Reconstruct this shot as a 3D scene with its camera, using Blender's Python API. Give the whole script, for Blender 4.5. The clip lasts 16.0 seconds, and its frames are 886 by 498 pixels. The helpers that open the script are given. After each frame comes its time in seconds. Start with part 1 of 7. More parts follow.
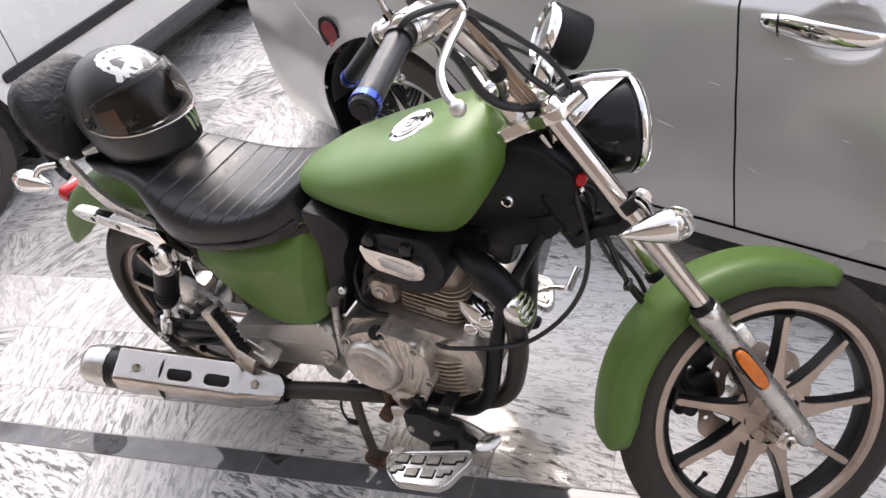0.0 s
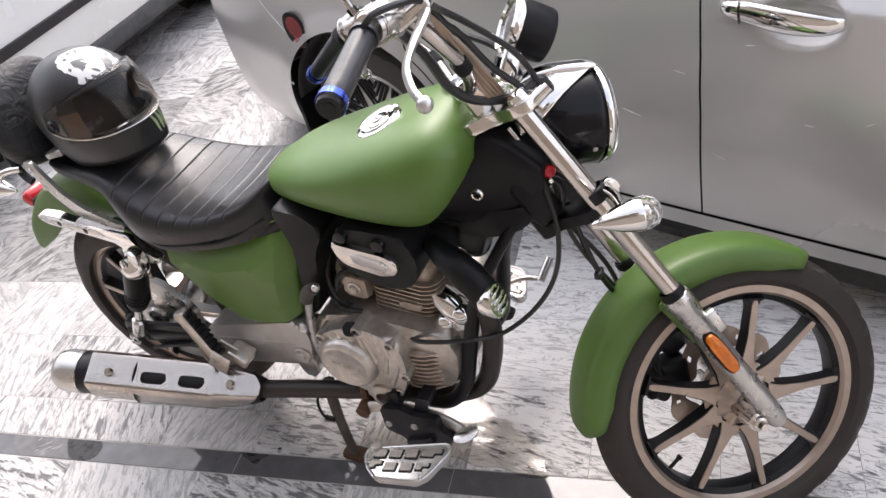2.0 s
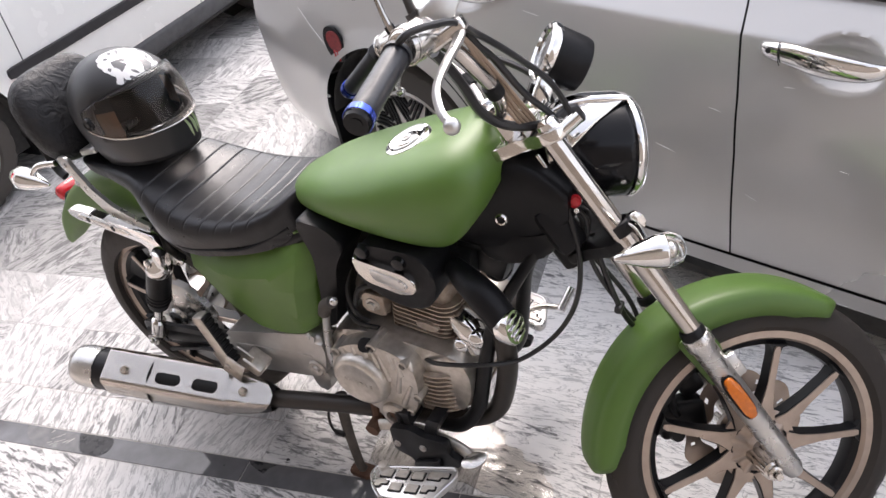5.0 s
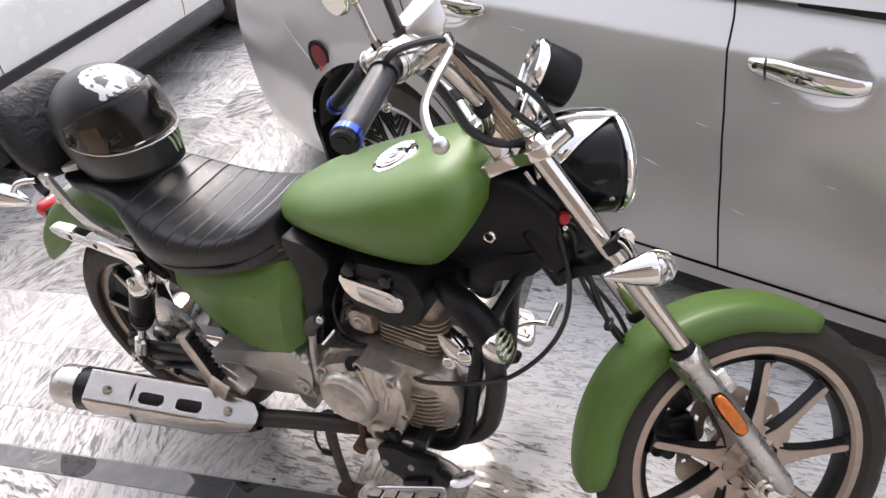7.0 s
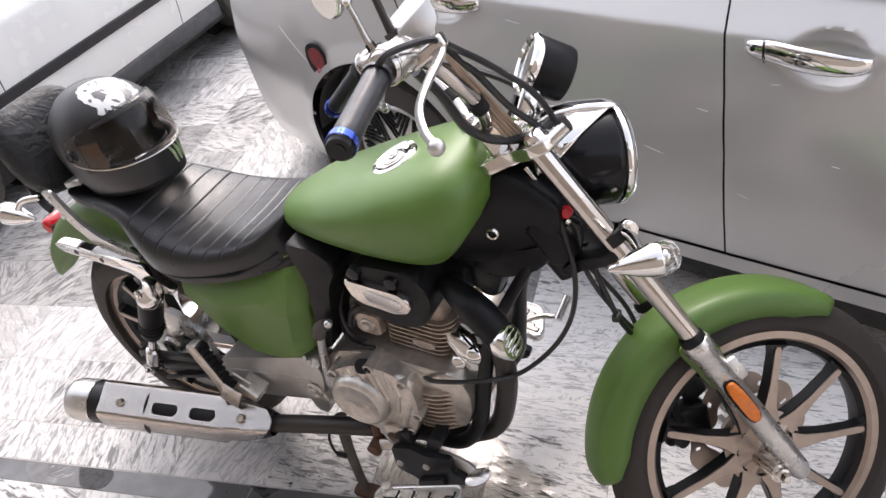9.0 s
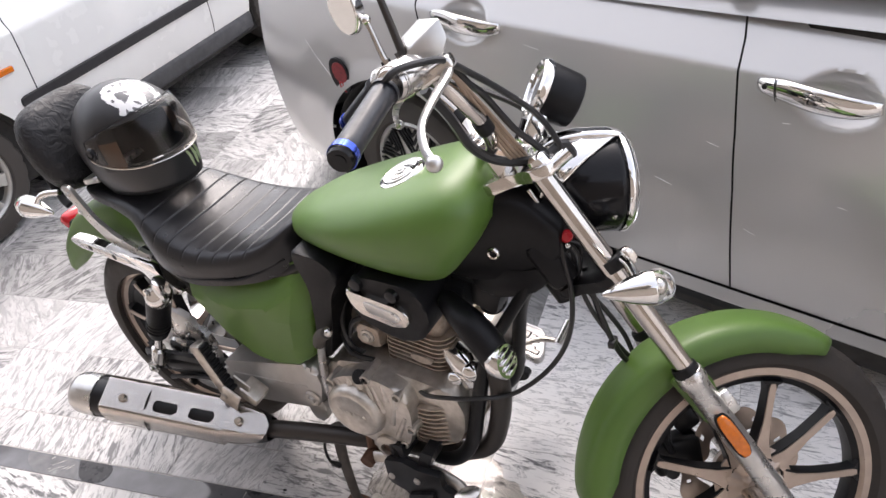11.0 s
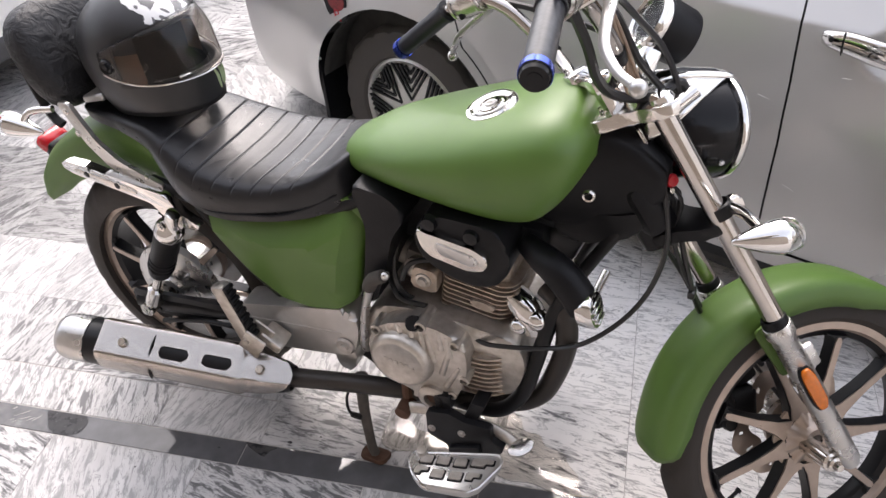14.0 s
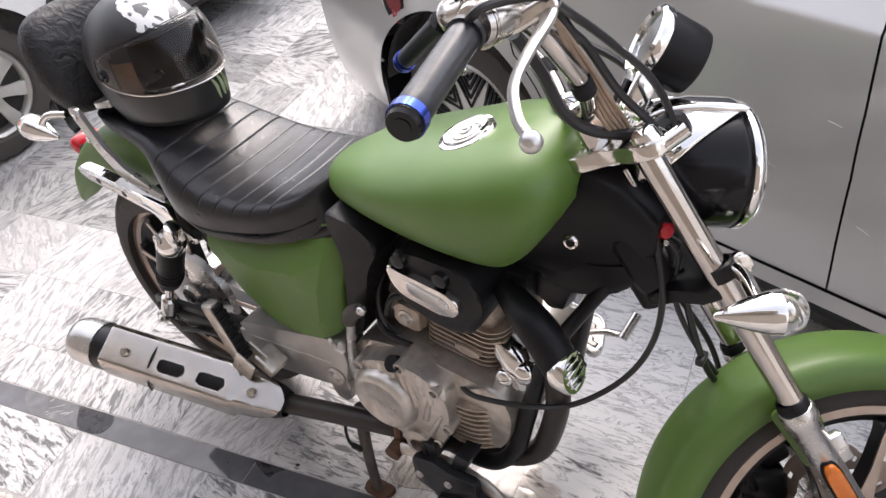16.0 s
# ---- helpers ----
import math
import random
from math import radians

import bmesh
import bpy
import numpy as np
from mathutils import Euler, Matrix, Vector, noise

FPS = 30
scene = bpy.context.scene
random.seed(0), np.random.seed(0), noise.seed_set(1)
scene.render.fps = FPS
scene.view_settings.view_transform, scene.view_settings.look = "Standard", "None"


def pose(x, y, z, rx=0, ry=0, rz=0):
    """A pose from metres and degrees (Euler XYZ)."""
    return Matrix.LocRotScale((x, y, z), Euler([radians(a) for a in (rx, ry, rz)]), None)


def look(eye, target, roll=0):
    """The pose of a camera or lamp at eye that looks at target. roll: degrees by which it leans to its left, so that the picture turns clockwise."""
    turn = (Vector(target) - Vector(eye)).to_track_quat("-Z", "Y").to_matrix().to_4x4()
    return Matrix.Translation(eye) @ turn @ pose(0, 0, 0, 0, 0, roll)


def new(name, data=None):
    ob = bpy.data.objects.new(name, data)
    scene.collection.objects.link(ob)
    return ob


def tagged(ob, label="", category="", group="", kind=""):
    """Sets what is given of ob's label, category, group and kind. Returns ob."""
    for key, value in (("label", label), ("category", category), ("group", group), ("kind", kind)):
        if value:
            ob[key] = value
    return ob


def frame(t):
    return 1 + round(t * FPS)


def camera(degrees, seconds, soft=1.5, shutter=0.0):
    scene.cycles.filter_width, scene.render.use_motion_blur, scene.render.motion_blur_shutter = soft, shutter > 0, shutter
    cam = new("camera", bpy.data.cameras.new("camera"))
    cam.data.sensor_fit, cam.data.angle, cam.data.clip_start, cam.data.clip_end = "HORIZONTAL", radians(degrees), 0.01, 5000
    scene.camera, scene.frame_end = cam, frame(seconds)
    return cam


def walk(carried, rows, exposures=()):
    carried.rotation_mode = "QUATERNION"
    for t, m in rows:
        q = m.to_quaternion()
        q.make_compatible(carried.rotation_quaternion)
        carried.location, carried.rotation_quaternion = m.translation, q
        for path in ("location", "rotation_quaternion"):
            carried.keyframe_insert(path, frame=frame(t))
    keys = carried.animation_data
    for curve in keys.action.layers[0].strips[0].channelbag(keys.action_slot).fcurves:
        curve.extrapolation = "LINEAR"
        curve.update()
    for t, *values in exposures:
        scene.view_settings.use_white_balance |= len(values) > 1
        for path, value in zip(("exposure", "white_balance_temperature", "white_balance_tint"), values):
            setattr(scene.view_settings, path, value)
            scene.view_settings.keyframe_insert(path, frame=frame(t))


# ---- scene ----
cam = camera(56.6, 16.0)
PATH = [
    (0, (0.745, -1.064, 1.668), (-0.173, 0.225, 0.445), -14.6),
    (0.5, (0.757, -1.061, 1.667), (-0.12, 0.235, 0.422), -15.0),
    (1, (0.77, -1.064, 1.668), (-0.107, 0.235, 0.426), -16.1),
    (1.5, (0.753, -1.065, 1.677), (-0.121, 0.247, 0.447), -14.4),
    (2, (0.748, -1.062, 1.674), (-0.109, 0.241, 0.422), -15.0),
    (2.5, (0.754, -1.056, 1.673), (-0.098, 0.263, 0.435), -14.0),
    (3, (0.771, -1.053, 1.677), (-0.107, 0.275, 0.466), -14.6),
    (3.5, (0.78, -1.053, 1.68), (-0.127, 0.262, 0.477), -14.9),
    (6, (0.734, -1.039, 1.664), (-0.182, 0.269, 0.461), -11.0),
    (6.5, (0.731, -1.032, 1.666), (-0.157, 0.28, 0.445), -12.3),
    (7, (0.742, -1.036, 1.67), (-0.154, 0.302, 0.484), -11.6),
    (7.5, (0.74, -1.028, 1.673), (-0.181, 0.29, 0.483), -14.6),
    (8, (0.741, -1.027, 1.671), (-0.177, 0.287, 0.473), -14.3),
    (8.5, (0.744, -1.022, 1.673), (-0.17, 0.292, 0.474), -14.9),
    (11, (0.79, -1.026, 1.675), (-0.175, 0.299, 0.53), -12.1),
    (11.5, (0.801, -1.019, 1.672), (-0.208, 0.276, 0.529), -11.8),
    (12, (0.753, -1.021, 1.667), (-0.22, 0.271, 0.489), -11.8),
    (12.5, (0.637, -1.039, 1.661), (-0.18, 0.338, 0.463), -10.6),
    (13, (0.521, -1.08, 1.655), (-0.231, 0.29, 0.407), -9.9),
    (13.5, (0.44, -1.114, 1.639), (-0.261, 0.253, 0.358), -7.5),
    (14, (0.432, -1.128, 1.636), (-0.256, 0.258, 0.369), -4.2),
    (14.5, (0.525, -1.098, 1.638), (-0.317, 0.222, 0.394), -6.6),
    (15, (0.675, -1.015, 1.625), (-0.269, 0.237, 0.384), -10.3),
    (15.5, (0.686, -0.937, 1.606), (-0.3, 0.248, 0.331), -11.2),
    (16, (0.602, -0.843, 1.581), (-0.387, 0.358, 0.324), -9.1),
]
walk(cam, [(t, look(eye, target, roll)) for t, eye, target, roll in PATH])

# ---- light ----
world = bpy.data.worlds.new("sky")
scene.world = world
world.use_nodes = True
wn = world.node_tree.nodes
sky = wn.new("ShaderNodeTexSky")
sky.sky_type = "NISHITA"
sky.sun_disc = False
sky.sun_elevation = radians(50)
sky.sun_rotation = radians(-24)
sky.air_density, sky.dust_density, sky.ozone_density = 1.0, 2.5, 1.5
wn["Background"].inputs["Strength"].default_value = 0.17
haze = wn.new("ShaderNodeHueSaturation")
haze.inputs["Saturation"].default_value = 0.40
world.node_tree.links.new(sky.outputs["Color"], haze.inputs["Color"])
world.node_tree.links.new(haze.outputs["Color"], wn["Background"].inputs["Color"])
sun_data = bpy.data.lights.new("sun", "SUN")
sun_data.energy, sun_data.angle, sun_data.color = 0.40, radians(28), (1.0, 0.955, 0.975)
sun = new("sun", sun_data)
sun.matrix_world = look((-1.6, 3.6, 4.7), (0, 0.0, 0))
scene.view_settings.exposure = 1.72
scene.view_settings.use_white_balance = True
scene.view_settings.white_balance_temperature, scene.view_settings.white_balance_tint = 6800, 14.5


# ---- materials ----
def material(name, color, rough=0.5, metal=0.0, vary=0.12, scale=30.0, bump=0.0, bump_scale=200.0, coat=0.0, rough_vary=0.08, dirt=None, dirt_scale=6.0, transmission=0.0, emission=0.0, shine=0.5, coat_rough=0.06):
    """A surface with a fine grain and larger, softer differences in tone and gloss."""
    m = bpy.data.materials.new(name)
    m.use_nodes = True
    n, l = m.node_tree.nodes, m.node_tree.links
    b = n["Principled BSDF"]
    b.inputs["Metallic"].default_value = metal
    b.inputs["Specular IOR Level"].default_value = shine
    b.inputs["Coat Weight"].default_value = coat
    b.inputs["Coat Roughness"].default_value = coat_rough
    b.inputs["Transmission Weight"].default_value = transmission
    co = n.new("ShaderNodeTexCoord")
    fine = n.new("ShaderNodeTexNoise")
    fine.inputs["Scale"].default_value, fine.inputs["Detail"].default_value = scale, 6
    big = n.new("ShaderNodeTexNoise")
    big.inputs["Scale"].default_value, big.inputs["Detail"].default_value = dirt_scale, 3
    l.new(co.outputs["Object"], fine.inputs["Vector"])
    l.new(co.outputs["Object"], big.inputs["Vector"])
    both = n.new("ShaderNodeMath")
    both.operation = "ADD"
    l.new(fine.outputs["Fac"], both.inputs[0])
    l.new(big.outputs["Fac"], both.inputs[1])
    ramp = n.new("ShaderNodeMapRange")
    ramp.inputs["From Min"].default_value, ramp.inputs["From Max"].default_value = 0.65, 1.35
    l.new(both.outputs[0], ramp.inputs["Value"])
    mix = n.new("ShaderNodeMix")
    mix.data_type = "RGBA"
    lo = dirt if dirt else tuple(c * (1 - vary) for c in color)
    hi = tuple(min(1, c * (1 + vary)) for c in color)
    mix.inputs["A"].default_value, mix.inputs["B"].default_value = (*lo, 1), (*hi, 1)
    l.new(ramp.outputs["Result"], mix.inputs["Factor"])
    l.new(mix.outputs["Result"], b.inputs["Base Color"])
    rr = n.new("ShaderNodeMapRange")
    rr.inputs["To Min"].default_value, rr.inputs["To Max"].default_value = min(1, rough + rough_vary), max(0.02, rough - rough_vary)
    l.new(ramp.outputs["Result"], rr.inputs["Value"])
    l.new(rr.outputs["Result"], b.inputs["Roughness"])
    if bump:
        grain = n.new("ShaderNodeTexNoise")
        grain.inputs["Scale"].default_value, grain.inputs["Detail"].default_value = bump_scale, 4
        l.new(co.outputs["Object"], grain.inputs["Vector"])
        bp = n.new("ShaderNodeBump")
        bp.inputs["Strength"].default_value, bp.inputs["Distance"].default_value = bump, 0.004
        l.new(grain.outputs["Fac"], bp.inputs["Height"])
        l.new(bp.outputs["Normal"], b.inputs["Normal"])
    if emission:
        b.inputs["Emission Color"].default_value, b.inputs["Emission Strength"].default_value = (*color, 1), emission
    return m


def glass(name, color, rough=0.03, ior=1.45):
    m = bpy.data.materials.new(name)
    m.use_nodes = True
    b = m.node_tree.nodes["Principled BSDF"]
    b.inputs["Base Color"].default_value = (*color, 1)
    b.inputs["Roughness"].default_value, b.inputs["Transmission Weight"].default_value, b.inputs["IOR"].default_value = rough, 1.0, ior
    return m


def marble(name, light, dark, turn=90.0, spread=0.5, cross=0.25, tones=(0.8, 1.1), cloudy=0.3, fine=13.0, edge=0.525, rough=0.30):
    """Worn polished stone: crisp streaks that run one way on each tile, thin veins, and tiles of different tone."""
    m = bpy.data.materials.new(name)
    m.use_nodes = True
    n, l = m.node_tree.nodes, m.node_tree.links
    b = n["Principled BSDF"]

    def calc(op, x, y=0.0, z=0.0):
        q = n.new("ShaderNodeMath")
        q.operation = op
        for k, v in enumerate((x, y, z)):
            if isinstance(v, float):
                q.inputs[k].default_value = v
            else:
                l.new(v, q.inputs[k])
        return q.outputs[0]

    def noise(scale, detail, grain, warp=0.0):
        q = n.new("ShaderNodeTexNoise")
        for k, v in (("Scale", scale), ("Detail", detail), ("Roughness", grain), ("Distortion", warp)):
            q.inputs[k].default_value = v
        return q

    def span(value, lo, hi, to_lo, to_hi):
        q = n.new("ShaderNodeMapRange")
        for k, v in (("From Min", lo), ("From Max", hi), ("To Min", to_lo), ("To Max", to_hi)):
            q.inputs[k].default_value = v
        l.new(value, q.inputs["Value"])
        return q.outputs["Result"]

    co, info = n.new("ShaderNodeTexCoord"), n.new("ShaderNodeObjectInfo")
    r = info.outputs["Random"]
    other = calc("FRACT", calc("MULTIPLY", r, 7.31))
    third = calc("FRACT", calc("MULTIPLY", r, 23.7))
    angle = calc("MULTIPLY_ADD", r, spread, radians(turn) - spread / 2)
    angle = calc("MULTIPLY_ADD", calc("GREATER_THAN", other, 1.0 - cross), math.pi / 2, angle)
    rot = n.new("ShaderNodeVectorRotate")
    rot.rotation_type = "Z_AXIS"
    l.new(co.outputs["Object"], rot.inputs["Vector"])
    l.new(angle, rot.inputs["Angle"])
    mp = n.new("ShaderNodeMapping")
    mp.inputs["Scale"].default_value = (1.0, 4.2, 1.0)
    l.new(rot.outputs["Vector"], mp.inputs["Vector"])
    place = n.new("ShaderNodeCombineXYZ")
    for k in ("X", "Y", "Z"):
        l.new(calc("MULTIPLY", r, 60.0), place.inputs[k])
    l.new(place.outputs["Vector"], mp.inputs["Location"])
    cloud, streak, vein = noise(4.5, 3, 0.5, 0.4), noise(fine, 9, 0.66, 0.5), noise(7.0, 6, 0.6, 1.3)
    for q in (cloud, streak, vein):
        l.new(mp.outputs["Vector"], q.inputs["Vector"])
    dim = calc("MULTIPLY", span(streak.outputs["Fac"], edge - 0.105, edge, 1.0, 0.0), span(other, 0.0, 1.0, 0.45, 0.95))
    dim = calc("MAXIMUM", dim, span(cloud.outputs["Fac"], 0.30, 0.62, cloudy, 0.0))
    ridge = calc("ABSOLUTE", calc("SUBTRACT", vein.outputs["Fac"], 0.5))
    dim = calc("MAXIMUM", dim, span(ridge, 0.0, 0.016, 0.75, 0.0))
    mix = n.new("ShaderNodeMix")
    mix.data_type = "RGBA"
    mix.inputs["A"].default_value, mix.inputs["B"].default_value = (*light, 1), (*dark, 1)
    l.new(dim, mix.inputs["Factor"])
    tone = n.new("ShaderNodeHueSaturation")
    l.new(span(third, 0.0, 1.0, *tones), tone.inputs["Value"])
    l.new(mix.outputs["Result"], tone.inputs["Color"])
    l.new(tone.outputs["Color"], b.inputs["Base Color"])
    smear = noise(5.0, 4, 0.6)
    l.new(co.outputs["Object"], smear.inputs["Vector"])
    l.new(span(smear.outputs["Fac"], 0.3, 0.7, rough * 0.7, rough * 1.5), b.inputs["Roughness"])
    b.inputs["Specular IOR Level"].default_value = 0.18
    return m


GREEN = material("green_paint", (0.072, 0.146, 0.022), 0.46, vary=0.08, scale=9, dirt_scale=3, coat=0.08, rough_vary=0.06)
CHROME = material("chrome", (0.78, 0.77, 0.75), 0.07, 1.0, vary=0.05, scale=40, rough_vary=0.04)
CHROME_WORN = material("worn_chrome", (0.66, 0.63, 0.59), 0.16, 1.0, vary=0.12, scale=60, bump=0.04, bump_scale=250)
SHIELD = material("warm_satin_chrome", (0.74, 0.70, 0.655), 0.16, 1.0, vary=0.07, scale=30, rough_vary=0.05)
ALLOY = material("cast_alloy", (0.56, 0.53, 0.49), 0.36, 0.8, vary=0.12, scale=60, bump=0.10, bump_scale=300, dirt=(0.38, 0.345, 0.30), dirt_scale=14)
FIN = material("browned_cast_fins", (0.46, 0.40, 0.34), 0.42, 0.6, vary=0.2, scale=60, bump=0.1, bump_scale=300, dirt=(0.28, 0.22, 0.17), dirt_scale=14)
# near-black block colour stands in for the shade between the cooling fins
FIN_SHADE = material("shaded_casting", (0.05, 0.042, 0.036), 0.7, 0.2, vary=0.3, scale=40, bump=0.1)
ALLOY_BRIGHT = material("satin_alloy", (0.58, 0.57, 0.55), 0.30, 0.9, vary=0.1, scale=40, bump=0.03)
CASTING = material("smooth_satin_casting", (0.54, 0.525, 0.50), 0.40, 0.8, vary=0.08, scale=40, rough_vary=0.04)
SATIN = material("satin_plated_alloy", (0.60, 0.575, 0.545), 0.22, 0.95, vary=0.1, scale=40, rough_vary=0.06)
FORK = material("smeared_chrome", (0.54, 0.505, 0.47), 0.12, 1.0, vary=0.08, scale=50, rough_vary=0.05)
BRONZE = material("machined_wheel", (0.40, 0.33, 0.28), 0.34, 0.8, vary=0.12, scale=40, dirt_scale=7)
BLACK_METAL = material("black_metal_paint", (0.008, 0.008, 0.009), 0.38, vary=0.3, scale=30, shine=0.28)
BLACK_PLASTIC = material("black_plastic", (0.006, 0.006, 0.007), 0.42, vary=0.2, scale=80, bump=0.08, bump_scale=500, shine=0.22)
BLACK_GLOSS = material("black_gloss", (0.005, 0.005, 0.006), 0.20, vary=0.2, coat=0.0, shine=0.25)
RUBBER = material("tyre_rubber", (0.026, 0.023, 0.021), 0.62, vary=0.25, scale=60, bump=0.15, bump_scale=260, dirt=(0.040, 0.034, 0.029), dirt_scale=8, shine=0.3)
CABLE = material("cable_sheath", (0.014, 0.014, 0.015), 0.35, vary=0.2)
CABLE_BROWN = material("brown_cable_sheath", (0.30, 0.22, 0.16), 0.38, 0.2, vary=0.2)
PIPE_DARK = material("burnt_pipe_and_dark_stem", (0.022, 0.020, 0.019), 0.42, 0.3, vary=0.3, scale=30, dirt=(0.04, 0.033, 0.028))
GRIP = material("grip_rubber", (0.012, 0.013, 0.018), 0.34, vary=0.2, scale=40, bump=0.1, bump_scale=120)
BLUE = material("blue_anodised", (0.05, 0.09, 0.45), 0.22, 0.85, vary=0.15)
RED_LENS = material("red_lens", (0.55, 0.012, 0.02), 0.15, vary=0.15, coat=0.5)
AMBER = material("amber_lens", (0.62, 0.15, 0.004), 0.16, vary=0.2, scale=120, bump=0.2, bump_scale=160, coat=0.5)
STICKER_RED = material("faded_red_print", (0.20, 0.012, 0.016), 0.35, vary=0.5, scale=120)
RED_CAP = material("red_plastic", (0.5, 0.02, 0.03), 0.3)
CLEAR = glass("clear_lens", (0.95, 0.95, 0.93), 0.06)
VISOR = glass("smoked_visor", (0.62, 0.59, 0.56), 0.02, 1.35)
DUSTY = material("dusty_worn_paint", (0.085, 0.075, 0.065), 0.6, 0.2, vary=0.3, scale=50, bump=0.1)
TYRE_DUSTY = material("dusty_tyre", (0.055, 0.050, 0.046), 0.75, vary=0.3, scale=50, bump=0.15, bump_scale=260, dirt=(0.075, 0.067, 0.060), dirt_scale=5, shine=0.25)
RUST = material("rusty_steel", (0.10, 0.05, 0.03), 0.7, 0.3, vary=0.3, scale=60, bump=0.2)
HELMET = material("satin_black_shell", (0.020, 0.020, 0.021), 0.36, vary=0.15, scale=20, coat=0.0, shine=0.4)
PRINT = material("white_print", (0.62, 0.62, 0.62), 0.30, vary=0.12, scale=60)
PRINT_GREY = material("worn_grey_print", (0.10, 0.10, 0.105), 0.32, vary=0.3, scale=90)
LINER = material("dark_liner", (0.012, 0.012, 0.013), 0.8)
BROWN_LINER = material("brown_liner", (0.18, 0.10, 0.055), 0.6, vary=0.2)
LOGO_GREEN = material("pale_green_print", (0.40, 0.50, 0.30), 0.4, vary=0.2)
SILVER = material("silver_car_paint", (0.50, 0.49, 0.475), 0.28, 0.35, vary=0.012, scale=3, dirt_scale=0.8, coat=0.8, rough_vary=0.01, coat_rough=0.14)
WHITE = material("white_car_paint", (0.84, 0.84, 0.82), 0.25, 0.0, vary=0.03, scale=8, coat=0.8, dirt_scale=1.5)
GAP = material("panel_gap", (0.006, 0.006, 0.006), 0.8)
TRIM = material("black_rubber_trim", (0.022, 0.021, 0.024), 0.5, vary=0.2)
UNDER = material("dusty_underbody", (0.03, 0.028, 0.026), 0.85, vary=0.3, bump=0.2)
SILL = material("grey_sill", (0.075, 0.075, 0.08), 0.55, vary=0.2)
HUBCAP = material("hubcap_silver", (0.50, 0.49, 0.46), 0.35, 0.6, vary=0.1)
CARGLASS = material("dark_car_glass", (0.012, 0.014, 0.015), 0.04, coat=1.0, vary=0.1)
SCRATCH = material("bare_scratch", (0.8, 0.8, 0.78), 0.4, vary=0.2)
GROUT = material("cement_grout", (0.36, 0.34, 0.32), 0.7, vary=0.2, scale=60, bump=0.1)
BAND = material("dark_stone_band", (0.10, 0.10, 0.105), 0.05, rough_vary=0.02, vary=0.25, scale=20, dirt_scale=4)
HOUSE = material("shaded_house_wall", (0.17, 0.145, 0.125), 0.8, vary=0.1, scale=12, bump=0.1, bump_scale=80)
CREAM = material("cream_plaster", (0.50, 0.46, 0.41), 0.8, vary=0.1, scale=12, bump=0.1, bump_scale=80)
BAND_DARK = material("dark_mottled_stone", (0.010, 0.010, 0.011), 0.30, vary=0.6, scale=60, dirt=(0.05, 0.05, 0.052), dirt_scale=25, shine=0.2)
BAND_GREY = material("grey_mottled_stone", (0.06, 0.06, 0.062), 0.20, vary=0.4, scale=40, dirt=(0.16, 0.16, 0.16), dirt_scale=18, shine=0.35)
PLASTER = material("painted_plaster", (0.71, 0.70, 0.69), 0.8, vary=0.08, scale=12, bump=0.1, bump_scale=80)
STONE = marble("polished_marble", (0.59, 0.58, 0.57), (0.10, 0.10, 0.102), 90.0, 0.7, 0.2, (0.88, 1.08), 0.25, 16.0)
STONE_FAR = marble("mixed_marble", (0.66, 0.65, 0.635), (0.11, 0.11, 0.112), 60.0, 1.6, 0.5, (0.58, 1.18), 0.45, 12.0)
# flecked stone; its pale base also carries the brighter light on this stretch
STONE_PALE_LIT = marble("pale_lit_flecked_marble", (0.90, 0.885, 0.865), (0.13, 0.13, 0.135), 8.0, 0.3, 0.0, (0.94, 1.02), 0.06, 17.0, 0.475)
WATER = glass("muddy_water", (0.93, 0.90, 0.86), 0.0, 1.33)
MOSAIC = material("pebble_mosaic", (0.50, 0.40, 0.35), 0.5, vary=0.3, scale=90, bump=0.2, dirt=(0.62, 0.56, 0.50), dirt_scale=60)


def leather(name, wrinkle=0.35, wrinkle_scale=14.0, rough=0.30):
    m = material(name, (0.010, 0.010, 0.0115), rough, vary=0.2, scale=50, bump=0.0, shine=0.42)
    n, l = m.node_tree.nodes, m.node_tree.links
    b, co = n["Principled BSDF"], n["Texture Coordinate"]
    grain = n.new("ShaderNodeTexVoronoi")
    grain.inputs["Scale"].default_value = 420
    fold = n.new("ShaderNodeTexNoise")
    fold.inputs["Scale"].default_value, fold.inputs["Detail"].default_value, fold.inputs["Distortion"].default_value = wrinkle_scale, 3, 1.6
    l.new(co.outputs["Object"], grain.inputs["Vector"])
    l.new(co.outputs["Object"], fold.inputs["Vector"])
    b1, b2 = n.new("ShaderNodeBump"), n.new("ShaderNodeBump")
    b1.inputs["Strength"].default_value, b1.inputs["Distance"].default_value = 0.12, 0.001
    b2.inputs["Strength"].default_value, b2.inputs["Distance"].default_value = wrinkle, 0.02
    l.new(grain.outputs["Distance"], b1.inputs["Height"])
    l.new(fold.outputs["Fac"], b2.inputs["Height"])
    l.new(b2.outputs["Normal"], b1.inputs["Normal"])
    l.new(b1.outputs["Normal"], b.inputs["Normal"])
    return m


SEAT = leather("seat_leather", 0.10, 9.0, 0.32)
PAD = leather("quilted_backrest_cover", 0.34, 30.0, 0.55)


# ---- mesh tools ----
def frame_of(origin, ex, ey, ez):
    return Matrix((
        (ex[0], ey[0], ez[0], origin[0]),
        (ex[1], ey[1], ez[1], origin[1]),
        (ex[2], ey[2], ez[2], origin[2]),
        (0, 0, 0, 1)))


def thing(name, base, label, category, group="", kind=""):
    ob = new(name)
    ob.empty_display_size = 0.1
    ob.location = base
    ob["base"] = list(base)
    tagged(ob, label, category, group, kind)
    return ob


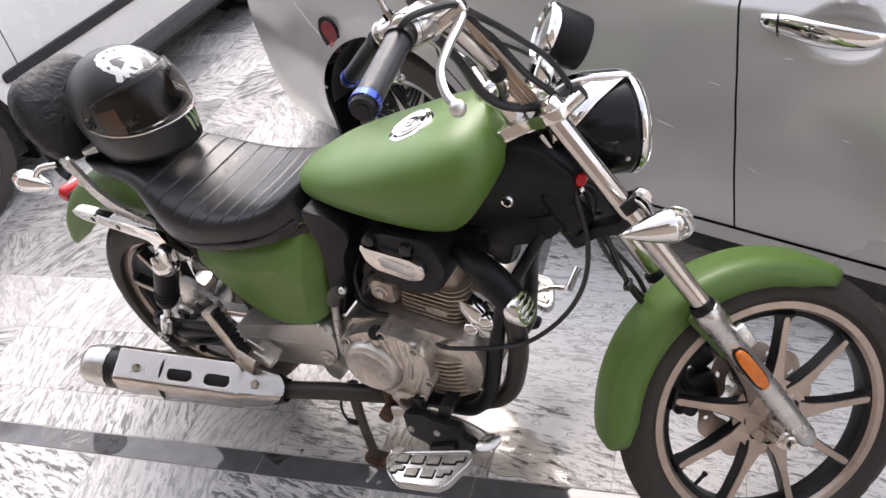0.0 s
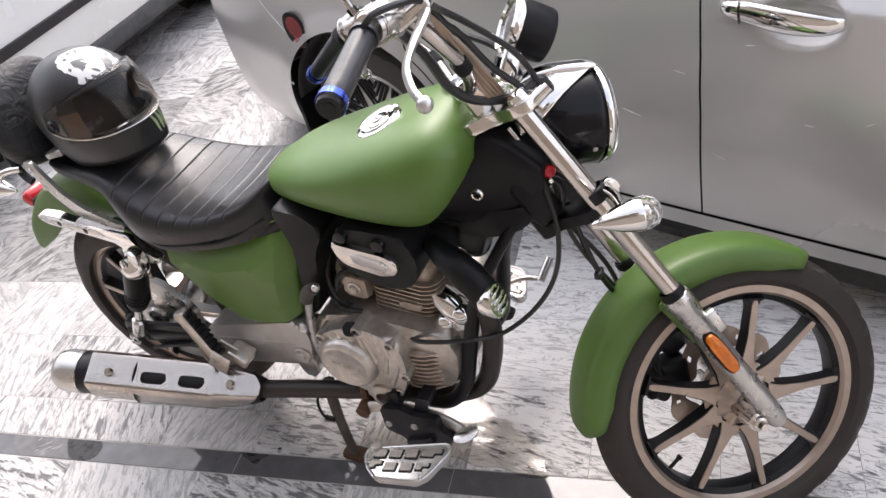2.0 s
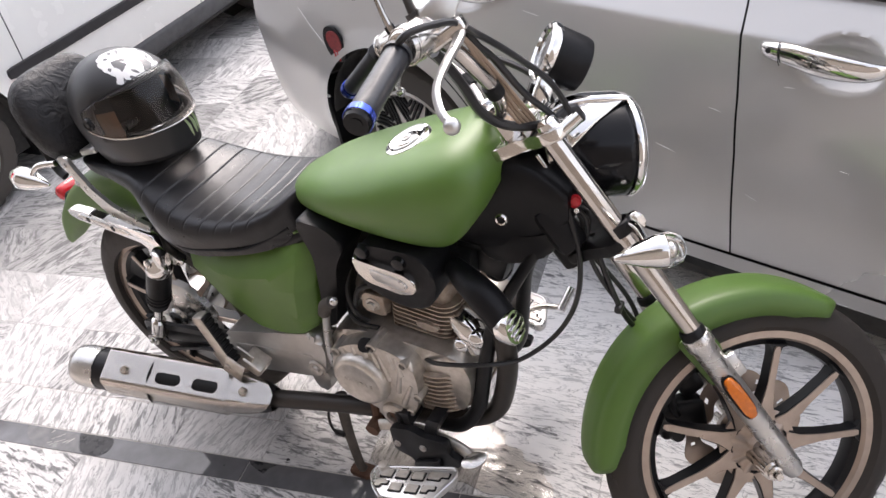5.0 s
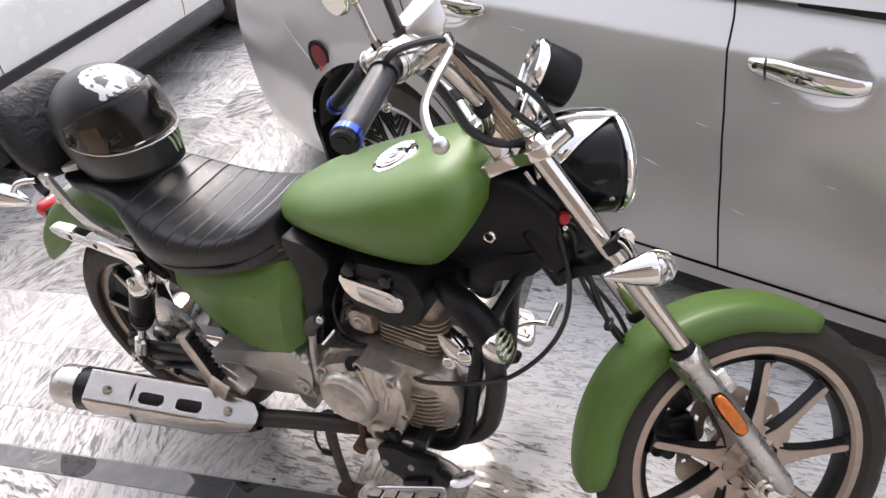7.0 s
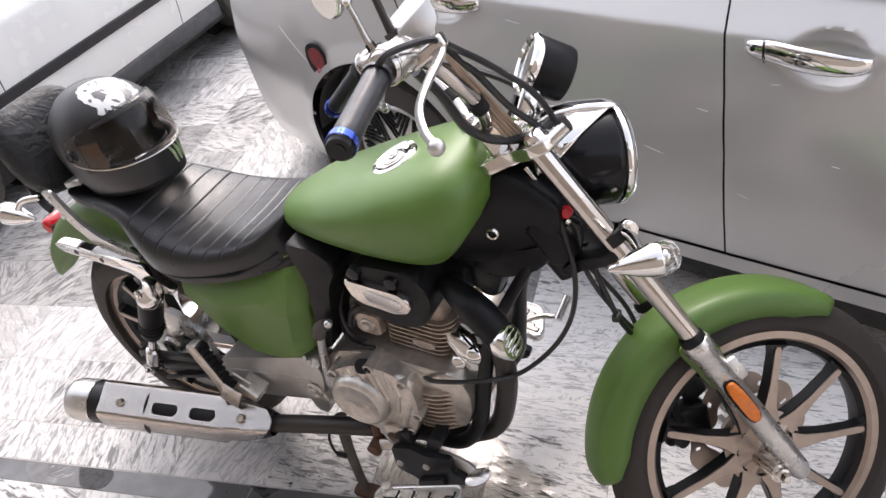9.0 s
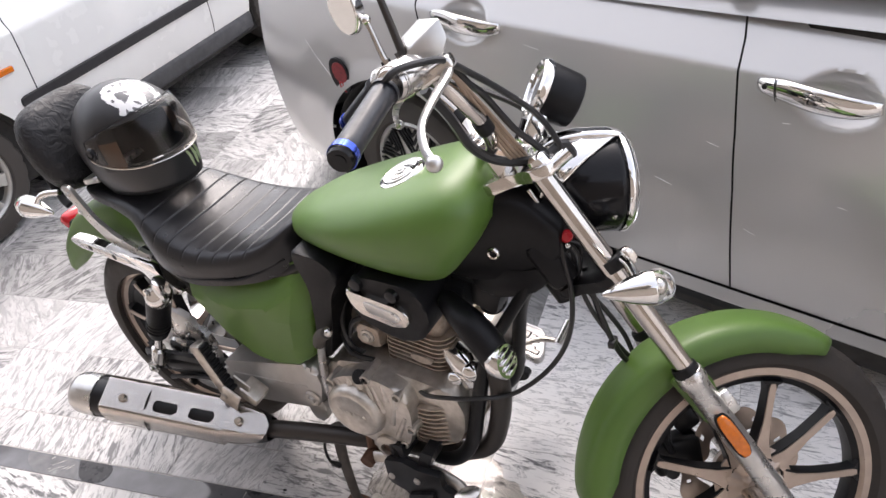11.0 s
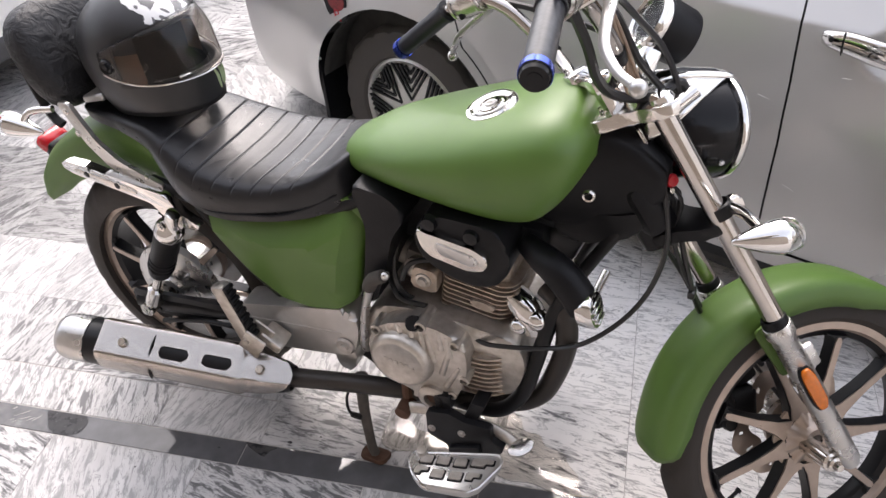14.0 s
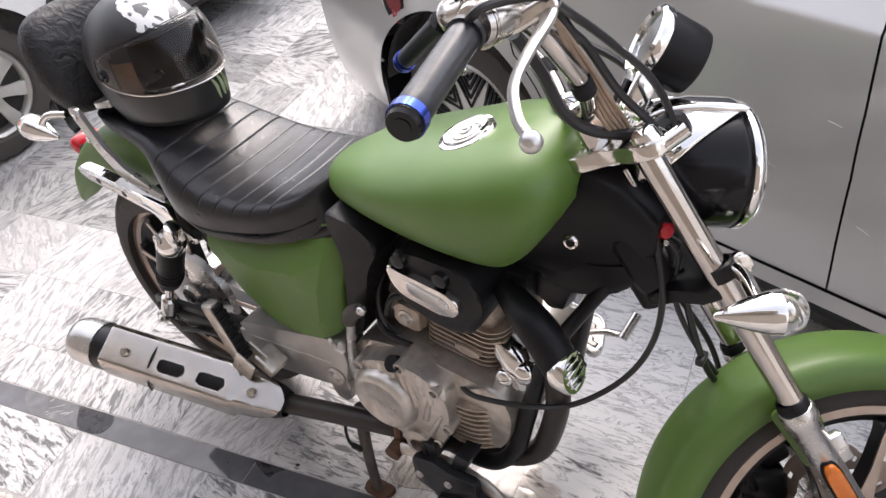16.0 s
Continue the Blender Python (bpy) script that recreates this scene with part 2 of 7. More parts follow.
def base_of(ob):
    while ob.parent:
        ob = ob.parent
    return Vector(ob["base"]) if "base" in ob.keys() else Vector((0, 0, 0))


def part(name, bm, mats, parent, label="", sharp=38.0, solid=0.0):
    """Links a bmesh in world coordinates as one mesh object under a thing or a part."""
    mesh = bpy.data.meshes.new(name)
    bmesh.ops.translate(bm, verts=bm.verts, vec=-base_of(parent))
    bmesh.ops.recalc_face_normals(bm, faces=bm.faces)
    bm.to_mesh(mesh)
    bm.free()
    for m in mats if isinstance(mats, (list, tuple)) else [mats]:
        mesh.materials.append(m)
    mesh.polygons.foreach_set("use_smooth", [True] * len(mesh.polygons))
    mesh.set_sharp_from_angle(angle=radians(sharp))
    ob = new(name, mesh)
    ob.parent = parent
    if label:
        tagged(ob, label)
    if solid:
        s = ob.modifiers.new("thickness", "SOLIDIFY")
        s.thickness, s.offset = solid, -1
    return ob


def whole(name, bm, mats, label, category, kind="", group="", sharp=38.0):
    """A thing that is one mesh."""
    mesh = bpy.data.meshes.new(name)
    bmesh.ops.recalc_face_normals(bm, faces=bm.faces)
    bm.to_mesh(mesh)
    bm.free()
    for m in mats if isinstance(mats, (list, tuple)) else [mats]:
        mesh.materials.append(m)
    mesh.polygons.foreach_set("use_smooth", [True] * len(mesh.polygons))
    mesh.set_sharp_from_angle(angle=radians(sharp))
    return tagged(new(name, mesh), label, category, group, kind)


def spline(pts, per=8):
    """Points along a smooth curve through pts (tuples of any length)."""
    p = [np.array(q, float) for q in pts]
    if len(p) == 2:
        return [p[0] + (p[1] - p[0]) * k / per for k in range(per + 1)]
    out = []
    for i in range(len(p) - 1):
        a, b, c, d = p[max(i - 1, 0)], p[i], p[i + 1], p[min(i + 2, len(p) - 1)]
        for k in range(per):
            t = k / per
            out.append(0.5 * (2 * b + (c - a) * t + (2 * a - 5 * b + 4 * c - d) * t * t + (3 * b - a - 3 * c + d) * t ** 3))
    out.append(p[-1])
    return out


def rings(bm, loops, cap=True, closed=True, mat=0):
    """Skins a list of rings with the same number of points."""
    vs = [[bm.verts.new(p) for p in ring] for ring in loops]
    n = len(vs[0])
    for a, b in zip(vs, vs[1:]):
        for i in range(n if closed else n - 1):
            f = bm.faces.new((a[i], a[(i + 1) % n], b[(i + 1) % n], b[i]))
            f.material_index = mat
    if cap and closed:
        for r in (vs[0], vs[-1]):
            f = bm.faces.new(r)
            f.material_index = mat
    return vs


def tube(bm, pts, r, seg=12, per=8, smooth=True, mat=0, flat=1.0):
    """A round bar along a curve; r is one radius or one for each point."""
    radii = r if isinstance(r, (list, tuple)) else [r] * len(pts)
    q = [(*p, k) for p, k in zip(pts, radii)]
    q = spline(q, per) if smooth else [np.array(v, float) for v in q]
    c = [Vector(v[:3]) for v in q]
    loops, up = [], None
    for i, p in enumerate(c):
        d = (c[min(i + 1, len(c) - 1)] - c[max(i - 1, 0)]).normalized()
        if up is None:
            up = d.orthogonal().normalized()
        up = (up - d * up.dot(d)).normalized()
        side = d.cross(up)
        loops.append([p + (up * math.cos(a) + side * math.sin(a) * flat) * q[i][3] for a in (2 * math.pi * k / seg for k in range(seg))])
    rings(bm, loops, mat=mat)


def lathe(bm, profile, m=Matrix(), seg=32, arc=360.0, start=0.0, mat=0, closed_profile=False):
    """Turns (radius, height) points about the z axis of m."""
    loops = []
    full = arc >= 359.9
    steps = seg if full else seg + 1
    for k in range(steps):
        a = radians(start + arc * k / seg)
        loops.append([m @ Vector((r * math.cos(a), r * math.sin(a), z)) for r, z in profile])
    vs = [[bm.verts.new(p) for p in ring] for ring in loops]
    n = len(profile)
    for i in range(steps if full else steps - 1):
        a, b = vs[i], vs[(i + 1) % steps]
        for j in range(n if closed_profile else n - 1):
            f = bm.faces.new((a[j], a[(j + 1) % n], b[(j + 1) % n], b[j]))
            f.material_index = mat
    bmesh.ops.remove_doubles(bm, verts=[v for r in vs for v in r], dist=1e-6)
    return vs


def prism(bm, outline, lo, hi, m=Matrix(), bevel=0.0, seg=2, mat=0):
    """Pushes an outline in the x-y plane of m up from lo to hi, with rounded edges."""
    a = [bm.verts.new(m @ Vector((x, y, lo))) for x, y in outline]
    b = [bm.verts.new(m @ Vector((x, y, hi))) for x, y in outline]
    n = len(a)
    fs = [bm.faces.new(a[::-1]), bm.faces.new(b)]
    fs += [bm.faces.new((a[i], a[(i + 1) % n], b[(i + 1) % n], b[i])) for i in range(n)]
    for f in fs:
        f.material_index = mat
    if bevel:
        es = list({e for f in fs[:2] for e in f.edges})
        bmesh.ops.bevel(bm, geom=es, offset=bevel, segments=seg, profile=0.5, affect="EDGES", clamp_overlap=True)


def block(bm, size, m=Matrix(), bevel=0.0, seg=2, mat=0):
    made = bmesh.ops.create_cube(bm, size=1.0, matrix=m @ Matrix.Diagonal((*size, 1)))
    fs = {f for v in made["verts"] for f in v.link_faces}
    for f in fs:
        f.material_index = mat
    if bevel:
        bmesh.ops.bevel(bm, geom=list({e for f in fs for e in f.edges}), offset=bevel, segments=seg, profile=0.5, affect="EDGES", clamp_overlap=True)


def ball(bm, r, m=Matrix(), u=20, v=12, mat=0):
    made = bmesh.ops.create_uvsphere(bm, u_segments=u, v_segments=v, radius=r, matrix=m)
    for f in {f for w in made["verts"] for f in w.link_faces}:
        f.material_index = mat


def oval(cx, cy, w, h, n=20, power=1.0, turn=0.0):
    out = []
    for k in range(n):
        a = 2 * math.pi * k / n
        x = w * math.copysign(abs(math.cos(a)) ** power, math.cos(a))
        y = h * math.copysign(abs(math.sin(a)) ** power, math.sin(a))
        c, s = math.cos(radians(turn)), math.sin(radians(turn))
        out.append((cx + c * x - s * y, cy + s * x + c * y))
    return out


def rounded(outline, r=0.02, n=4):
    """Rounds the corners of an outline."""
    out, p = [], [Vector(q) for q in outline]
    for i, b in enumerate(p):
        a, c = p[i - 1], p[(i + 1) % len(p)]
        k = min(r, (a - b).length * 0.45, (c - b).length * 0.45)
        u, v = b + (a - b).normalized() * k, b + (c - b).normalized() * k
        for j in range(n + 1):
            t = j / n
            q = u * (1 - t) ** 2 + b * 2 * t * (1 - t) + v * t * t
            out.append((q.x, q.y))
    return out


def side_plane(y):
    """A frame whose x-y plane is the world's x-z plane at y, with its z towards -y."""
    return frame_of((0, y, 0), (1, 0, 0), (0, 0, 1), (0, -1, 0))


def bolt(bm, m, r=0.008, h=0.006, mat=0):
    lathe(bm, [(0, h), (r * 0.55, h), (r * 0.6, h * 0.6), (r * 0.95, h * 0.6), (r, 0)], m, seg=6, mat=mat)


# ---- the motorcycle ----
Y0 = 0.035
STEER, RAKE = radians(44.5), radians(32.5)
AXIS = Vector((-math.sin(RAKE), 0, math.cos(RAKE)))
LEFT = Vector((-math.sin(STEER) * math.cos(RAKE), math.cos(STEER), -math.sin(STEER) * math.sin(RAKE)))
AHEAD = LEFT.cross(AXIS)
HUB = Vector((0.602, 0.080, 0.280))
FM = frame_of(HUB, AHEAD, LEFT, AXIS)
SPIN = frame_of((0, 0, 0), (0, 0, 1), (1, 0, 0), (0, 1, 0))
REAR = Vector((-0.850, Y0, 0.313))
bike = thing("motorcycle", (-0.1, Y0, 0.0), "green cruiser motorcycle with black seat, parked on a marble floor", "motorcycle")


def fl(*p):
    return FM @ Vector(p)


# tank
def tank():
    bm = bmesh.new()
    table = [(-0.322, 0.803, 0.785, 0.022), (-0.31, 0.822, 0.775, 0.050), (-0.28, 0.840, 0.772, 0.078), (-0.23, 0.865, 0.776, 0.106), (-0.15, 0.893, 0.776, 0.132), (-0.06, 0.923, 0.771, 0.147),
             (0.02, 0.950, 0.770, 0.151), (0.075, 0.966, 0.780, 0.149), (0.110, 0.968, 0.806, 0.139), (0.138, 0.958, 0.842, 0.120), (0.156, 0.942, 0.872, 0.094), (0.167, 0.922, 0.892, 0.055)]
    loops = []
    for x, top, low, w in spline(table, 6):
        mid = low + 0.45 * (top - low)
        box = min(1.0, max(0.0, (x + 0.28) / 0.26))
        ring = []
        for k in range(25):
            a = math.pi * k / 24
            ring.append((x, Y0 - w * math.copysign(abs(math.cos(a)) ** (0.84 - 0.24 * box), math.cos(a)), mid + (top - mid) * abs(math.sin(a)) ** (0.90 - 0.14 * box)))
        for k in range(1, 7):
            t = k / 6
            ring.append((x, Y0 + w * (1 - 0.26 * t ** 2.0), mid + (low - mid) * t))
        for k in range(6, 0, -1):
            t = k / 6
            ring.append((x, Y0 - w * (1 - 0.26 * t ** 2.0), mid + (low - mid) * t))
        loops.append(ring)
    rings(bm, loops)
    ob = part("fuel_tank", bm, GREEN, bike, "satin green fuel tank", 60)
    # filler cap, set into the top
    m = Matrix.Translation((-0.024, Y0 - 0.018, 0.9335)) @ Euler((radians(6), radians(-19), 0)).to_matrix().to_4x4() @ Matrix.Diagonal((1.05, 1.05, 1, 1))
    cap = bmesh.new()
    lathe(cap, [(0, 0.0055), (0.010, 0.0055), (0.012, 0.0075), (0.020, 0.0075), (0.022, 0.0045), (0.034, 0.0045), (0.037, 0.0065), (0.043, 0.0055), (0.046, 0.002), (0.0475, -0.012), (0, -0.012)], m, 40)
    co = part("filler_cap", cap, CHROME, ob, "round chrome filler cap")
    lock = bmesh.new()
    lathe(lock, [(0, 0.002), (0.009, 0.002), (0.010, 0)], m @ Matrix.Translation((0, 0, 0.0077)), 20)
    block(lock, (0.010, 0.002, 0.002), m @ Matrix.Translation((0, 0, 0.0102)))
    lathe(lock, [(0.026, 0.0), (0.026, 0.003), (0.030, 0.003), (0.030, 0.0)], m @ Matrix.Translation((0, 0, 0.0045)), 24, 150, 200)
    part("cap_lock", lock, ALLOY_BRIGHT, ob)


tank()


# seat with cross pleats
def seat():
    bm = bmesh.new()
    table = [(-0.284, 0.826, 0.752, 0.070), (-0.302, 0.816, 0.722, 0.102), (-0.34, 0.792, 0.700, 0.130), (-0.40, 0.770, 0.684, 0.148), (-0.48, 0.758, 0.668, 0.158), (-0.56, 0.762, 0.656, 0.160),
             (-0.63, 0.778, 0.662, 0.152), (-0.69, 0.796, 0.700, 0.132), (-0.75, 0.806, 0.745, 0.108), (-0.83, 0.806, 0.768, 0.092), (-0.90, 0.802, 0.775, 0.082), (-0.94, 0.795, 0.778, 0.066), (-0.955, 0.788, 0.780, 0.03)]
    pleats = [-0.375, -0.415, -0.458, -0.502, -0.548, -0.595, -0.642, -0.690]
    loops = []
    for x, top, low, w in spline(table, 60):
        dip = max(math.exp(-((x - p) / 0.0018) ** 2) for p in pleats)
        ring = []
        for k in range(33):
            a = math.pi * k / 32
            s, c = abs(math.sin(a)), math.cos(a)
            z = low + 0.02 + (top - low - 0.02) * s ** 0.50 - 0.006 * max(0.0, s - 0.6) / 0.4
            y = w * math.copysign(abs(c) ** 0.62, c)
            bow = 0.020 * (y / 0.15) ** 2
            if s > 0.30:
                z -= 0.0022 * dip
            ring.append((x - bow, Y0 - y, z))
        ring.append((x, Y0 + w * 0.97, low))
        ring.append((x, Y0 - w * 0.97, low))
        loops.append(ring)
    rings(bm, loops)
    ob = part("seat", bm, SEAT, bike, "black leather saddle with stitched cross pleats", 50)
    # welt along the edge
    for s, nm in ((-1, "seat_welt"), (1, "seat_welt")):
        wb = bmesh.new()
        tube(wb, [(-0.31, Y0 + s * 0.103, 0.740), (-0.40, Y0 + s * 0.148, 0.702), (-0.50, Y0 + s * 0.158, 0.684), (-0.58, Y0 + s * 0.159, 0.674), (-0.64, Y0 + s * 0.148, 0.684), (-0.70, Y0 + s * 0.127, 0.722), (-0.75, Y0 + s * 0.107, 0.758)], 0.0030, 6)
        part(nm, wb, BLACK_PLASTIC, ob)


seat()


# side covers below the seat
def side_cover(s):
    """A folded cover: a flat field, with an upper and a front facet turned towards the frame."""
    bm = bmesh.new()
    m = side_plane(Y0 - 0.10) if s < 0 else frame_of((0, Y0 + 0.10, 0), (1, 0, 0), (0, 0, 1), (0, 1, 0))
    out = rounded([(-0.648, 0.640), (-0.268, 0.738), (-0.248, 0.716), (-0.262, 0.600), (-0.280, 0.502), (-0.315, 0.484), (-0.377, 0.468), (-0.447, 0.472), (-0.535, 0.528), (-0.605, 0.588)], 0.016)

    def high(x, z):
        # the field stands out most along its lower edge; the facets fall away from the folds
        up = max(0.0, z - (0.642 + 0.12 * (x + 0.30)))
        front = max(0.0, x + 0.305 - 0.10 * (z - 0.60))
        rear = max(0.0, -0.50 - x)
        return 0.058 - 0.80 * up - 0.75 * front - 0.16 * rear

    c0 = Vector((-0.40, 0.60))
    loops = [[m @ Vector((x, z, 0.0)) for x, z in out]]
    for k, sink in ((1.0, 0.012), (0.994, 0.005), (0.98, 0.0015), (0.955, 0.0), (0.85, 0.0), (0.70, 0.0), (0.55, 0.0), (0.40, 0.0), (0.25, 0.0), (0.10, 0.0)):
        ring = []
        for x, z in out:
            q = c0 + (Vector((x, z)) - c0) * k
            ring.append(m @ Vector((q.x, q.y, high(q.x, q.y) - sink)))
        loops.append(ring)
    rings(bm, loops)
    part("side_cover", bm, GREEN, bike, "green side cover with folded facets", 20)


side_cover(-1)
side_cover(1)


# rear mudguard: a bent shell with deep sides
def rear_guard():
    top = [(-0.60, 0.735), (-0.70, 0.768), (-0.80, 0.780), (-0.90, 0.772), (-0.98, 0.745), (-1.06, 0.700), (-1.130, 0.640), (-1.172, 0.578), (-1.176, 0.530)]
    low = [(-0.60, 0.640), (-0.69, 0.628), (-0.78, 0.628), (-0.88, 0.632), (-0.96, 0.622), (-1.022, 0.598), (-1.070, 0.562), (-1.118, 0.532), (-1.150, 0.512)]
    bm = bmesh.new()
    loops = []
    for (tx, tz), (lx, lz) in zip(spline(top, 5), spline(low, 5)):
        ring = []
        w = 0.083
        for y, f in ((-1, 0), (-1.0, 0.35), (-0.98, 0.65), (-0.9, 0.84), (-0.7, 0.95), (-0.35, 0.99), (0, 1), (0.35, 0.99), (0.7, 0.95), (0.9, 0.84), (0.98, 0.65), (1.0, 0.35), (1, 0)):
            ring.append((lx + (tx - lx) * f, Y0 + w * y, lz + (tz - lz) * f))
        loops.append(ring)
    rings(bm, loops, cap=False, closed=False)
    part("rear_mudguard", bm, GREEN, bike, "green rear mudguard with a flared end", 60, 0.004)


rear_guard()


def cast_wheel(name, m, rim_r, tyre_r, tyre_w, spokes, first, label, disc_side=0, valve=None):
    """A cast wheel whose axle is the y axis of m; the tyre, hub, spokes and disc are its parts."""
    w = m @ SPIN
    rim = bmesh.new()
    hw = tyre_w * 0.36
    prof = [(rim_r, -hw), (rim_r + 0.004, -hw + 0.004), (rim_r - 0.002, -hw + 0.010), (rim_r - 0.014, -hw + 0.016), (rim_r - 0.018, 0), (rim_r - 0.014, hw - 0.016), (rim_r - 0.002, hw - 0.010), (rim_r + 0.004, hw - 0.004), (rim_r, hw),
            (rim_r - 0.016, hw), (rim_r - 0.022, hw - 0.008), (rim_r - 0.034, hw - 0.014), (rim_r - 0.037, 0), (rim_r - 0.034, -hw + 0.014), (rim_r - 0.022, -hw + 0.008), (rim_r - 0.016, -hw)]
    lathe(rim, prof, w, 96, closed_profile=True)
    rim.faces.ensure_lookup_table()
    inv = w.inverted()
    for f in rim.faces:
        c = inv @ f.calc_center_median()
        if math.hypot(c.x, c.y) < rim_r - 0.028:
            f.material_index = 1
    ro = part(name, rim, [BRONZE, BLACK_METAL], bike, label)
    tyre = bmesh.new()
    prof = []
    for k in range(17):
        a = radians(-118 + 236 * k / 16)
        prof.append((tyre_r - tyre_w * 0.5 + tyre_w * 0.5 * math.cos(a) * (1.0 if abs(a) < 1.6 else 0.96), tyre_w * 0.5 * math.sin(a)))
    prof = [(rim_r - 0.004, -hw + 0.002)] + prof[1:-1] + [(rim_r - 0.004, hw - 0.002)]
    loops = lathe(tyre, prof, w, 120, closed_profile=True)
    for i, ring in enumerate(loops):
        for j, v in enumerate(ring):
            if not v.is_valid:
                continue
            side = j - len(prof) // 2
            c = inv @ v.co
            if (abs(side) in (3, 4) and (i + (2 if side > 0 else 0)) % 5 == 0) or (abs(side) in (1, 2) and (i + abs(side)) % 5 == 0) or abs(side) == 1 and i % 1 == 0 and side == 1:
                k = 1 - 0.006 / math.hypot(c.x, c.y)
                v.co = w @ Vector((c.x * k, c.y * k, c.z))
    part("tyre", tyre, RUBBER, ro, "black rubber tyre with cut tread", 30)
    hub = bmesh.new()
    hh = tyre_w * 0.42
    lathe(hub, [(0.013, -hh - 0.012), (0.024, -hh - 0.012), (0.030, -hh - 0.002), (0.042, -hh), (0.060, -hh + 0.002), (0.074, -hh + 0.007), (0.077, -hh + 0.014), (0.074, -hh + 0.024), (0.050, -hh + 0.03), (0.050, hh - 0.03), (0.066, hh - 0.02), (0.060, hh), (0.013, hh)], w, 90)
    # shallow flutes between the spokes
    for v in hub.verts:
        c = inv @ v.co
        if c.z < -hh + 0.012 and 0.035 < math.hypot(c.x, c.y) < 0.079:
            dip = 0.5 - 0.5 * math.cos(spokes * (math.atan2(c.y, c.x) - radians(first)))
            v.co = w @ Vector((c.x * (1 - 0.06 * dip), c.y * (1 - 0.06 * dip), c.z + 0.006 * dip))
    part("hub", hub, BRONZE, ro)
    for k in range(spokes):
        a = radians(first + 360 / spokes * k)
        sp = bmesh.new()
        r0, r1 = 0.052, rim_r - 0.030
        out = [(r0, -0.024), (r0 + 0.030, -0.0155), ((r0 + r1) / 2, -0.0085), (r1 - 0.025, -0.0070), (r1 - 0.006, -0.011), (r1, -0.022), (r1, 0.022), (r1 - 0.006, 0.011), (r1 - 0.025, 0.0070), ((r0 + r1) / 2, 0.0085), (r0 + 0.030, 0.0155), (r0, 0.024)]
        sm = w @ Matrix.Rotation(a, 4, "Z")
        prism(sp, out, -hh + 0.006, -hh + 0.034, sm, 0.0, 1, 1)
        face = [(r0 + 0.004, -0.022), (r0 + 0.032, -0.0125), ((r0 + r1) / 2, -0.0070), (r1 - 0.012, -0.0065), (r1 - 0.004, -0.004), (r1 - 0.004, 0.004), (r1 - 0.012, 0.0065), ((r0 + r1) / 2, 0.0070), (r0 + 0.032, 0.0125), (r0 + 0.004, 0.022)]
        prism(sp, face, -hh + 0.003, -hh + 0.008, sm, 0.0, 1, 0)
        part("spoke", sp, [BRONZE, BLACK_METAL], ro)
    if disc_side:
        d = bmesh.new()
        y = disc_side * (hh + 0.006)
        n = 72
        inner = [(0.078 + 0.010 * math.cos(6 * 2 * math.pi * k / n), k) for k in range(n)]
        outer = [(0.122 + 0.006 * math.cos(9 * 2 * math.pi * k / n), k) for k in range(n)]
        for y0 in (y, y + 0.004):
            vs = [[d.verts.new(w @ Vector((r * math.cos(2 * math.pi * k / n), r * math.sin(2 * math.pi * k / n), y0))) for r, k in ring] for ring in (inner, [(r * 0.6 + o[0] * 0.4, k) for (r, k), o in zip(inner, outer)], [(r * 0.3 + o[0] * 0.7, k) for (r, k), o in zip(inner, outer)], outer)]
            for k in range(n):
                for q in range(3):
                    if q == 1 and k % 8 in (2, 5):
                        continue
                    d.faces.new((vs[q][k], vs[q][(k + 1) % n], vs[q + 1][(k + 1) % n], vs[q + 1][k]))
        part("brake_disc", d, BRONZE, ro, "drilled steel brake disc")
    if valve is not None:
        v = bmesh.new()
        a = radians(valve)
        p = [w @ Vector((r * math.cos(a), r * math.sin(a), -0.006)) for r in (rim_r - 0.036, rim_r - 0.062)]
        tube(v, p, 0.004, 8, 2)
        tube(v, [p[1], p[1] + (p[1] - p[0]) * 0.3], 0.006, 8, 2)
        part("valve", v, BLACK_PLASTIC, ro)
    return ro


cast_wheel("front_wheel", FM @ Matrix.Translation((-0.004, 0, 0.006)), 0.240, 0.303, 0.088, 9, 3, "cast alloy front wheel with nine spokes", 1, -98)
cast_wheel("rear_wheel", Matrix.Translation(REAR), 0.240, 0.318, 0.136, 9, 5, "cast alloy rear wheel with drum brake")


# front mudguard
def front_guard():
    bm = bmesh.new()
    loops = []
    for k in range(41):
        t = k / 40
        a = radians(30 + 117 * t)
        r = 0.318 + 0.020 * math.sin(math.pi * min(1, t * 1.0)) + 0.026 * t
        w = 0.064 * min(1, 0.60 + 0.40 * min(1, t / 0.045) ** 0.5, 0.75 + 0.25 * min(1, (1 - t) / 0.03) ** 0.5)
        deep = 0.055 * min(1, 0.55 + 3 * t, 0.6 + 4 * (1 - t))
        ring = []
        for y, f in ((-1, 1), (-1.0, 0.62), (-0.97, 0.33), (-0.87, 0.13), (-0.66, 0.03), (-0.33, 0.0), (0, 0), (0.33, 0), (0.66, 0.03), (0.87, 0.13), (0.97, 0.33), (1.0, 0.62), (1, 1)):
            rr = r - deep * f
            ring.append(fl(rr * math.cos(a), w * y, rr * math.sin(a)))
        loops.append(ring)
    rings(bm, loops, cap=False, closed=False)
    g = part("front_mudguard", bm, GREEN, bike, "green front mudguard", 60, 0.004)
    for s in (-1, 1):
        br = bmesh.new()
        prism(br, rounded([(-0.012, 0.20), (0.030, 0.20), (0.045, 0.27), (0.035, 0.315), (-0.02, 0.315)], 0.01), 0, 0.006, FM @ side_plane(s * 0.071), 0.002)
        part("mudguard_stay", br, GREEN, g)


front_guard()


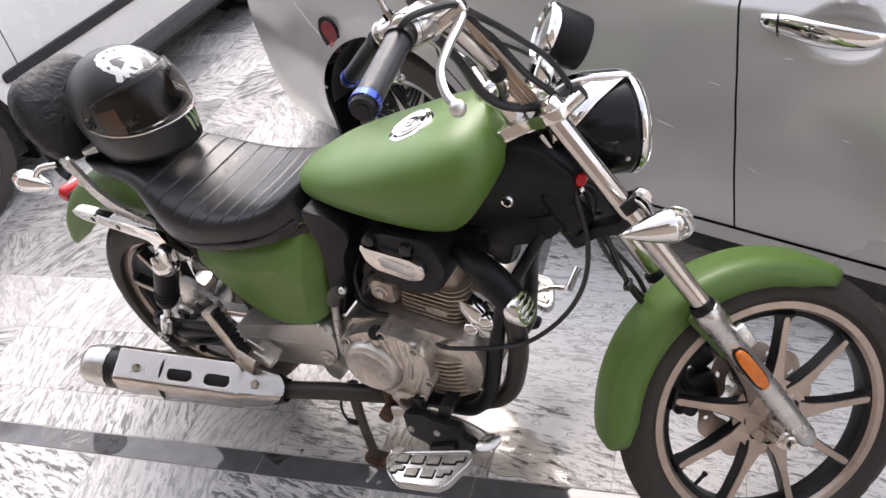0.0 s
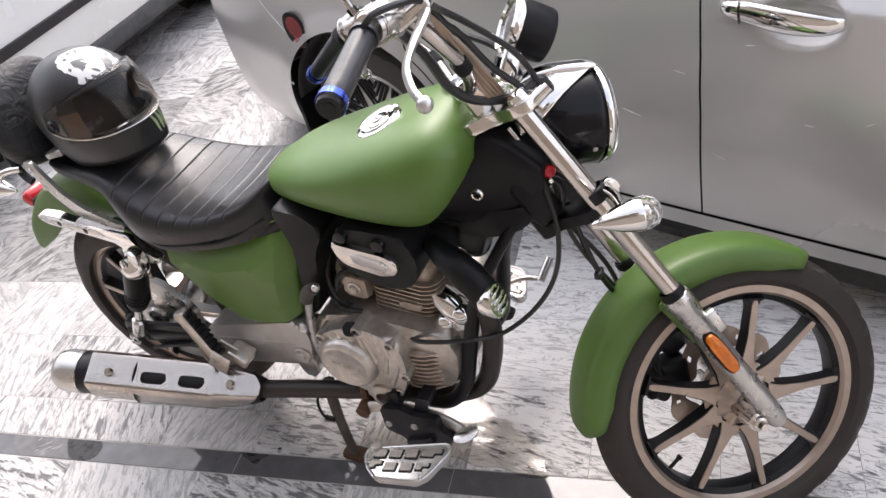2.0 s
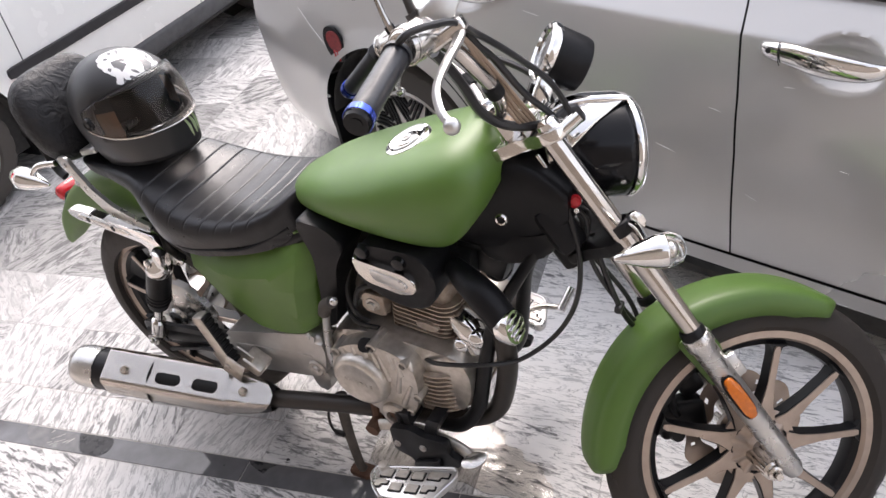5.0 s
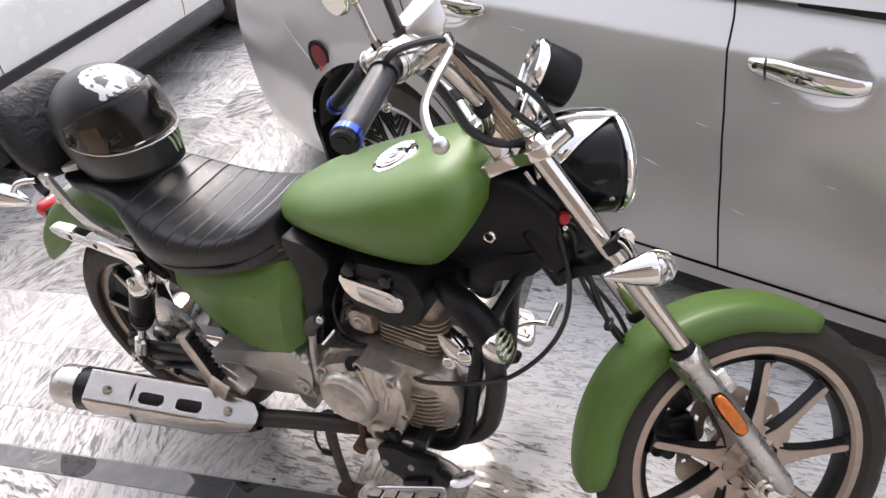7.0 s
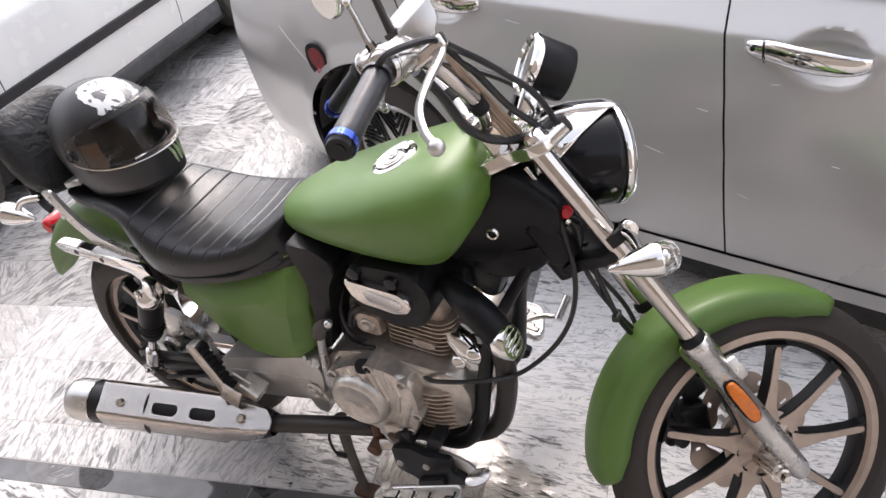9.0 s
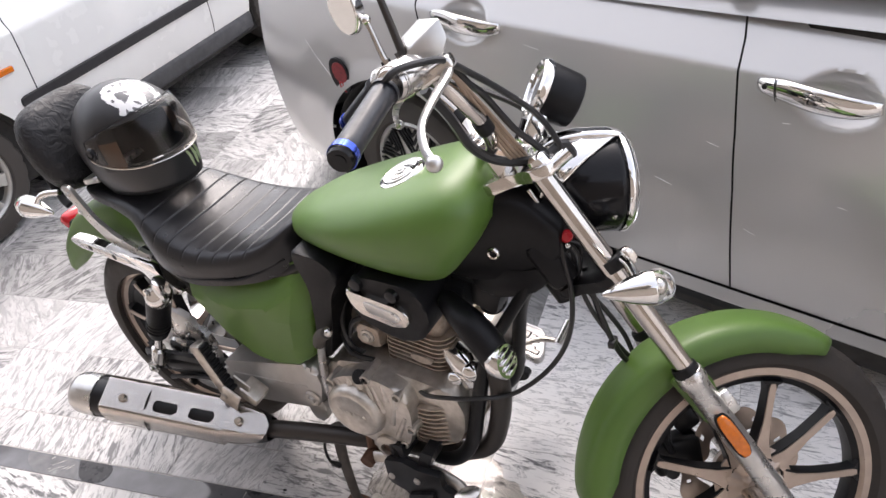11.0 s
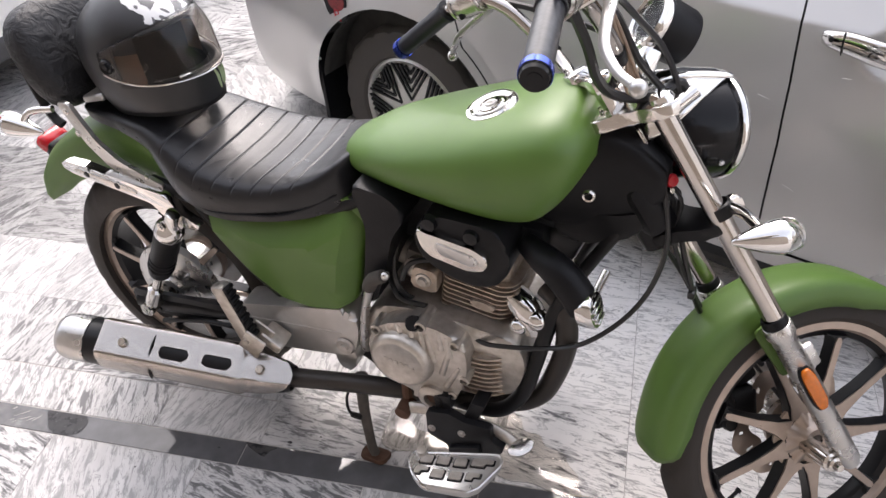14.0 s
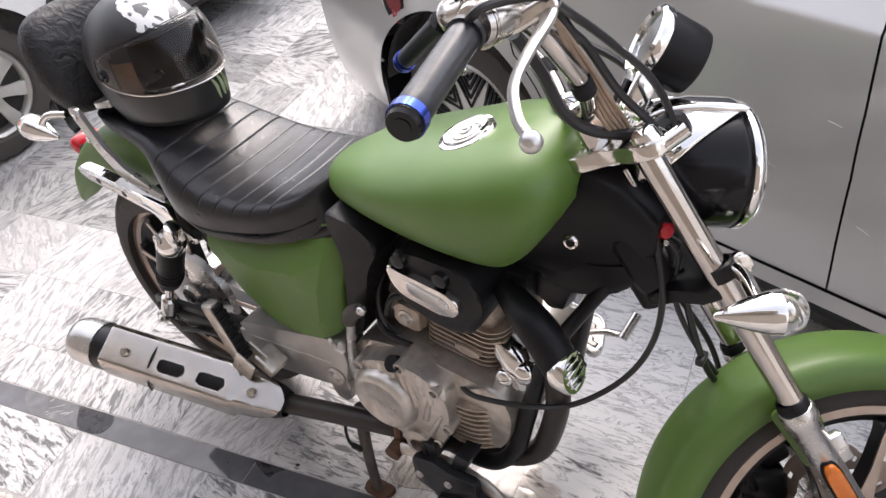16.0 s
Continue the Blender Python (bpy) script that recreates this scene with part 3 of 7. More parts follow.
# fork
def fork():
    for s in (-1, 1):
        y = s * 0.108
        low = bmesh.new()
        lathe(low, [(0.0, -0.028), (0.016, -0.026), (0.021, -0.012), (0.0225, 0.05), (0.0225, 0.298), (0.026, 0.305), (0.027, 0.321), (0.025, 0.329), (0.0195, 0.331)], FM @ Matrix.Translation((0.012, y, 0)), 28)
        block(low, (0.034, 0.020, 0.05), FM @ Matrix.Translation((0.034, y, 0.235)), 0.006, 2)
        leg = part("fork_leg", low, ALLOY_BRIGHT, bike, "satin alloy fork leg")
        sl = bmesh.new()
        lathe(sl, [(0.019, 0.327), (0.0235, 0.328), (0.0235, 0.339), (0.021, 0.345), (0.0185, 0.346)], FM @ Matrix.Translation((0.012, y, 0)), 24)
        part("dust_seal", sl, BLACK_PLASTIC, leg)
        tb = bmesh.new()
        lathe(tb, [(0.0, 0.32), (0.0185, 0.32), (0.0185, 0.782), (0.012, 0.786), (0, 0.786)], FM @ Matrix.Translation((0.014, y, 0)), 28)
        part("fork_tube", tb, FORK, bike, "chrome fork tube")
        if s < 0:
            re = bmesh.new()
            prism(re, oval(0, 0, 0.015, 0.052, 24, 0.6, 0), 0, 0.007, FM @ side_plane(-0.1250) @ Matrix.Translation((0.008, 0.188, 0)), 0.002)
            rb = part("reflector_mount", re, BLACK_PLASTIC, leg)
            ra = bmesh.new()
            prism(ra, oval(0, 0, 0.012, 0.048, 24, 0.6, 0), 0.004, 0.014, FM @ side_plane(-0.1250) @ Matrix.Translation((0.008, 0.188, 0)), 0.004, 3)
            part("reflector", ra, AMBER, leg, "amber side reflector")
    ax = bmesh.new()
    m = FM @ SPIN
    lathe(ax, [(0.0, -0.146), (0.007, -0.146), (0.008, -0.142), (0.009, -0.134), (0.014, -0.132), (0.014, -0.124), (0.019, -0.122), (0.019, -0.05), (0.010, -0.05), (0.010, 0.12), (0, 0.12)], m @ Matrix.Translation((0.004, -0.020, 0.012)), 20)
    part("front_axle", ax, CHROME_WORN, bike)
    # brake caliper on the far side, behind the leg
    ca = bmesh.new()
    block(ca, (0.10, 0.055, 0.075), FM @ Matrix.Translation((-0.085, 0.066, 0.105)) @ Matrix.Rotation(radians(25), 4, "Y"), 0.012, 3)
    block(ca, (0.05, 0.04, 0.05), FM @ Matrix.Translation((-0.03, 0.075, 0.15)), 0.01, 2)
    tube(ca, [fl(-0.09, 0.03, 0.13), fl(-0.085, 0.025, 0.16), fl(-0.06, 0.04, 0.19)], 0.008, 8)
    tube(ca, [fl(-0.115, 0.03, 0.10), fl(-0.112, 0.02, 0.10)], 0.016, 14, 2)
    part("brake_caliper", ca, BLACK_METAL, bike, "black front brake caliper")
    ho = bmesh.new()
    tube(ho, [fl(-0.06, 0.05, 0.18), fl(-0.045, 0.085, 0.27), fl(-0.02, 0.115, 0.36), fl(-0.03, 0.10, 0.50), fl(-0.05, 0.04, 0.60), fl(-0.06, -0.05, 0.70)], 0.005, 8)
    part("brake_hose", ho, CABLE, bike)


fork()


# yokes, risers and bar
def steering():
    up = bmesh.new()
    # top yoke plate: tilted with the axis, wide at the tubes and drawn back to a nose over the head
    out = rounded([(0.046, -0.136), (0.000, -0.138), (-0.022, -0.080), (-0.082, -0.045), (-0.082, 0.045), (-0.022, 0.080), (0.000, 0.138), (0.046, 0.136), (0.050, 0.060), (0.030, 0.0), (0.050, -0.060)], 0.02)
    prism(up, out, -0.012, 0.010, FM @ Matrix.Translation((0.018, 0, 0.778)) @ Matrix.Rotation(radians(9), 4, "Y") @ Matrix.Translation((-0.018, 0, 0)), 0.004, 2)
    yoke = part("top_yoke", up, CHROME_WORN, bike, "polished top yoke")
    for s in (-1, 1):
        cl = bmesh.new()
        lathe(cl, [(0.0, 0.802), (0.012, 0.802), (0.018, 0.798), (0.020, 0.790), (0.020, 0.764)], FM @ Matrix.Translation((0.022, s * 0.108, 0)), 24)
        part("fork_cap", cl, CHROME, yoke)
        pinch = bmesh.new()
        tube(pinch, [fl(0.022, s * 0.124, 0.772), fl(0.068, s * 0.128, 0.776)], 0.011, 14, 2)
        bolt(pinch, FM @ Matrix.Translation((0.022, s * 0.124, 0.772)) @ Matrix.Rotation(radians(-90), 4, "Y"), 0.008, 0.007)
        part("pinch_bolt", pinch, CHROME, yoke)
        ri = bmesh.new()
        block(ri, (0.036, 0.030, 0.056), FM @ Matrix.Translation((-0.026, s * 0.045, 0.816)), 0.008, 2)
        block(ri, (0.042, 0.034, 0.030), FM @ Matrix.Translation((-0.028, s * 0.045, 0.850)), 0.008, 2)
        part("handlebar_riser", ri, CHROME, yoke, "chrome handlebar riser")
        rb = bmesh.new()
        bolt(rb, FM @ Matrix.Translation((-0.055, s * 0.028, 0.790)), 0.012, 0.010)
        part("yoke_bolt", rb, CHROME_WORN, yoke)
    nut = bmesh.new()
    lathe(nut, [(0, 0.806), (0.014, 0.806), (0.018, 0.800), (0.018, 0.788)], FM @ Matrix.Translation((-0.040, 0, 0)), 6)
    part("stem_nut", nut, CHROME, yoke)
    lo = bmesh.new()
    prism(lo, rounded([(0.034, -0.122), (-0.014, -0.122), (-0.050, -0.050), (-0.080, -0.030), (-0.080, 0.030), (-0.050, 0.050), (-0.014, 0.122), (0.034, 0.122), (0.010, 0.0)], 0.02), 0.540, 0.562, FM, 0.006, 2)
    lathe(lo, [(0.030, 0.535), (0.030, 0.75)], FM @ Matrix.Translation((-0.060, 0, 0)), 20)
    part("bottom_yoke", lo, BLACK_METAL, bike, "black bottom yoke")
    bar = bmesh.new()
    for s in (-1, 1):
        pts = [fl(-0.028, 0.0, 0.846), fl(-0.028, s * 0.060, 0.846), fl(-0.020, s * 0.100, 0.860), fl(-0.016, s * 0.135, 0.895), fl(-0.022, s * 0.160, 0.935), fl(-0.036, s * 0.188, 0.994), fl(-0.062, s * 0.220, 1.026), fl(-0.110, s * 0.270, 1.036), fl(-0.160, s * 0.336, 1.023), fl(-0.198, s * 0.390, 1.011)]
        tube(bar, pts, 0.0118, 14, 8)
    hb = part("handlebar", bar, FORK, bike, "chrome raised handlebar")
    for s in (-1, 1):
        sl = bmesh.new()
        tube(sl, [fl(-0.0165, s * 0.128, 0.886), fl(-0.0178, s * 0.142, 0.906)], 0.0150, 16, 1, False)
        part("cable_band", sl, BLACK_PLASTIC, hb, "black cable band")
    for s in (-1, 1):
        g = bmesh.new()
        a, b = Vector((-0.108, s * 0.268, 1.036)), Vector((-0.197, s * 0.389, 1.0115))
        n = 18
        pts, rad = [], []
        for k in range(n + 1):
            t = k / n
            pts.append(fl(*(a + (b - a) * t)))
            rad.append(0.0185 if 0 < k < n else 0.016)
        tube(g, pts, rad, 20, 1, False)
        tube(g, [fl(*a), fl(*(a + (b - a) * 0.05))], 0.0215, 20, 1, False)
        gr = part("grip", g, GRIP, hb, "dark rubber grip")
        e = bmesh.new()
        d = (b - a).normalized()
        tube(e, [fl(*(b - d * 0.002)), fl(*(b + d * 0.010))], 0.0205, 24, 1, False)
        part("grip_ring", e, BLUE, hb, "blue anodised grip ring")
        w = bmesh.new()
        for p0, p1, r0, r1 in ((0.009, 0.012, 0.0195, 0.0195), (0.012, 0.018, 0.0185, 0.0165), (0.016, 0.019, 0.009, 0.009)):
            tube(w, [fl(*(b + d * p0)), fl(*(b + d * p1))], [r0, r1], 24, 1, False)
        part("bar_end", w, BLACK_GLOSS, hb, "black bar end weight")
    # right control: switch housing, master cylinder, lever
    for s in (-1, 1):
        sw = bmesh.new()
        dirn = (Vector((-0.110, s * 0.270, 1.038)) - Vector((-0.062, s * 0.215, 1.030))).normalized()
        c = Vector((-0.078, s * 0.235, 1.034))
        zax = dirn
        xax = Vector((0, 0, 1)).cross(zax).normalized()
        m = FM @ frame_of(c, xax, zax.cross(xax), zax)
        lathe(sw, [(0.0, -0.034), (0.020, -0.034), (0.027, -0.028), (0.029, 0.0), (0.027, 0.024), (0.022, 0.030), (0, 0.030)], m, 24)
        block(sw, (0.040, 0.046, 0.048), m @ Matrix.Translation((0.0, 0.004, -0.002)), 0.010, 3)
        for k in (-0.030, 0.022):
            lathe(sw, [(0.024, k - 0.003), (0.0275, k - 0.003), (0.0285, k), (0.0275, k + 0.003), (0.024, k + 0.003)], m, 24)
        sx = part("switch_housing", sw, SATIN, hb, "satin alloy switch housing")
        seam_line = bmesh.new()
        block(seam_line, (0.0415, 0.002, 0.046), m @ Matrix.Translation((0.0, 0.004, -0.002)), 0.0005, 1)
        part("housing_seam", seam_line, BLACK_METAL, sx)
        for dx in (-0.012, 0.012):
            hs = bmesh.new()
            bolt(hs, m @ Matrix.Translation((dx, -0.020, 0.004)) @ Matrix.Rotation(radians(90), 4, "X"), 0.005, 0.004)
            part("housing_screw", hs, CHROME_WORN, sx)
        kb = bmesh.new()
        block(kb, (0.014, 0.012, 0.010), m @ Matrix.Translation((0.021 * s, -0.016, 0.006)), 0.003, 2)
        part("switch_button", kb, RED_CAP if s < 0 else BLACK_PLASTIC, sx, "red stop switch" if s < 0 else "")
        pv = bmesh.new()
        block(pv, (0.062, 0.036, 0.022), FM @ Matrix.Translation((-0.032, s * 0.222, 1.012)) @ Matrix.Rotation(s * radians(20), 4, "Z"), 0.006, 3)
        bolt(pv, FM @ Matrix.Translation((-0.020, s * 0.232, 1.023)), 0.009, 0.005)
        part("lever_bracket", pv, CHROME_WORN, hb)
        lv = bmesh.new()
        pts = [fl(-0.018, s * 0.228, 1.006), fl(-0.030, s * 0.255, 0.998), fl(-0.072, s * 0.305, 0.986), fl(-0.100, s * 0.342, 0.974), fl(-0.115, s * 0.382, 0.954), fl(-0.117, s * 0.414, 0.940)]
        tube(lv, pts, [0.012, 0.0115, 0.0095, 0.0080, 0.0068, 0.0062], 12, 8, flat=0.6)
        ball(lv, 0.0112, Matrix.Translation(fl(-0.1175, s * 0.422, 0.936)))
        part("brake_lever" if s < 0 else "clutch_lever", lv, ALLOY_BRIGHT, hb, "satin alloy hand lever with a ball end")
    rs = bmesh.new()
    near = [(-0.047, 1.061), (0.017, 1.069), (0.009, 1.037), (-0.014, 1.021), (-0.053, 1.048)]
    deep = [(-0.040, 1.080), (-0.002, 1.086), (0.014, 1.052), (-0.014, 1.030), (-0.050, 1.056)]
    rings(rs, [[fl(x, -0.225, z) for x, z in near], [fl(x, -0.165, z) for x, z in deep]])
    bmesh.ops.bevel(rs, geom=list(rs.edges), offset=0.0035, segments=3, profile=0.5, affect="EDGES", clamp_overlap=True)
    part("brake_reservoir", rs, ALLOY_BRIGHT, hb, "polished brake fluid reservoir")
    # mirrors: the near one stands tall, the far one is folded low
    for s, stem, head, wide, tall in ((-1, [(-0.056, 0.205, 1.048), (-0.049, 0.208, 1.078), (-0.034, 0.215, 1.136), (-0.010, 0.230, 1.230)], (-0.018, 0.256, 1.240), 0.052, 0.066),
                                      (1, [(-0.066, 0.205, 1.050), (-0.061, 0.205, 1.080), (-0.052, 0.208, 1.118), (-0.046, 0.211, 1.147)], (-0.060, 0.250, 1.190), 0.038, 0.054)):
        st = bmesh.new()
        tube(st, [fl(x, s * y, z) for x, y, z in stem], [0.008, 0.0065, 0.0055, 0.0055], 12)
        tube(st, [fl(stem[0][0] - 0.002, s * 0.205, 1.030), fl(stem[0][0] + 0.002, s * 0.206, 1.066)], 0.010, 6, 1, False)
        # the near stem's dark reflections are put into its colour
        ms = part("mirror_stem", st, PIPE_DARK if s < 0 else FORK, hb, "chrome mirror stem, coloured dark for its reflections" if s < 0 else "plated mirror stem")
        jt = bmesh.new()
        ball(jt, 0.010, Matrix.Translation(fl(stem[-1][0], s * stem[-1][1], stem[-1][2])))
        tube(jt, [fl(stem[-1][0], s * stem[-1][1], stem[-1][2]), fl((stem[-1][0] + head[0]) / 2, s * (stem[-1][1] + head[1]) / 2, (stem[-1][2] + head[2]) / 2), fl(head[0], s * head[1], head[2])], 0.006, 10, 3)
        part("mirror_joint", jt, CHROME_WORN, ms)
        mm = FM @ Matrix.Translation((head[0], s * head[1], head[2])) @ Matrix.Rotation(radians(-70), 4, "Y")
        if s > 0:
            rise, across = Vector((0.6, 0, 0.8)), Vector((0.8, 0, -0.6))
            face = Vector((0, -1, 0)) * math.cos(radians(48)) - across * math.sin(radians(48))
            face = (face - rise * 0.42).normalized()
            side = rise.cross(face).normalized()
            mm = FM @ frame_of(head, side, face.cross(side), face)
        mb = bmesh.new()
        prism(mb, oval(0, 0, wide, tall, 28), -0.010, 0.012, mm, 0.006, 3)
        part("mirror_shell", mb, CHROME, ms, "oval chrome mirror")
        mg = bmesh.new()
        prism(mg, oval(0, 0, wide * 0.90, tall * 0.91, 28), 0.012, 0.0135, mm)
        part("mirror_glass", mg, CHROME, ms)


steering()


# gauge, head lamp
def instruments():
    gm = FM @ Matrix.Translation((0.120, 0.0, 0.852)) @ Matrix.Rotation(radians(-32), 4, "Y")
    cup = bmesh.new()
    lathe(cup, [(0, -0.052), (0.040, -0.051), (0.046, -0.048), (0.0485, -0.040), (0.051, 0.012), (0.051, 0.016), (0.047, 0.016)], gm, 36)
    g = part("gauge", cup, BLACK_PLASTIC, bike, "round gauge with a black cup and chrome bezel")
    bez = bmesh.new()
    lathe(bez, [(0.052, 0.012), (0.054, 0.018), (0.053, 0.026), (0.048, 0.030), (0.043, 0.026), (0.043, 0.014)], gm, 36)
    part("bezel", bez, CHROME, g)
    dial = bmesh.new()
    lathe(dial, [(0, 0.016), (0.044, 0.016)], gm, 36)
    part("dial", dial, BLACK_GLOSS, g)
    gl = bmesh.new()
    lathe(gl, [(0, 0.024), (0.043, 0.023), (0.043, 0.021), (0, 0.022)], gm, 36)
    part("gauge_glass", gl, CLEAR, g).visible_shadow = False
    br = bmesh.new()
    block(br, (0.060, 0.072, 0.034), FM @ Matrix.Translation((0.058, 0.0, 0.822)) @ Matrix.Rotation(radians(-35), 4, "Y"), 0.007, 3)
    block(br, (0.020, 0.040, 0.060), FM @ Matrix.Translation((0.098, 0.0, 0.824)) @ Matrix.Rotation(radians(-35), 4, "Y"), 0.005, 2)
    ip = part("indicator_panel", br, CHROME, bike, "chrome warning lamp panel")
    wl = bmesh.new()
    block(wl, (0.024, 0.018, 0.004), FM @ Matrix.Translation((0.0465, -0.012, 0.8385)) @ Matrix.Rotation(radians(-35), 4, "Y"), 0.001, 1)
    part("warning_lens", wl, BLACK_GLOSS, ip)
    # head lamp, level when the bar is straight
    axis = (AHEAD * math.cos(RAKE) - AXIS * math.sin(RAKE)).normalized()
    rise = (AHEAD * math.sin(RAKE) + AXIS * math.cos(RAKE)).normalized()
    lm = frame_of(fl(0.142, 0, 0.641) - axis * 0.066, LEFT, rise, axis) @ Matrix.Diagonal((0.98, 0.98, 0.98, 1))
    lo, hi = bmesh.new(), bmesh.new()
    prof = [(0.0, -0.105), (0.030, -0.102), (0.058, -0.088), (0.078, -0.060), (0.088, -0.020), (0.091, 0.030), (0.091, 0.044)]
    lathe(lo, prof, lm, 48)
    loops = []
    for r, z in prof[1:]:
        t = (z + 0.105) / 0.149
        lo_a = -25 + 88 * t ** 0.8
        loops.append([lm @ Vector((r * 1.015 * math.cos(radians(g)), r * (1.09 + 0.20 * (1 - t)) * math.sin(radians(g)), z - 0.02 * (1 - t))) for g in (lo_a + (180 - 2 * lo_a) * k / 28 for k in range(29))])
    rings(hi, loops, cap=False, closed=False)
    la = part("headlamp_shell", lo, BLACK_GLOSS, bike, "black headlamp bowl with chrome top", 60, 0.003)
    part("headlamp_cowl", hi, CHROME, la, "chrome upper headlamp cowl", 60, 0.003)
    for g in (62, 118):
        bead = bmesh.new()
        line = []
        for r, z in prof[2:]:
            t = (z + 0.105) / 0.149
            line.append(lm @ Vector((r * 1.02 * math.cos(radians(g)), r * (1.09 + 0.20 * (1 - t)) * math.sin(radians(g)), z - 0.02 * (1 - t))))
        tube(bead, line, [0.004, 0.006, 0.007, 0.007, 0.005], 12, 4)
        part("cowl_bead", bead, CHROME, la)
    rim = bmesh.new()
    lathe(rim, [(0.089, 0.042), (0.0925, 0.043), (0.0945, 0.048), (0.0930, 0.054), (0.089, 0.058), (0.084, 0.057), (0.084, 0.050)], lm, 48)
    part("headlamp_rim", rim, CHROME, la, "chrome headlamp rim")
    ln = bmesh.new()
    lathe(ln, [(0, 0.076), (0.05, 0.072), (0.085, 0.062), (0.085, 0.056), (0, 0.056)], lm, 36)
    part("headlamp_lens", ln, CLEAR, la)
    re = bmesh.new()
    lathe(re, [(0.085, 0.052), (0.06, 0.020), (0.03, -0.01), (0, -0.02)], lm, 32)
    part("reflector_bowl", re, CHROME, la)
    for a in (215, 325):
        sc = bmesh.new()
        q = Vector((0.0905 * math.cos(radians(a)), 0.0905 * math.sin(radians(a)), 0.018))
        n = Vector((q.x, q.y, 0)).normalized()
        bolt(sc, lm @ Matrix.Translation(q) @ n.to_track_quat("Z", "Y").to_matrix().to_4x4(), 0.006, 0.004)
        part("lamp_screw", sc, CHROME, la)


instruments()


def bullet(tip, back, r, name, parent, lens_first=False):
    """A chrome bullet indicator with a clear dome lens; tip and back are the ends of its axis."""
    tip, back = Vector(tip), Vector(back)
    z = (back - tip).normalized()
    L = (back - tip).length
    q = z.to_track_quat("Z", "Y").to_matrix().to_4x4()
    m = Matrix.Translation(tip) @ q
    b = bmesh.new()
    lathe(b, [(0.0, 0.0), (r * 0.16, 0.003), (r * 0.42, L * 0.18), (r * 0.74, L * 0.40), (r * 0.94, L * 0.60), (r, L * 0.70), (r * 0.98, L * 0.72), (0, L * 0.70)], m, 28)
    o = part(name, b, CHROME, parent, "chrome bullet indicator")
    d = bmesh.new()
    lathe(d, [(r * 0.99, L * 0.705), (r * 0.96, L * 0.80), (r * 0.78, L * 0.93), (r * 0.42, L * 0.99), (0, L)], m, 28)
    part("indicator_lens", d, CLEAR, o, "clear dome lens")
    k = bmesh.new()
    ball(k, r * 0.35, m @ Matrix.Translation((0, 0, L * 0.78)), 12, 8)
    part("bulb", k, CHROME_WORN, o)
    return o


for s in (-1, 1):
    bullet(fl(-0.037, s * 0.232, 0.590), fl(0.062, s * 0.243, 0.537), 0.0285, "front_indicator", bike)
    st = bmesh.new()
    tube(st, [fl(0.030, s * 0.108, 0.572), fl(0.034, s * 0.150, 0.572), fl(0.026, s * 0.195, 0.566), fl(0.018, s * 0.225, 0.560)], [0.012, 0.010, 0.009, 0.009], 12, 4)
    part("indicator_stalk", st, CHROME, bike)
    cl = bmesh.new()
    lathe(cl, [(0.0188, 0.562), (0.0225, 0.564), (0.0225, 0.586), (0.0188, 0.588)], FM @ Matrix.Translation((0.020, s * 0.108, 0)), 24)
    co = part("fork_clamp", cl, BLACK_METAL, bike, "black indicator clamp")
    cl = bmesh.new()
    prism(cl, rounded([(0.036, 0.548), (0.060, 0.550), (0.062, 0.576), (0.050, 0.584), (0.036, 0.580)], 0.006), -0.012, 0.002, FM @ side_plane(s * 0.108), 0.004, 3)
    part("clamp_plate", cl, CHROME_WORN, co, "chrome clamp plate")
    bullet((-1.008, Y0 + s * 0.137, 0.760), (-1.135, Y0 + s * 0.137, 0.768), 0.029, "rear_indicator", bike)
    st = bmesh.new()
    tube(st, [(-1.06, Y0 + s * 0.137, 0.778), (-1.04, Y0 + s * 0.125, 0.800), (-0.99, Y0 + s * 0.108, 0.806)], 0.008, 10, 4)
    part("indicator_stalk", st, CHROME, bike)

# tail lamp
tb = bmesh.new()
block(tb, (0.040, 0.076, 0.044), pose(-1.178, Y0, 0.632, 0, -52, 0), 0.016, 4)
tl = part("tail_lamp", tb, RED_LENS, bike, "red tail lamp lens")
tb = bmesh.new()
block(tb, (0.04, 0.070, 0.040), pose(-1.154, Y0, 0.616, 0, -52, 0), 0.010, 2)
part("tail_lamp_base", tb, BLACK_PLASTIC, tl)


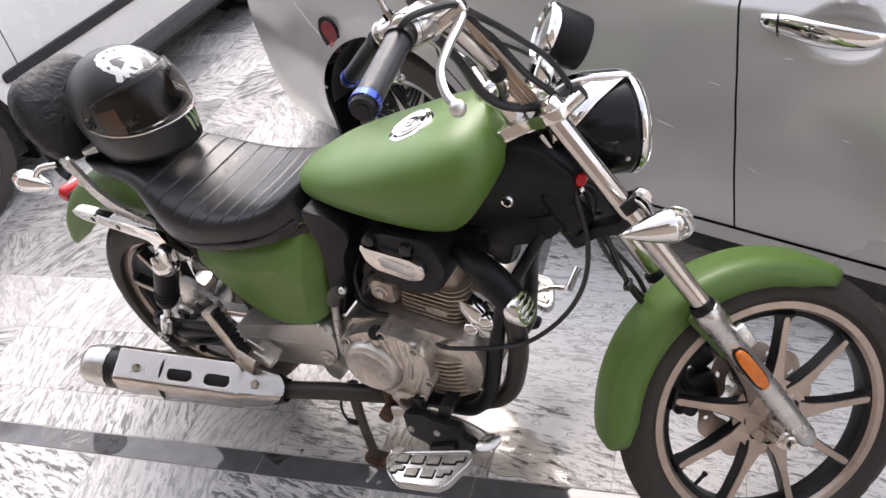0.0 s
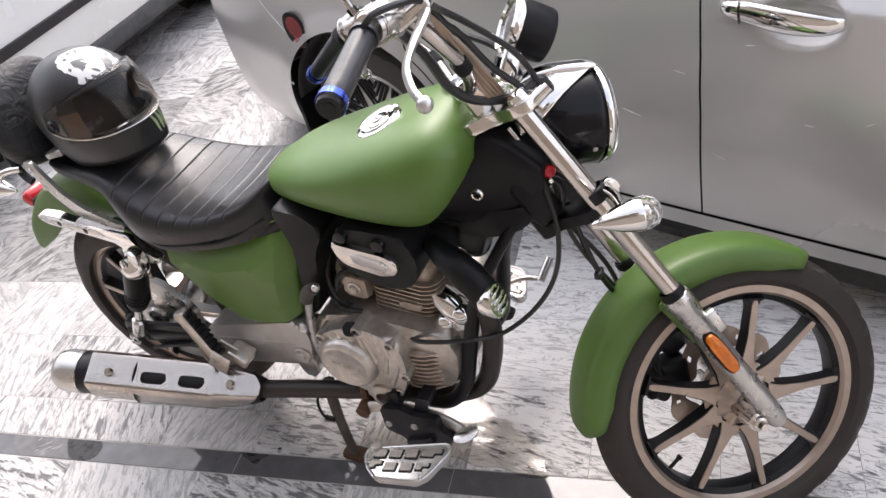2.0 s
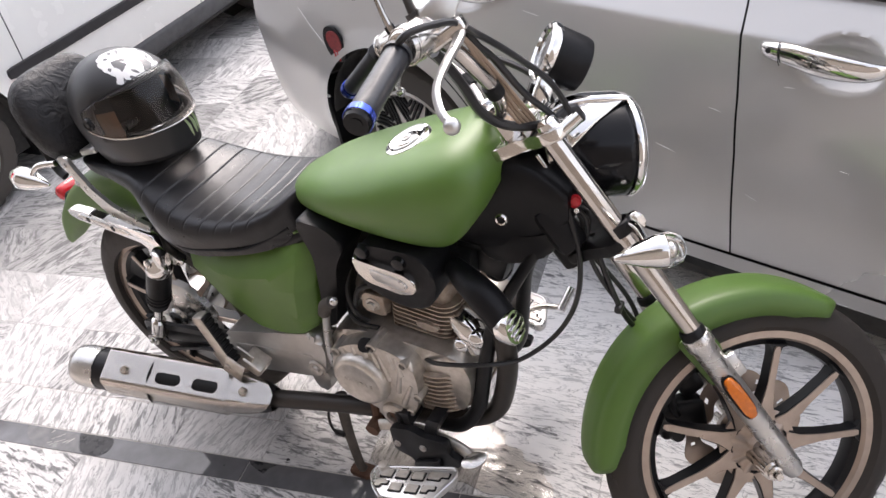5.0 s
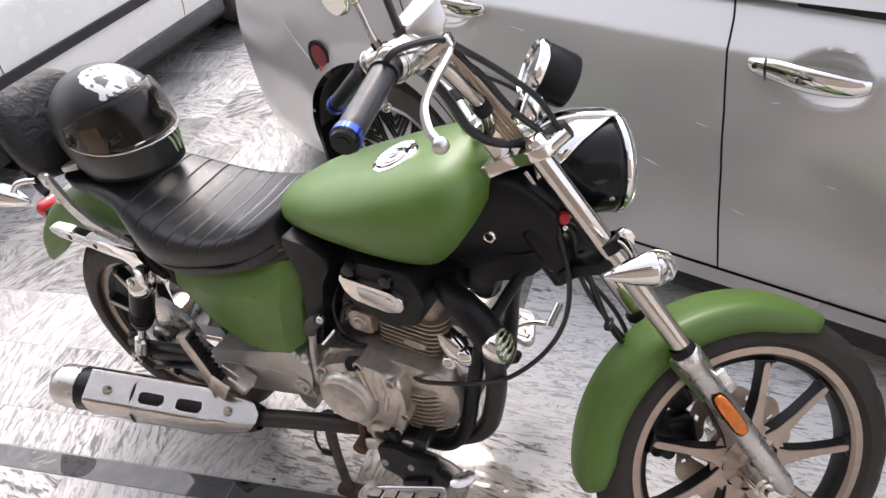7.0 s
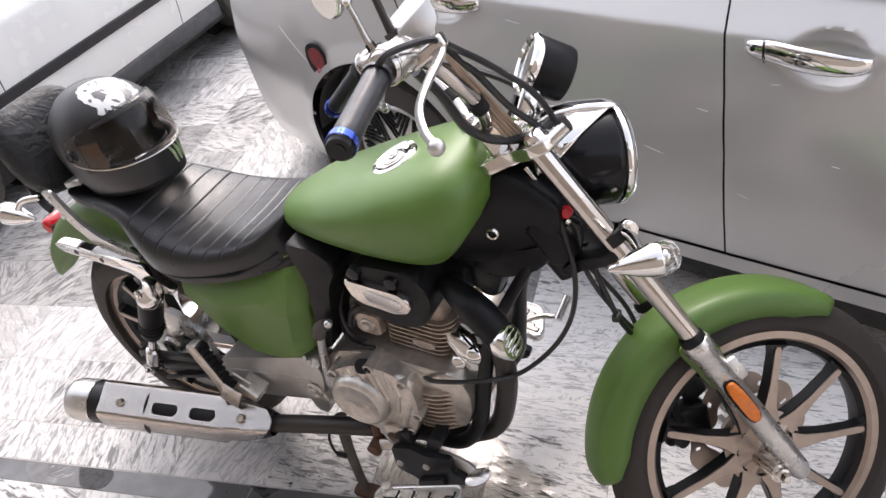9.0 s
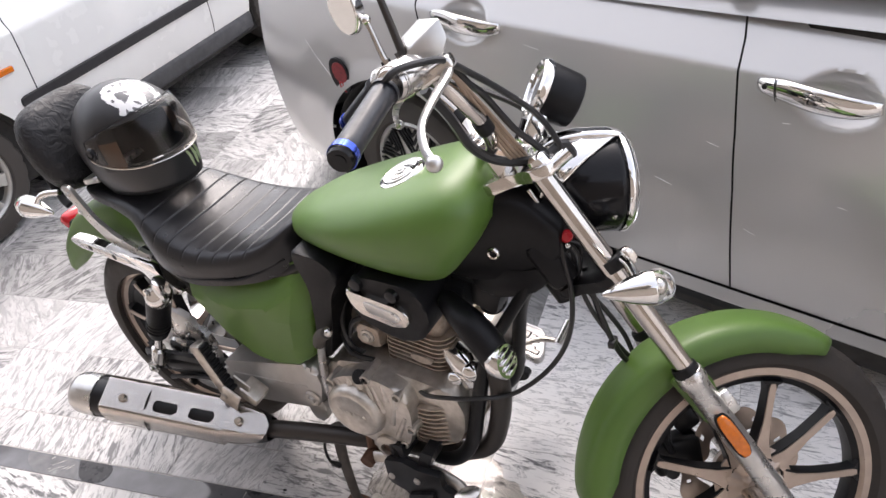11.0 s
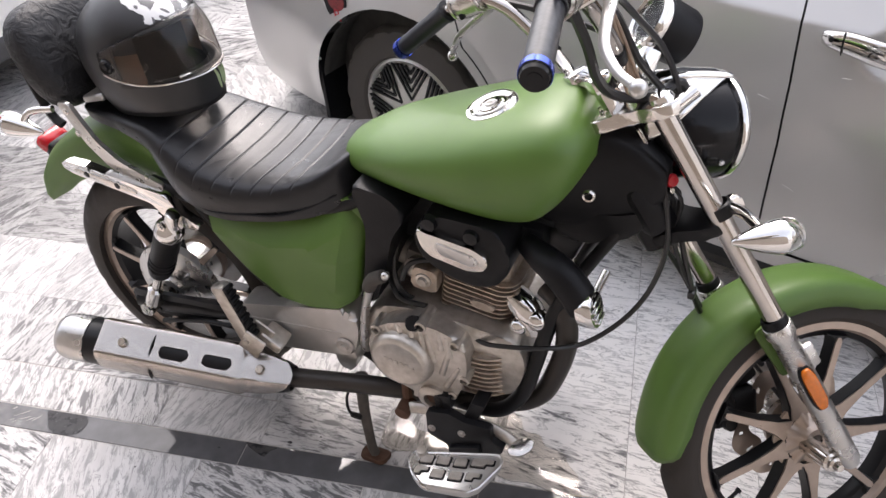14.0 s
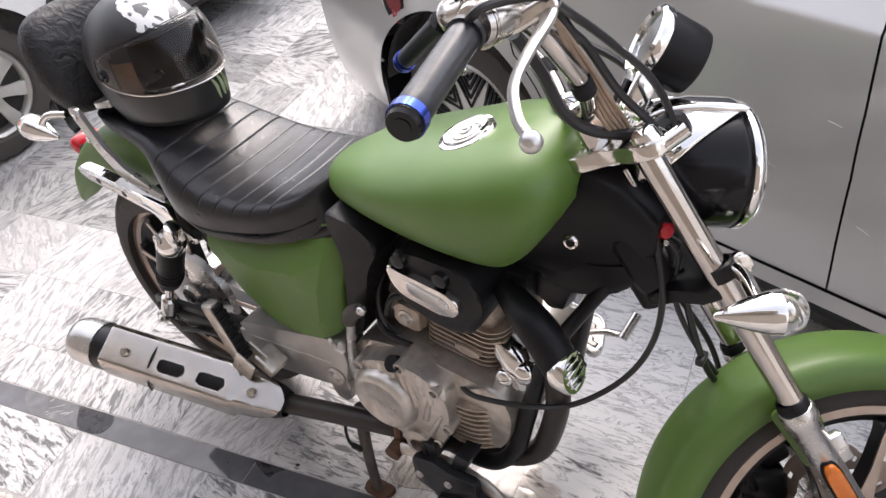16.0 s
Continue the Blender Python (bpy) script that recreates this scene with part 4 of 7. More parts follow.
# grab rail and backrest
def grab_rail():
    for s in (-1, 1):
        y = Y0 + s * 0.112
        a = bmesh.new()
        out = rounded([(-0.962, 0.832), (-0.930, 0.836), (-0.912, 0.800), (-0.886, 0.752), (-0.840, 0.712), (-0.780, 0.688), (-0.735, 0.672), (-0.742, 0.655), (-0.80, 0.662), (-0.87, 0.690), (-0.915, 0.740), (-0.945, 0.800)], 0.012)
        prism(a, out, -0.005, 0.006, side_plane(y), 0.003, 2)
        ob = part("backrest_arm", a, ALLOY_BRIGHT, bike, "cast alloy backrest arm")
        for x, z in ((-0.937, 0.815), (-0.925, 0.765)):
            b = bmesh.new()
            bolt(b, side_plane(y - 0.006) @ Matrix.Translation((x, z, 0)), 0.008, 0.005)
            part("arm_bolt", b, CHROME_WORN, ob)
        r = bmesh.new()
        out = rounded([(-1.000, 0.680), (-0.985, 0.694), (-0.93, 0.692), (-0.72, 0.660), (-0.690, 0.620), (-0.650, 0.598), (-0.655, 0.585), (-0.70, 0.583), (-0.735, 0.600), (-0.765, 0.632), (-0.86, 0.648), (-0.97, 0.664)], 0.010)
        prism(r, out, -0.010, 0.012, side_plane(y - 0.012 if s < 0 else y + 0.012), 0.005, 3)
        rail = part("grab_rail", r, CHROME, bike, "chrome grab rail")
        i = bmesh.new()
        prism(i, rounded([(-0.965, 0.674), (-0.955, 0.682), (-0.80, 0.660), (-0.795, 0.648), (-0.86, 0.653)], 0.006), 0.0, 0.0145, side_plane(y - 0.012 if s < 0 else y + 0.012), 0.002, 2)
        part("rail_inset", i, CHROME_WORN, rail)
        for x, z in ((-0.925, 0.672), (-0.845, 0.660)):
            h = bmesh.new()
            lathe(h, [(0, 0.0005), (0.007, 0.0005), (0.008, 0)], side_plane(y - 0.0265 if s < 0 else y + 0.0265) @ Matrix.Translation((x, z, 0)), 12)
            part("rail_hole", h, BLACK_GLOSS, rail)
    pad = bmesh.new()
    m = pose(-1.012, Y0, 0.895, 0, -22, 0) @ Matrix.Diagonal((0.92, 0.92, 0.92, 1))
    loops = []
    for k in range(25):
        t = -1 + 2 * k / 24
        sc = max(0.05, (1 - abs(t) ** 3.4)) ** (1 / 2.6)
        loops.append([m @ Vector((0.058 * sc * math.copysign(abs(math.cos(a)) ** 0.7, math.cos(a)) + 0.012 * t * t, 0.135 * t, 0.125 * sc * math.copysign(abs(math.sin(a)) ** 0.75, math.sin(a)))) for a in (2 * math.pi * j / 40 for j in range(40))])
    rings(pad, loops)
    po = part("backrest", pad, PAD, bike, "padded black backrest with wrinkled cover", 70)
    for s in (-1, 1):
        b = bmesh.new()
        tube(b, [(-1.075, Y0 + s * 0.075, 0.92), (-1.062, Y0 + s * 0.080, 0.86), (-1.02, Y0 + s * 0.095, 0.785), (-0.98, Y0 + s * 0.105, 0.768)], 0.010, 8, 6, flat=0.5)
        part("backrest_strut", b, BLACK_METAL, po)
    c = bmesh.new()
    block(c, (0.06, 0.15, 0.016), pose(-0.90, Y0, 0.828, 0, -15, 0), 0.003, 1)
    part("backrest_plate", c, ALLOY_BRIGHT, bike)


grab_rail()


# rear suspension and final drive
def rear_end():
    for s in (-1, 1):
        y = Y0 + s * 0.150
        top, low = Vector((-0.698, y, 0.625)), Vector((-0.862, y, 0.315))
        z = (top - low).normalized()
        m = Matrix.Translation(low) @ z.to_track_quat("Z", "Y").to_matrix().to_4x4()
        L = (top - low).length
        sp = bmesh.new()
        lathe(sp, [(0, 0.14), (0.024, 0.14), (0.027, 0.148), (0.029, 0.19), (0.031, L - 0.06), (0.031, L - 0.050), (0, L - 0.05)], m, 28)
        for k in range(3):
            lathe(sp, [(0.028, 0.165 + 0.014 * k), (0.031, 0.169 + 0.014 * k), (0.028, 0.173 + 0.014 * k)], m, 28)
        so = part("shock_cover", sp, BLACK_PLASTIC, bike, "black shock absorber cover")
        ch = bmesh.new()
        lathe(ch, [(0.031, L - 0.062), (0.0325, L - 0.056), (0.031, L - 0.040), (0.024, L - 0.032), (0.016, L - 0.020), (0.016, L + 0.008), (0, L + 0.012)], m, 28)
        part("shock_cap", ch, CHROME, so, "chrome shock cap")
        rod = bmesh.new()
        lathe(rod, [(0.016, 0.0), (0.018, 0.02), (0.018, 0.07), (0.010, 0.075), (0.010, 0.145)], m, 20)
        tube(rod, [low + Vector((0, -0.02, 0)), low + Vector((0, 0.02, 0))], 0.018, 16, 1, False)
        part("shock_rod", rod, CHROME_WORN, so)
        for p in (top, low):
            b = bmesh.new()
            bolt(b, Matrix.Translation(p + Vector((0, s * 0.036 if p is top else s * 0.02, 0))) @ Matrix.Rotation(radians(90) * (-s), 4, "X"), 0.011, 0.009)
            part("shock_bolt", b, CHROME_WORN, so)
        arm = bmesh.new()
        tube(arm, [(-0.31, Y0 + s * 0.10, 0.385), (-0.55, Y0 + s * 0.105, 0.345), (-0.86, Y0 + s * 0.115, 0.295), (-0.93, Y0 + s * 0.115, 0.288)], 0.022, 12, 4)
        part("swingarm", arm, BLACK_METAL, bike)
        fr = bmesh.new()
        tube(fr, [(-0.20, Y0 + s * 0.08, 0.77), (-0.40, Y0 + s * 0.105, 0.665), (-0.60, Y0 + s * 0.105, 0.640), (-0.78, Y0 + s * 0.10, 0.665)], 0.014, 10, 6)
        tube(fr, [(-0.66, Y0 + s * 0.105, 0.632), (-0.55, Y0 + s * 0.11, 0.49), (-0.43, Y0 + s * 0.11, 0.40), (-0.33, Y0 + s * 0.10, 0.37)], 0.013, 10, 6)
        part("frame_tube", fr, BLACK_METAL, bike)
        pc = bmesh.new()
        pm = side_plane(Y0 - 0.120) if s < 0 else frame_of((0, Y0 + 0.120, 0), (1, 0, 0), (0, 0, 1), (0, 1, 0))
        prism(pc, rounded([(-0.592, 0.398), (-0.575, 0.415), (-0.460, 0.444), (-0.310, 0.482), (-0.284, 0.470), (-0.278, 0.430), (-0.300, 0.352), (-0.345, 0.338), (-0.450, 0.318), (-0.520, 0.306), (-0.590, 0.330)], 0.020), -0.03, 0.032, pm, 0.018, 5)
        prism(pc, rounded([(-0.360, 0.345), (-0.312, 0.362), (-0.300, 0.340), (-0.312, 0.292), (-0.335, 0.280), (-0.352, 0.300)], 0.010), -0.03, 0.022, pm, 0.006, 2)
        prism(pc, rounded([(-0.56, 0.382), (-0.325, 0.412), (-0.325, 0.405), (-0.56, 0.374)], 0.002), 0.024, 0.0335, pm, 0.001, 1)
        po = part("pivot_cover", pc, CASTING, bike, "satin alloy pivot cover")
        for x, z in ((-0.545, 0.402), (-0.480, 0.398)):
            hs = bmesh.new()
            lathe(hs, [(0, 0.001), (0.0045, 0.001), (0.005, 0)], pm @ Matrix.Translation((x, z, 0.030)), 12)
            part("cover_hole", hs, GAP, po)
        pb = bmesh.new()
        mm = side_plane(Y0 - 0.154) if s < 0 else frame_of((0, Y0 + 0.154, 0), (1, 0, 0), (0, 0, 1), (0, 1, 0))
        lathe(pb, [(0, 0.008), (0.007, 0.008), (0.008, 0.003), (0.015, 0.004), (0.018, 0)], mm @ Matrix.Translation((-0.318, 0.376, 0)) @ Matrix.Scale(1.25, 4), 18)
        part("pivot_bolt", pb, ALLOY, po)
        # passenger peg, folded up against its mount
        py = Y0 + s * 0.215
        pa, pe = Vector((-0.518, py, 0.392)), Vector((-0.560, py, 0.528))
        along = (pe - pa).normalized()
        pf = frame_of(pa, along.cross(Vector((0, 1, 0))), (0, 1, 0), along)
        plen = (pe - pa).length
        pg = bmesh.new()
        prism(pg, rounded([(-0.017, -0.014), (0.017, -0.014), (0.017, 0.014), (-0.017, 0.014)], 0.006), 0.0, plen, pf, 0.004, 2)
        pgo = part("passenger_peg", pg, ALLOY, bike, "folded passenger foot peg")
        rb = bmesh.new()
        lean_side = -1 if pf.col[0].x < 0 else 1
        for k in range(9):
            block(rb, (0.009, 0.026, plen / 9 * 0.62), pf @ Matrix.Translation((lean_side * 0.021, 0, plen * (k + 0.5) / 9)), 0.002, 1)
        block(rb, (0.010, 0.024, plen * 0.96), pf @ Matrix.Translation((lean_side * 0.016, 0, plen / 2)), 0.002, 1)
        part("peg_rubber", rb, BLACK_PLASTIC, pgo, "ribbed black peg rubber")
        pk = bmesh.new()
        for dy in (-0.018, 0.018):
            block(pk, (0.050, 0.007, 0.062), pose(-0.498, py + dy, 0.392, 0, 32, 0), 0.006, 2)
        tube(pk, [(-0.510, py - 0.026, 0.398), (-0.510, py + 0.026, 0.398)], 0.008, 12, 1, False)
        block(pk, (0.055, 0.05, 0.030), pose(-0.478, Y0 + s * 0.182, 0.372, 0, 32, 0), 0.006, 2)
        part("peg_bracket", pk, ALLOY, pgo, "forked alloy peg bracket")
    dr = bmesh.new()
    w = Matrix.Translation(REAR) @ SPIN
    lathe(dr, [(0.012, -0.088), (0.030, -0.088), (0.036, -0.080), (0.062, -0.077), (0.098, -0.072), (0.116, -0.064), (0.122, -0.048), (0.104, -0.040), (0.06, -0.03), (0.06, 0.06), (0.10, 0.062), (0.10, 0.075), (0.012, 0.080)], w, 40)
    do = part("brake_drum", dr, ALLOY_BRIGHT, bike, "satin rear brake drum")
    for k in range(8):
        a = radians(45 * k)
        db = bmesh.new()
        block(db, (0.042, 0.008, 0.010), w @ Matrix.Rotation(a, 4, "Z") @ Matrix.Translation((0.062, 0, -0.074)), 0.002, 1)
        part("drum_rib", db, ALLOY_BRIGHT, do)
    cg = bmesh.new()
    prism(cg, rounded([(-0.93, 0.36), (-0.40, 0.42), (-0.36, 0.38), (-0.42, 0.345), (-0.90, 0.285)], 0.02), 0, 0.03, side_plane(Y0 + 0.115), 0.006, 2)
    part("chain_guard", cg, BLACK_METAL, bike)
    hub = bmesh.new()
    prism(hub, rounded([(-0.94, 0.325), (-0.80, 0.34), (-0.60, 0.362), (-0.60, 0.330), (-0.80, 0.270), (-0.94, 0.262)], 0.012), 0, 0.012, side_plane(Y0 - 0.115), 0.004, 2)
    bolt(hub, side_plane(Y0 - 0.128) @ Matrix.Translation((-0.86, 0.292, 0)), 0.017, 0.012)
    tube(hub, [(-0.86, Y0 - 0.135, 0.25), (-0.72, Y0 - 0.135, 0.295), (-0.55, Y0 - 0.135, 0.31)], 0.006, 8, 3)
    part("axle_plate", hub, BLACK_METAL, bike)


rear_end()


# exhaust
def exhaust():
    a, b = Vector((-0.968, -0.284, 0.338)), Vector((-0.430, -0.174, 0.286))
    z = (b - a).normalized()
    x = Vector((0, 0, 1)) - z * z.z
    x.normalize()
    m = frame_of(a, x, z.cross(x), z)
    L = (b - a).length
    body = bmesh.new()
    lathe(body, [(0.030, 0.070), (0.052, 0.072), (0.0535, 0.10), (0.0535, L - 0.16), (0.050, L - 0.10), (0.036, L - 0.02), (0.028, L)], m, 40)
    mo = part("muffler", body, BLACK_METAL, bike, "chrome silencer with slotted heat shield")
    cap = bmesh.new()
    lathe(cap, [(0.024, 0.03), (0.026, 0.0), (0.036, -0.004), (0.046, 0.002), (0.0525, 0.016), (0.0545, 0.045), (0.0545, 0.074), (0.050, 0.074)], m, 40)
    part("end_cap", cap, ALLOY_BRIGHT, mo, "satin end cap")
    sh = bmesh.new()
    # shield wraps the outer half; it has two slots cut through it
    n, k = 150, 66
    z0, z1 = 0.112, L + 0.005
    ang0, ang1 = -32, 118
    grid = {}
    for i in range(n + 1):
        t = i / n
        zz = z0 + (z1 - z0) * t
        r = 0.0575 if t < 0.745 else max(0.0505, 0.0575 - 0.007 * (t - 0.745) / 0.02) - 0.015 * max(0.0, (t - 0.765) / 0.235) ** 1.4
        for j in range(k + 1):
            u = j / k
            lo, hi = ang0, ang1
            if t > 0.7:
                f = (t - 0.7) / 0.3
                wide = max(0.04, 1 - max(0.0, (f - 0.25) / 0.75) ** 2.6) ** 0.5
                lo, hi = 38 + (ang0 - 38) * wide, 38 + (ang1 - 38) * wide
            g = radians(lo + (hi - lo) * u)
            off_face = abs(math.degrees(g) - 27.0)
            bulge = min(r / math.cos(radians(min(off_face, 33.0))) - r, r / math.cos(radians(33.0)) - r) * (1.0 if off_face < 33.0 else max(0.0, 1 - (off_face - 33.0) / 30.0))
            grid[i, j] = sh.verts.new(m @ Vector(((r + bulge) * math.cos(g), (r + bulge) * math.sin(g), zz)))
    slots = ((0.325, 0.480), (0.550, 0.705))
    for i in range(n):
        for j in range(k):
            t, u = (i + 0.5) / n, (j + 0.5) / k
            if any(max(0.0, abs(t - (p + q) / 2) - (q - p) / 2 + 0.026) ** 2 / 0.026 ** 2 + ((u - 0.45) / 0.09) ** 2 < 1 or (abs(t - (p + q) / 2) < (q - p) / 2 - 0.026 and abs(u - 0.45) < 0.09) for p, q in slots):
                continue
            sh.faces.new((grid[i, j], grid[i + 1, j], grid[i + 1, j + 1], grid[i, j + 1]))
    bmesh.ops.solidify(sh, geom=list(sh.faces), thickness=0.0025)
    part("heat_shield", sh, SHIELD, mo, "chrome heat shield with two slots", 28)
    for t, g in ((0.135, 33), (0.845, 33)):
        sc = bmesh.new()
        zz = z0 + (z1 - z0) * t
        g = radians(g)
        nrm = m.to_3x3() @ Vector((math.cos(g), math.sin(g), 0))
        p = m @ Vector((0.0615 * math.cos(g), 0.0615 * math.sin(g), zz)) if t < 0.5 else m @ Vector((0.052 * math.cos(g), 0.052 * math.sin(g), zz))
        q = Matrix.Translation(p) @ nrm.to_track_quat("Z", "Y").to_matrix().to_4x4()
        lathe(sc, [(0, 0.004), (0.004, 0.004), (0.005, 0.006), (0.008, 0.006), (0.011, 0.001), (0.011, -0.006)], q, 16)
        part("shield_screw", sc, CHROME_WORN, mo)
    ri = bmesh.new()
    pts = []
    for k2 in range(15):
        g = radians(-26 + 138 * k2 / 14)
        pts.append(m @ Vector((0.0605 * math.cos(g), 0.0605 * math.sin(g), z0 + (z1 - z0) * 0.285)))
    tube(ri, pts, 0.0022, 6, 1, False)
    part("shield_seam", ri, BLACK_METAL, mo)
    hp = bmesh.new()
    tube(hp, [(0.09, Y0 - 0.05, 0.585), (0.128, Y0 - 0.07, 0.568), (0.146, Y0 - 0.085, 0.500), (0.130, Y0 - 0.085, 0.405), (0.096, Y0 - 0.085, 0.318), (0.030, Y0 - 0.088, 0.270), (-0.08, Y0 - 0.105, 0.258), (-0.20, Y0 - 0.140, 0.272), (-0.33, Y0 - 0.180, 0.285), (-0.45, -0.174, 0.283)], 0.0215, 18, 8)
    part("header_pipe", hp, PIPE_DARK, bike, "heat-darkened exhaust header pipe")


exhaust()


# engine
def engine():
    cc = bmesh.new()
    prism(cc, rounded([(-0.27, 0.35), (-0.20, 0.315), (-0.05, 0.315), (0.03, 0.325), (0.068, 0.38), (0.080, 0.45), (0.058, 0.500), (-0.05, 0.515), (-0.16, 0.520), (-0.25, 0.50), (-0.285, 0.43)], 0.03), -0.135, 0.132, side_plane(Y0), 0.012, 2)
    eo = part("crankcase", cc, ALLOY, bike, "cast alloy crankcase")
    cv = bmesh.new()
    prism(cv, rounded([(-0.248, 0.43), (-0.238, 0.365), (-0.19, 0.335), (-0.140, 0.318), (-0.128, 0.295), (-0.090, 0.288), (-0.070, 0.32), (-0.036, 0.375), (-0.026, 0.45), (-0.036, 0.500), (-0.09, 0.525), (-0.16, 0.520), (-0.222, 0.488)], 0.03), 0.12, 0.172, side_plane(Y0), 0.014, 3)
    co = part("clutch_cover", cv, ALLOY, eo, "cast alloy clutch cover")
    for x, z, r in ((-0.222, 0.478, 0.012), (-0.120, 0.520, 0.012), (-0.050, 0.492, 0.011), (-0.034, 0.400, 0.011), (-0.062, 0.345, 0.010)):
        bb = bmesh.new()
        lathe(bb, [(r, 0.12), (r, 0.176), (r * 0.7, 0.178), (r * 0.6, 0.172), (0, 0.172)], side_plane(Y0) @ Matrix.Translation((x, z, 0)), 14)
        part("cover_boss", bb, ALLOY, co)
    for x0, z0, x1, z1 in ((-0.112, 0.500, -0.098, 0.430), (-0.150, 0.515, -0.142, 0.485), (-0.060, 0.480, -0.082, 0.400), (-0.044, 0.430, -0.075, 0.365), (-0.085, 0.515, -0.080, 0.470), (-0.200, 0.492, -0.190, 0.475), (-0.175, 0.508, -0.168, 0.488), (-0.128, 0.516, -0.118, 0.455), (-0.068, 0.505, -0.062, 0.455)):
        bb = bmesh.new()
        tube(bb, [(x0, Y0 - 0.166, z0), (x1, Y0 - 0.170, z1)], 0.0075, 10, 2)
        part("cover_rib", bb, ALLOY, co)
    rd = bmesh.new()
    mm = side_plane(Y0 - 0.172) @ Matrix.Translation((-0.168, 0.418, 0)) @ Matrix.Diagonal((0.80, 0.80, 1, 1))
    lathe(rd, [(0, 0.020), (0.060, 0.020), (0.066, 0.022), (0.072, 0.022), (0.080, 0.018), (0.086, 0.008), (0.088, -0.004)], mm, 48)
    part("round_cover", rd, ALLOY, eo, "round satin engine cover with raised bars")
    for k in range(6):
        lg = bmesh.new()
        block(lg, (0.010, 0.012, 0.0025), mm @ Matrix.Translation((-0.036 + 0.0145 * k, 0.006 - 0.002 * k, 0.0203)), 0.001, 1)
        part("raised_bar", lg, ALLOY, eo)
    fl_ = bmesh.new()
    tube(fl_, [(-0.135, Y0 - 0.150, 0.500), (-0.138, Y0 - 0.172, 0.522)], 0.016, 14, 1, False)
    part("oil_filler", fl_, BLACK_PLASTIC, eo)
    dp = bmesh.new()
    lathe(dp, [(0.034, 0.0), (0.034, 0.030), (0.026, 0.036), (0.018, 0.036), (0.018, 0.022), (0, 0.022)], side_plane(Y0 - 0.150) @ Matrix.Translation((-0.105, 0.322, 0)), 24)
    part("sump_boss", dp, ALLOY, eo)
    dq = bmesh.new()
    lathe(dq, [(0, 0.004), (0.0165, 0.004), (0.0165, 0.0)], side_plane(Y0 - 0.173) @ Matrix.Translation((-0.105, 0.322, 0)), 6)
    part("sump_plug", dq, RUST, eo)
    # cylinder with cooling fins, leaning a little forward
    lean = pose(-0.060, Y0, 0.468, 0, 8, 0)
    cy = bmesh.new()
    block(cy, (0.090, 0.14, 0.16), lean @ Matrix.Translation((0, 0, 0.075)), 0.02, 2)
    cyo = part("cylinder", cy, FIN_SHADE, eo)
    for k in range(12):
        f = bmesh.new()
        prism(f, rounded([(-0.062, -0.096), (0.068, -0.096), (0.088, -0.07), (0.088, 0.07), (0.068, 0.096), (-0.062, 0.096)], 0.016), 0, 0.0034, lean @ Matrix.Translation((0, 0, 0.004 + 0.0122 * k)), 0.0012, 1)
        part("cooling_fin", f, FIN, cyo)
    hd = bmesh.new()
    block(hd, (0.13, 0.17, 0.070), lean @ Matrix.Translation((0.005, 0, 0.160)), 0.018, 3)
    prism(hd, oval(0, 0, 0.026, 0.010, 20), 0.0, 0.014, side_plane(Y0 - 0.090) @ Matrix.Translation((-0.020, 0.545, 0)) @ Matrix.Rotation(radians(-8), 4, "Z"), 0.003, 2)
    part("cylinder_head", hd, FIN, eo)
    rk = bmesh.new()
    block(rk, (0.17, 0.13, 0.075), pose(0.005, Y0, 0.695, 0, 4, 0), 0.018, 2)
    block(rk, (0.07, 0.06, 0.07), pose(0.115, Y0 - 0.01, 0.690, 0, 20, 0), 0.012, 2)
    part("rocker_cover", rk, BLACK_METAL, eo)
    ex = bmesh.new()
    tube(ex, [(0.020, Y0 - 0.055, 0.555), (0.066, Y0 - 0.075, 0.535), (0.080, Y0 - 0.080, 0.495)], [0.026, 0.030, 0.024], 18, 4)
    ball(ex, 0.024, Matrix.Translation((0.086, Y0 - 0.085, 0.530)))
    ball(ex, 0.020, Matrix.Translation((0.052, Y0 - 0.095, 0.512)))
    part("exhaust_flange", ex, CHROME, eo, "bright exhaust port cover")
    for k in range(9):
        f = bmesh.new()
        prism(f, rounded([(-0.055, -0.146), (0.010, -0.146), (0.050, -0.120), (0.062, -0.08), (0.062, 0.08), (-0.055, 0.12)], 0.02), 0, 0.0045, pose(0.0, Y0, 0.338 + 0.0128 * k, 0, -4, 0), 0.0012, 1)
        part("crankcase_fin", f, FIN, eo)
    for k in range(6):
        sd = bmesh.new()
        bolt(sd, pose(-0.094 + 0.019 * k, Y0 - 0.104, 0.476 + 0.004 * (k % 2)), 0.0065, 0.012)
        part("base_stud", sd, ALLOY, cyo)
    lug = bmesh.new()
    prism(lug, rounded([(-0.168, 0.560), (-0.112, 0.552), (-0.108, 0.606), (-0.158, 0.612)], 0.010), 0.0, 0.030, side_plane(Y0 - 0.080), 0.005, 2)
    lo_ = part("mounting_lug", lug, FIN, eo, "browned cast mounting lug")
    lb = bmesh.new()
    lathe(lb, [(0, 0.010), (0.009, 0.010), (0.011, 0.004), (0.016, 0.003), (0.017, 0.0)], side_plane(Y0 - 0.110) @ Matrix.Translation((-0.138, 0.582, 0)), 18)
    part("lug_bolt", lb, ALLOY, lo_)
    stub = bmesh.new()
    lathe(stub, [(0.022, 0.0), (0.022, 0.040), (0.019, 0.046), (0, 0.046)], frame_of((-0.118, Y0 - 0.085, 0.468), (1, 0, 0), (0, 0.5, 0.866), (0, -0.866, 0.5)), 20)
    part("tensioner", stub, ALLOY, eo, "round chain tensioner housing")
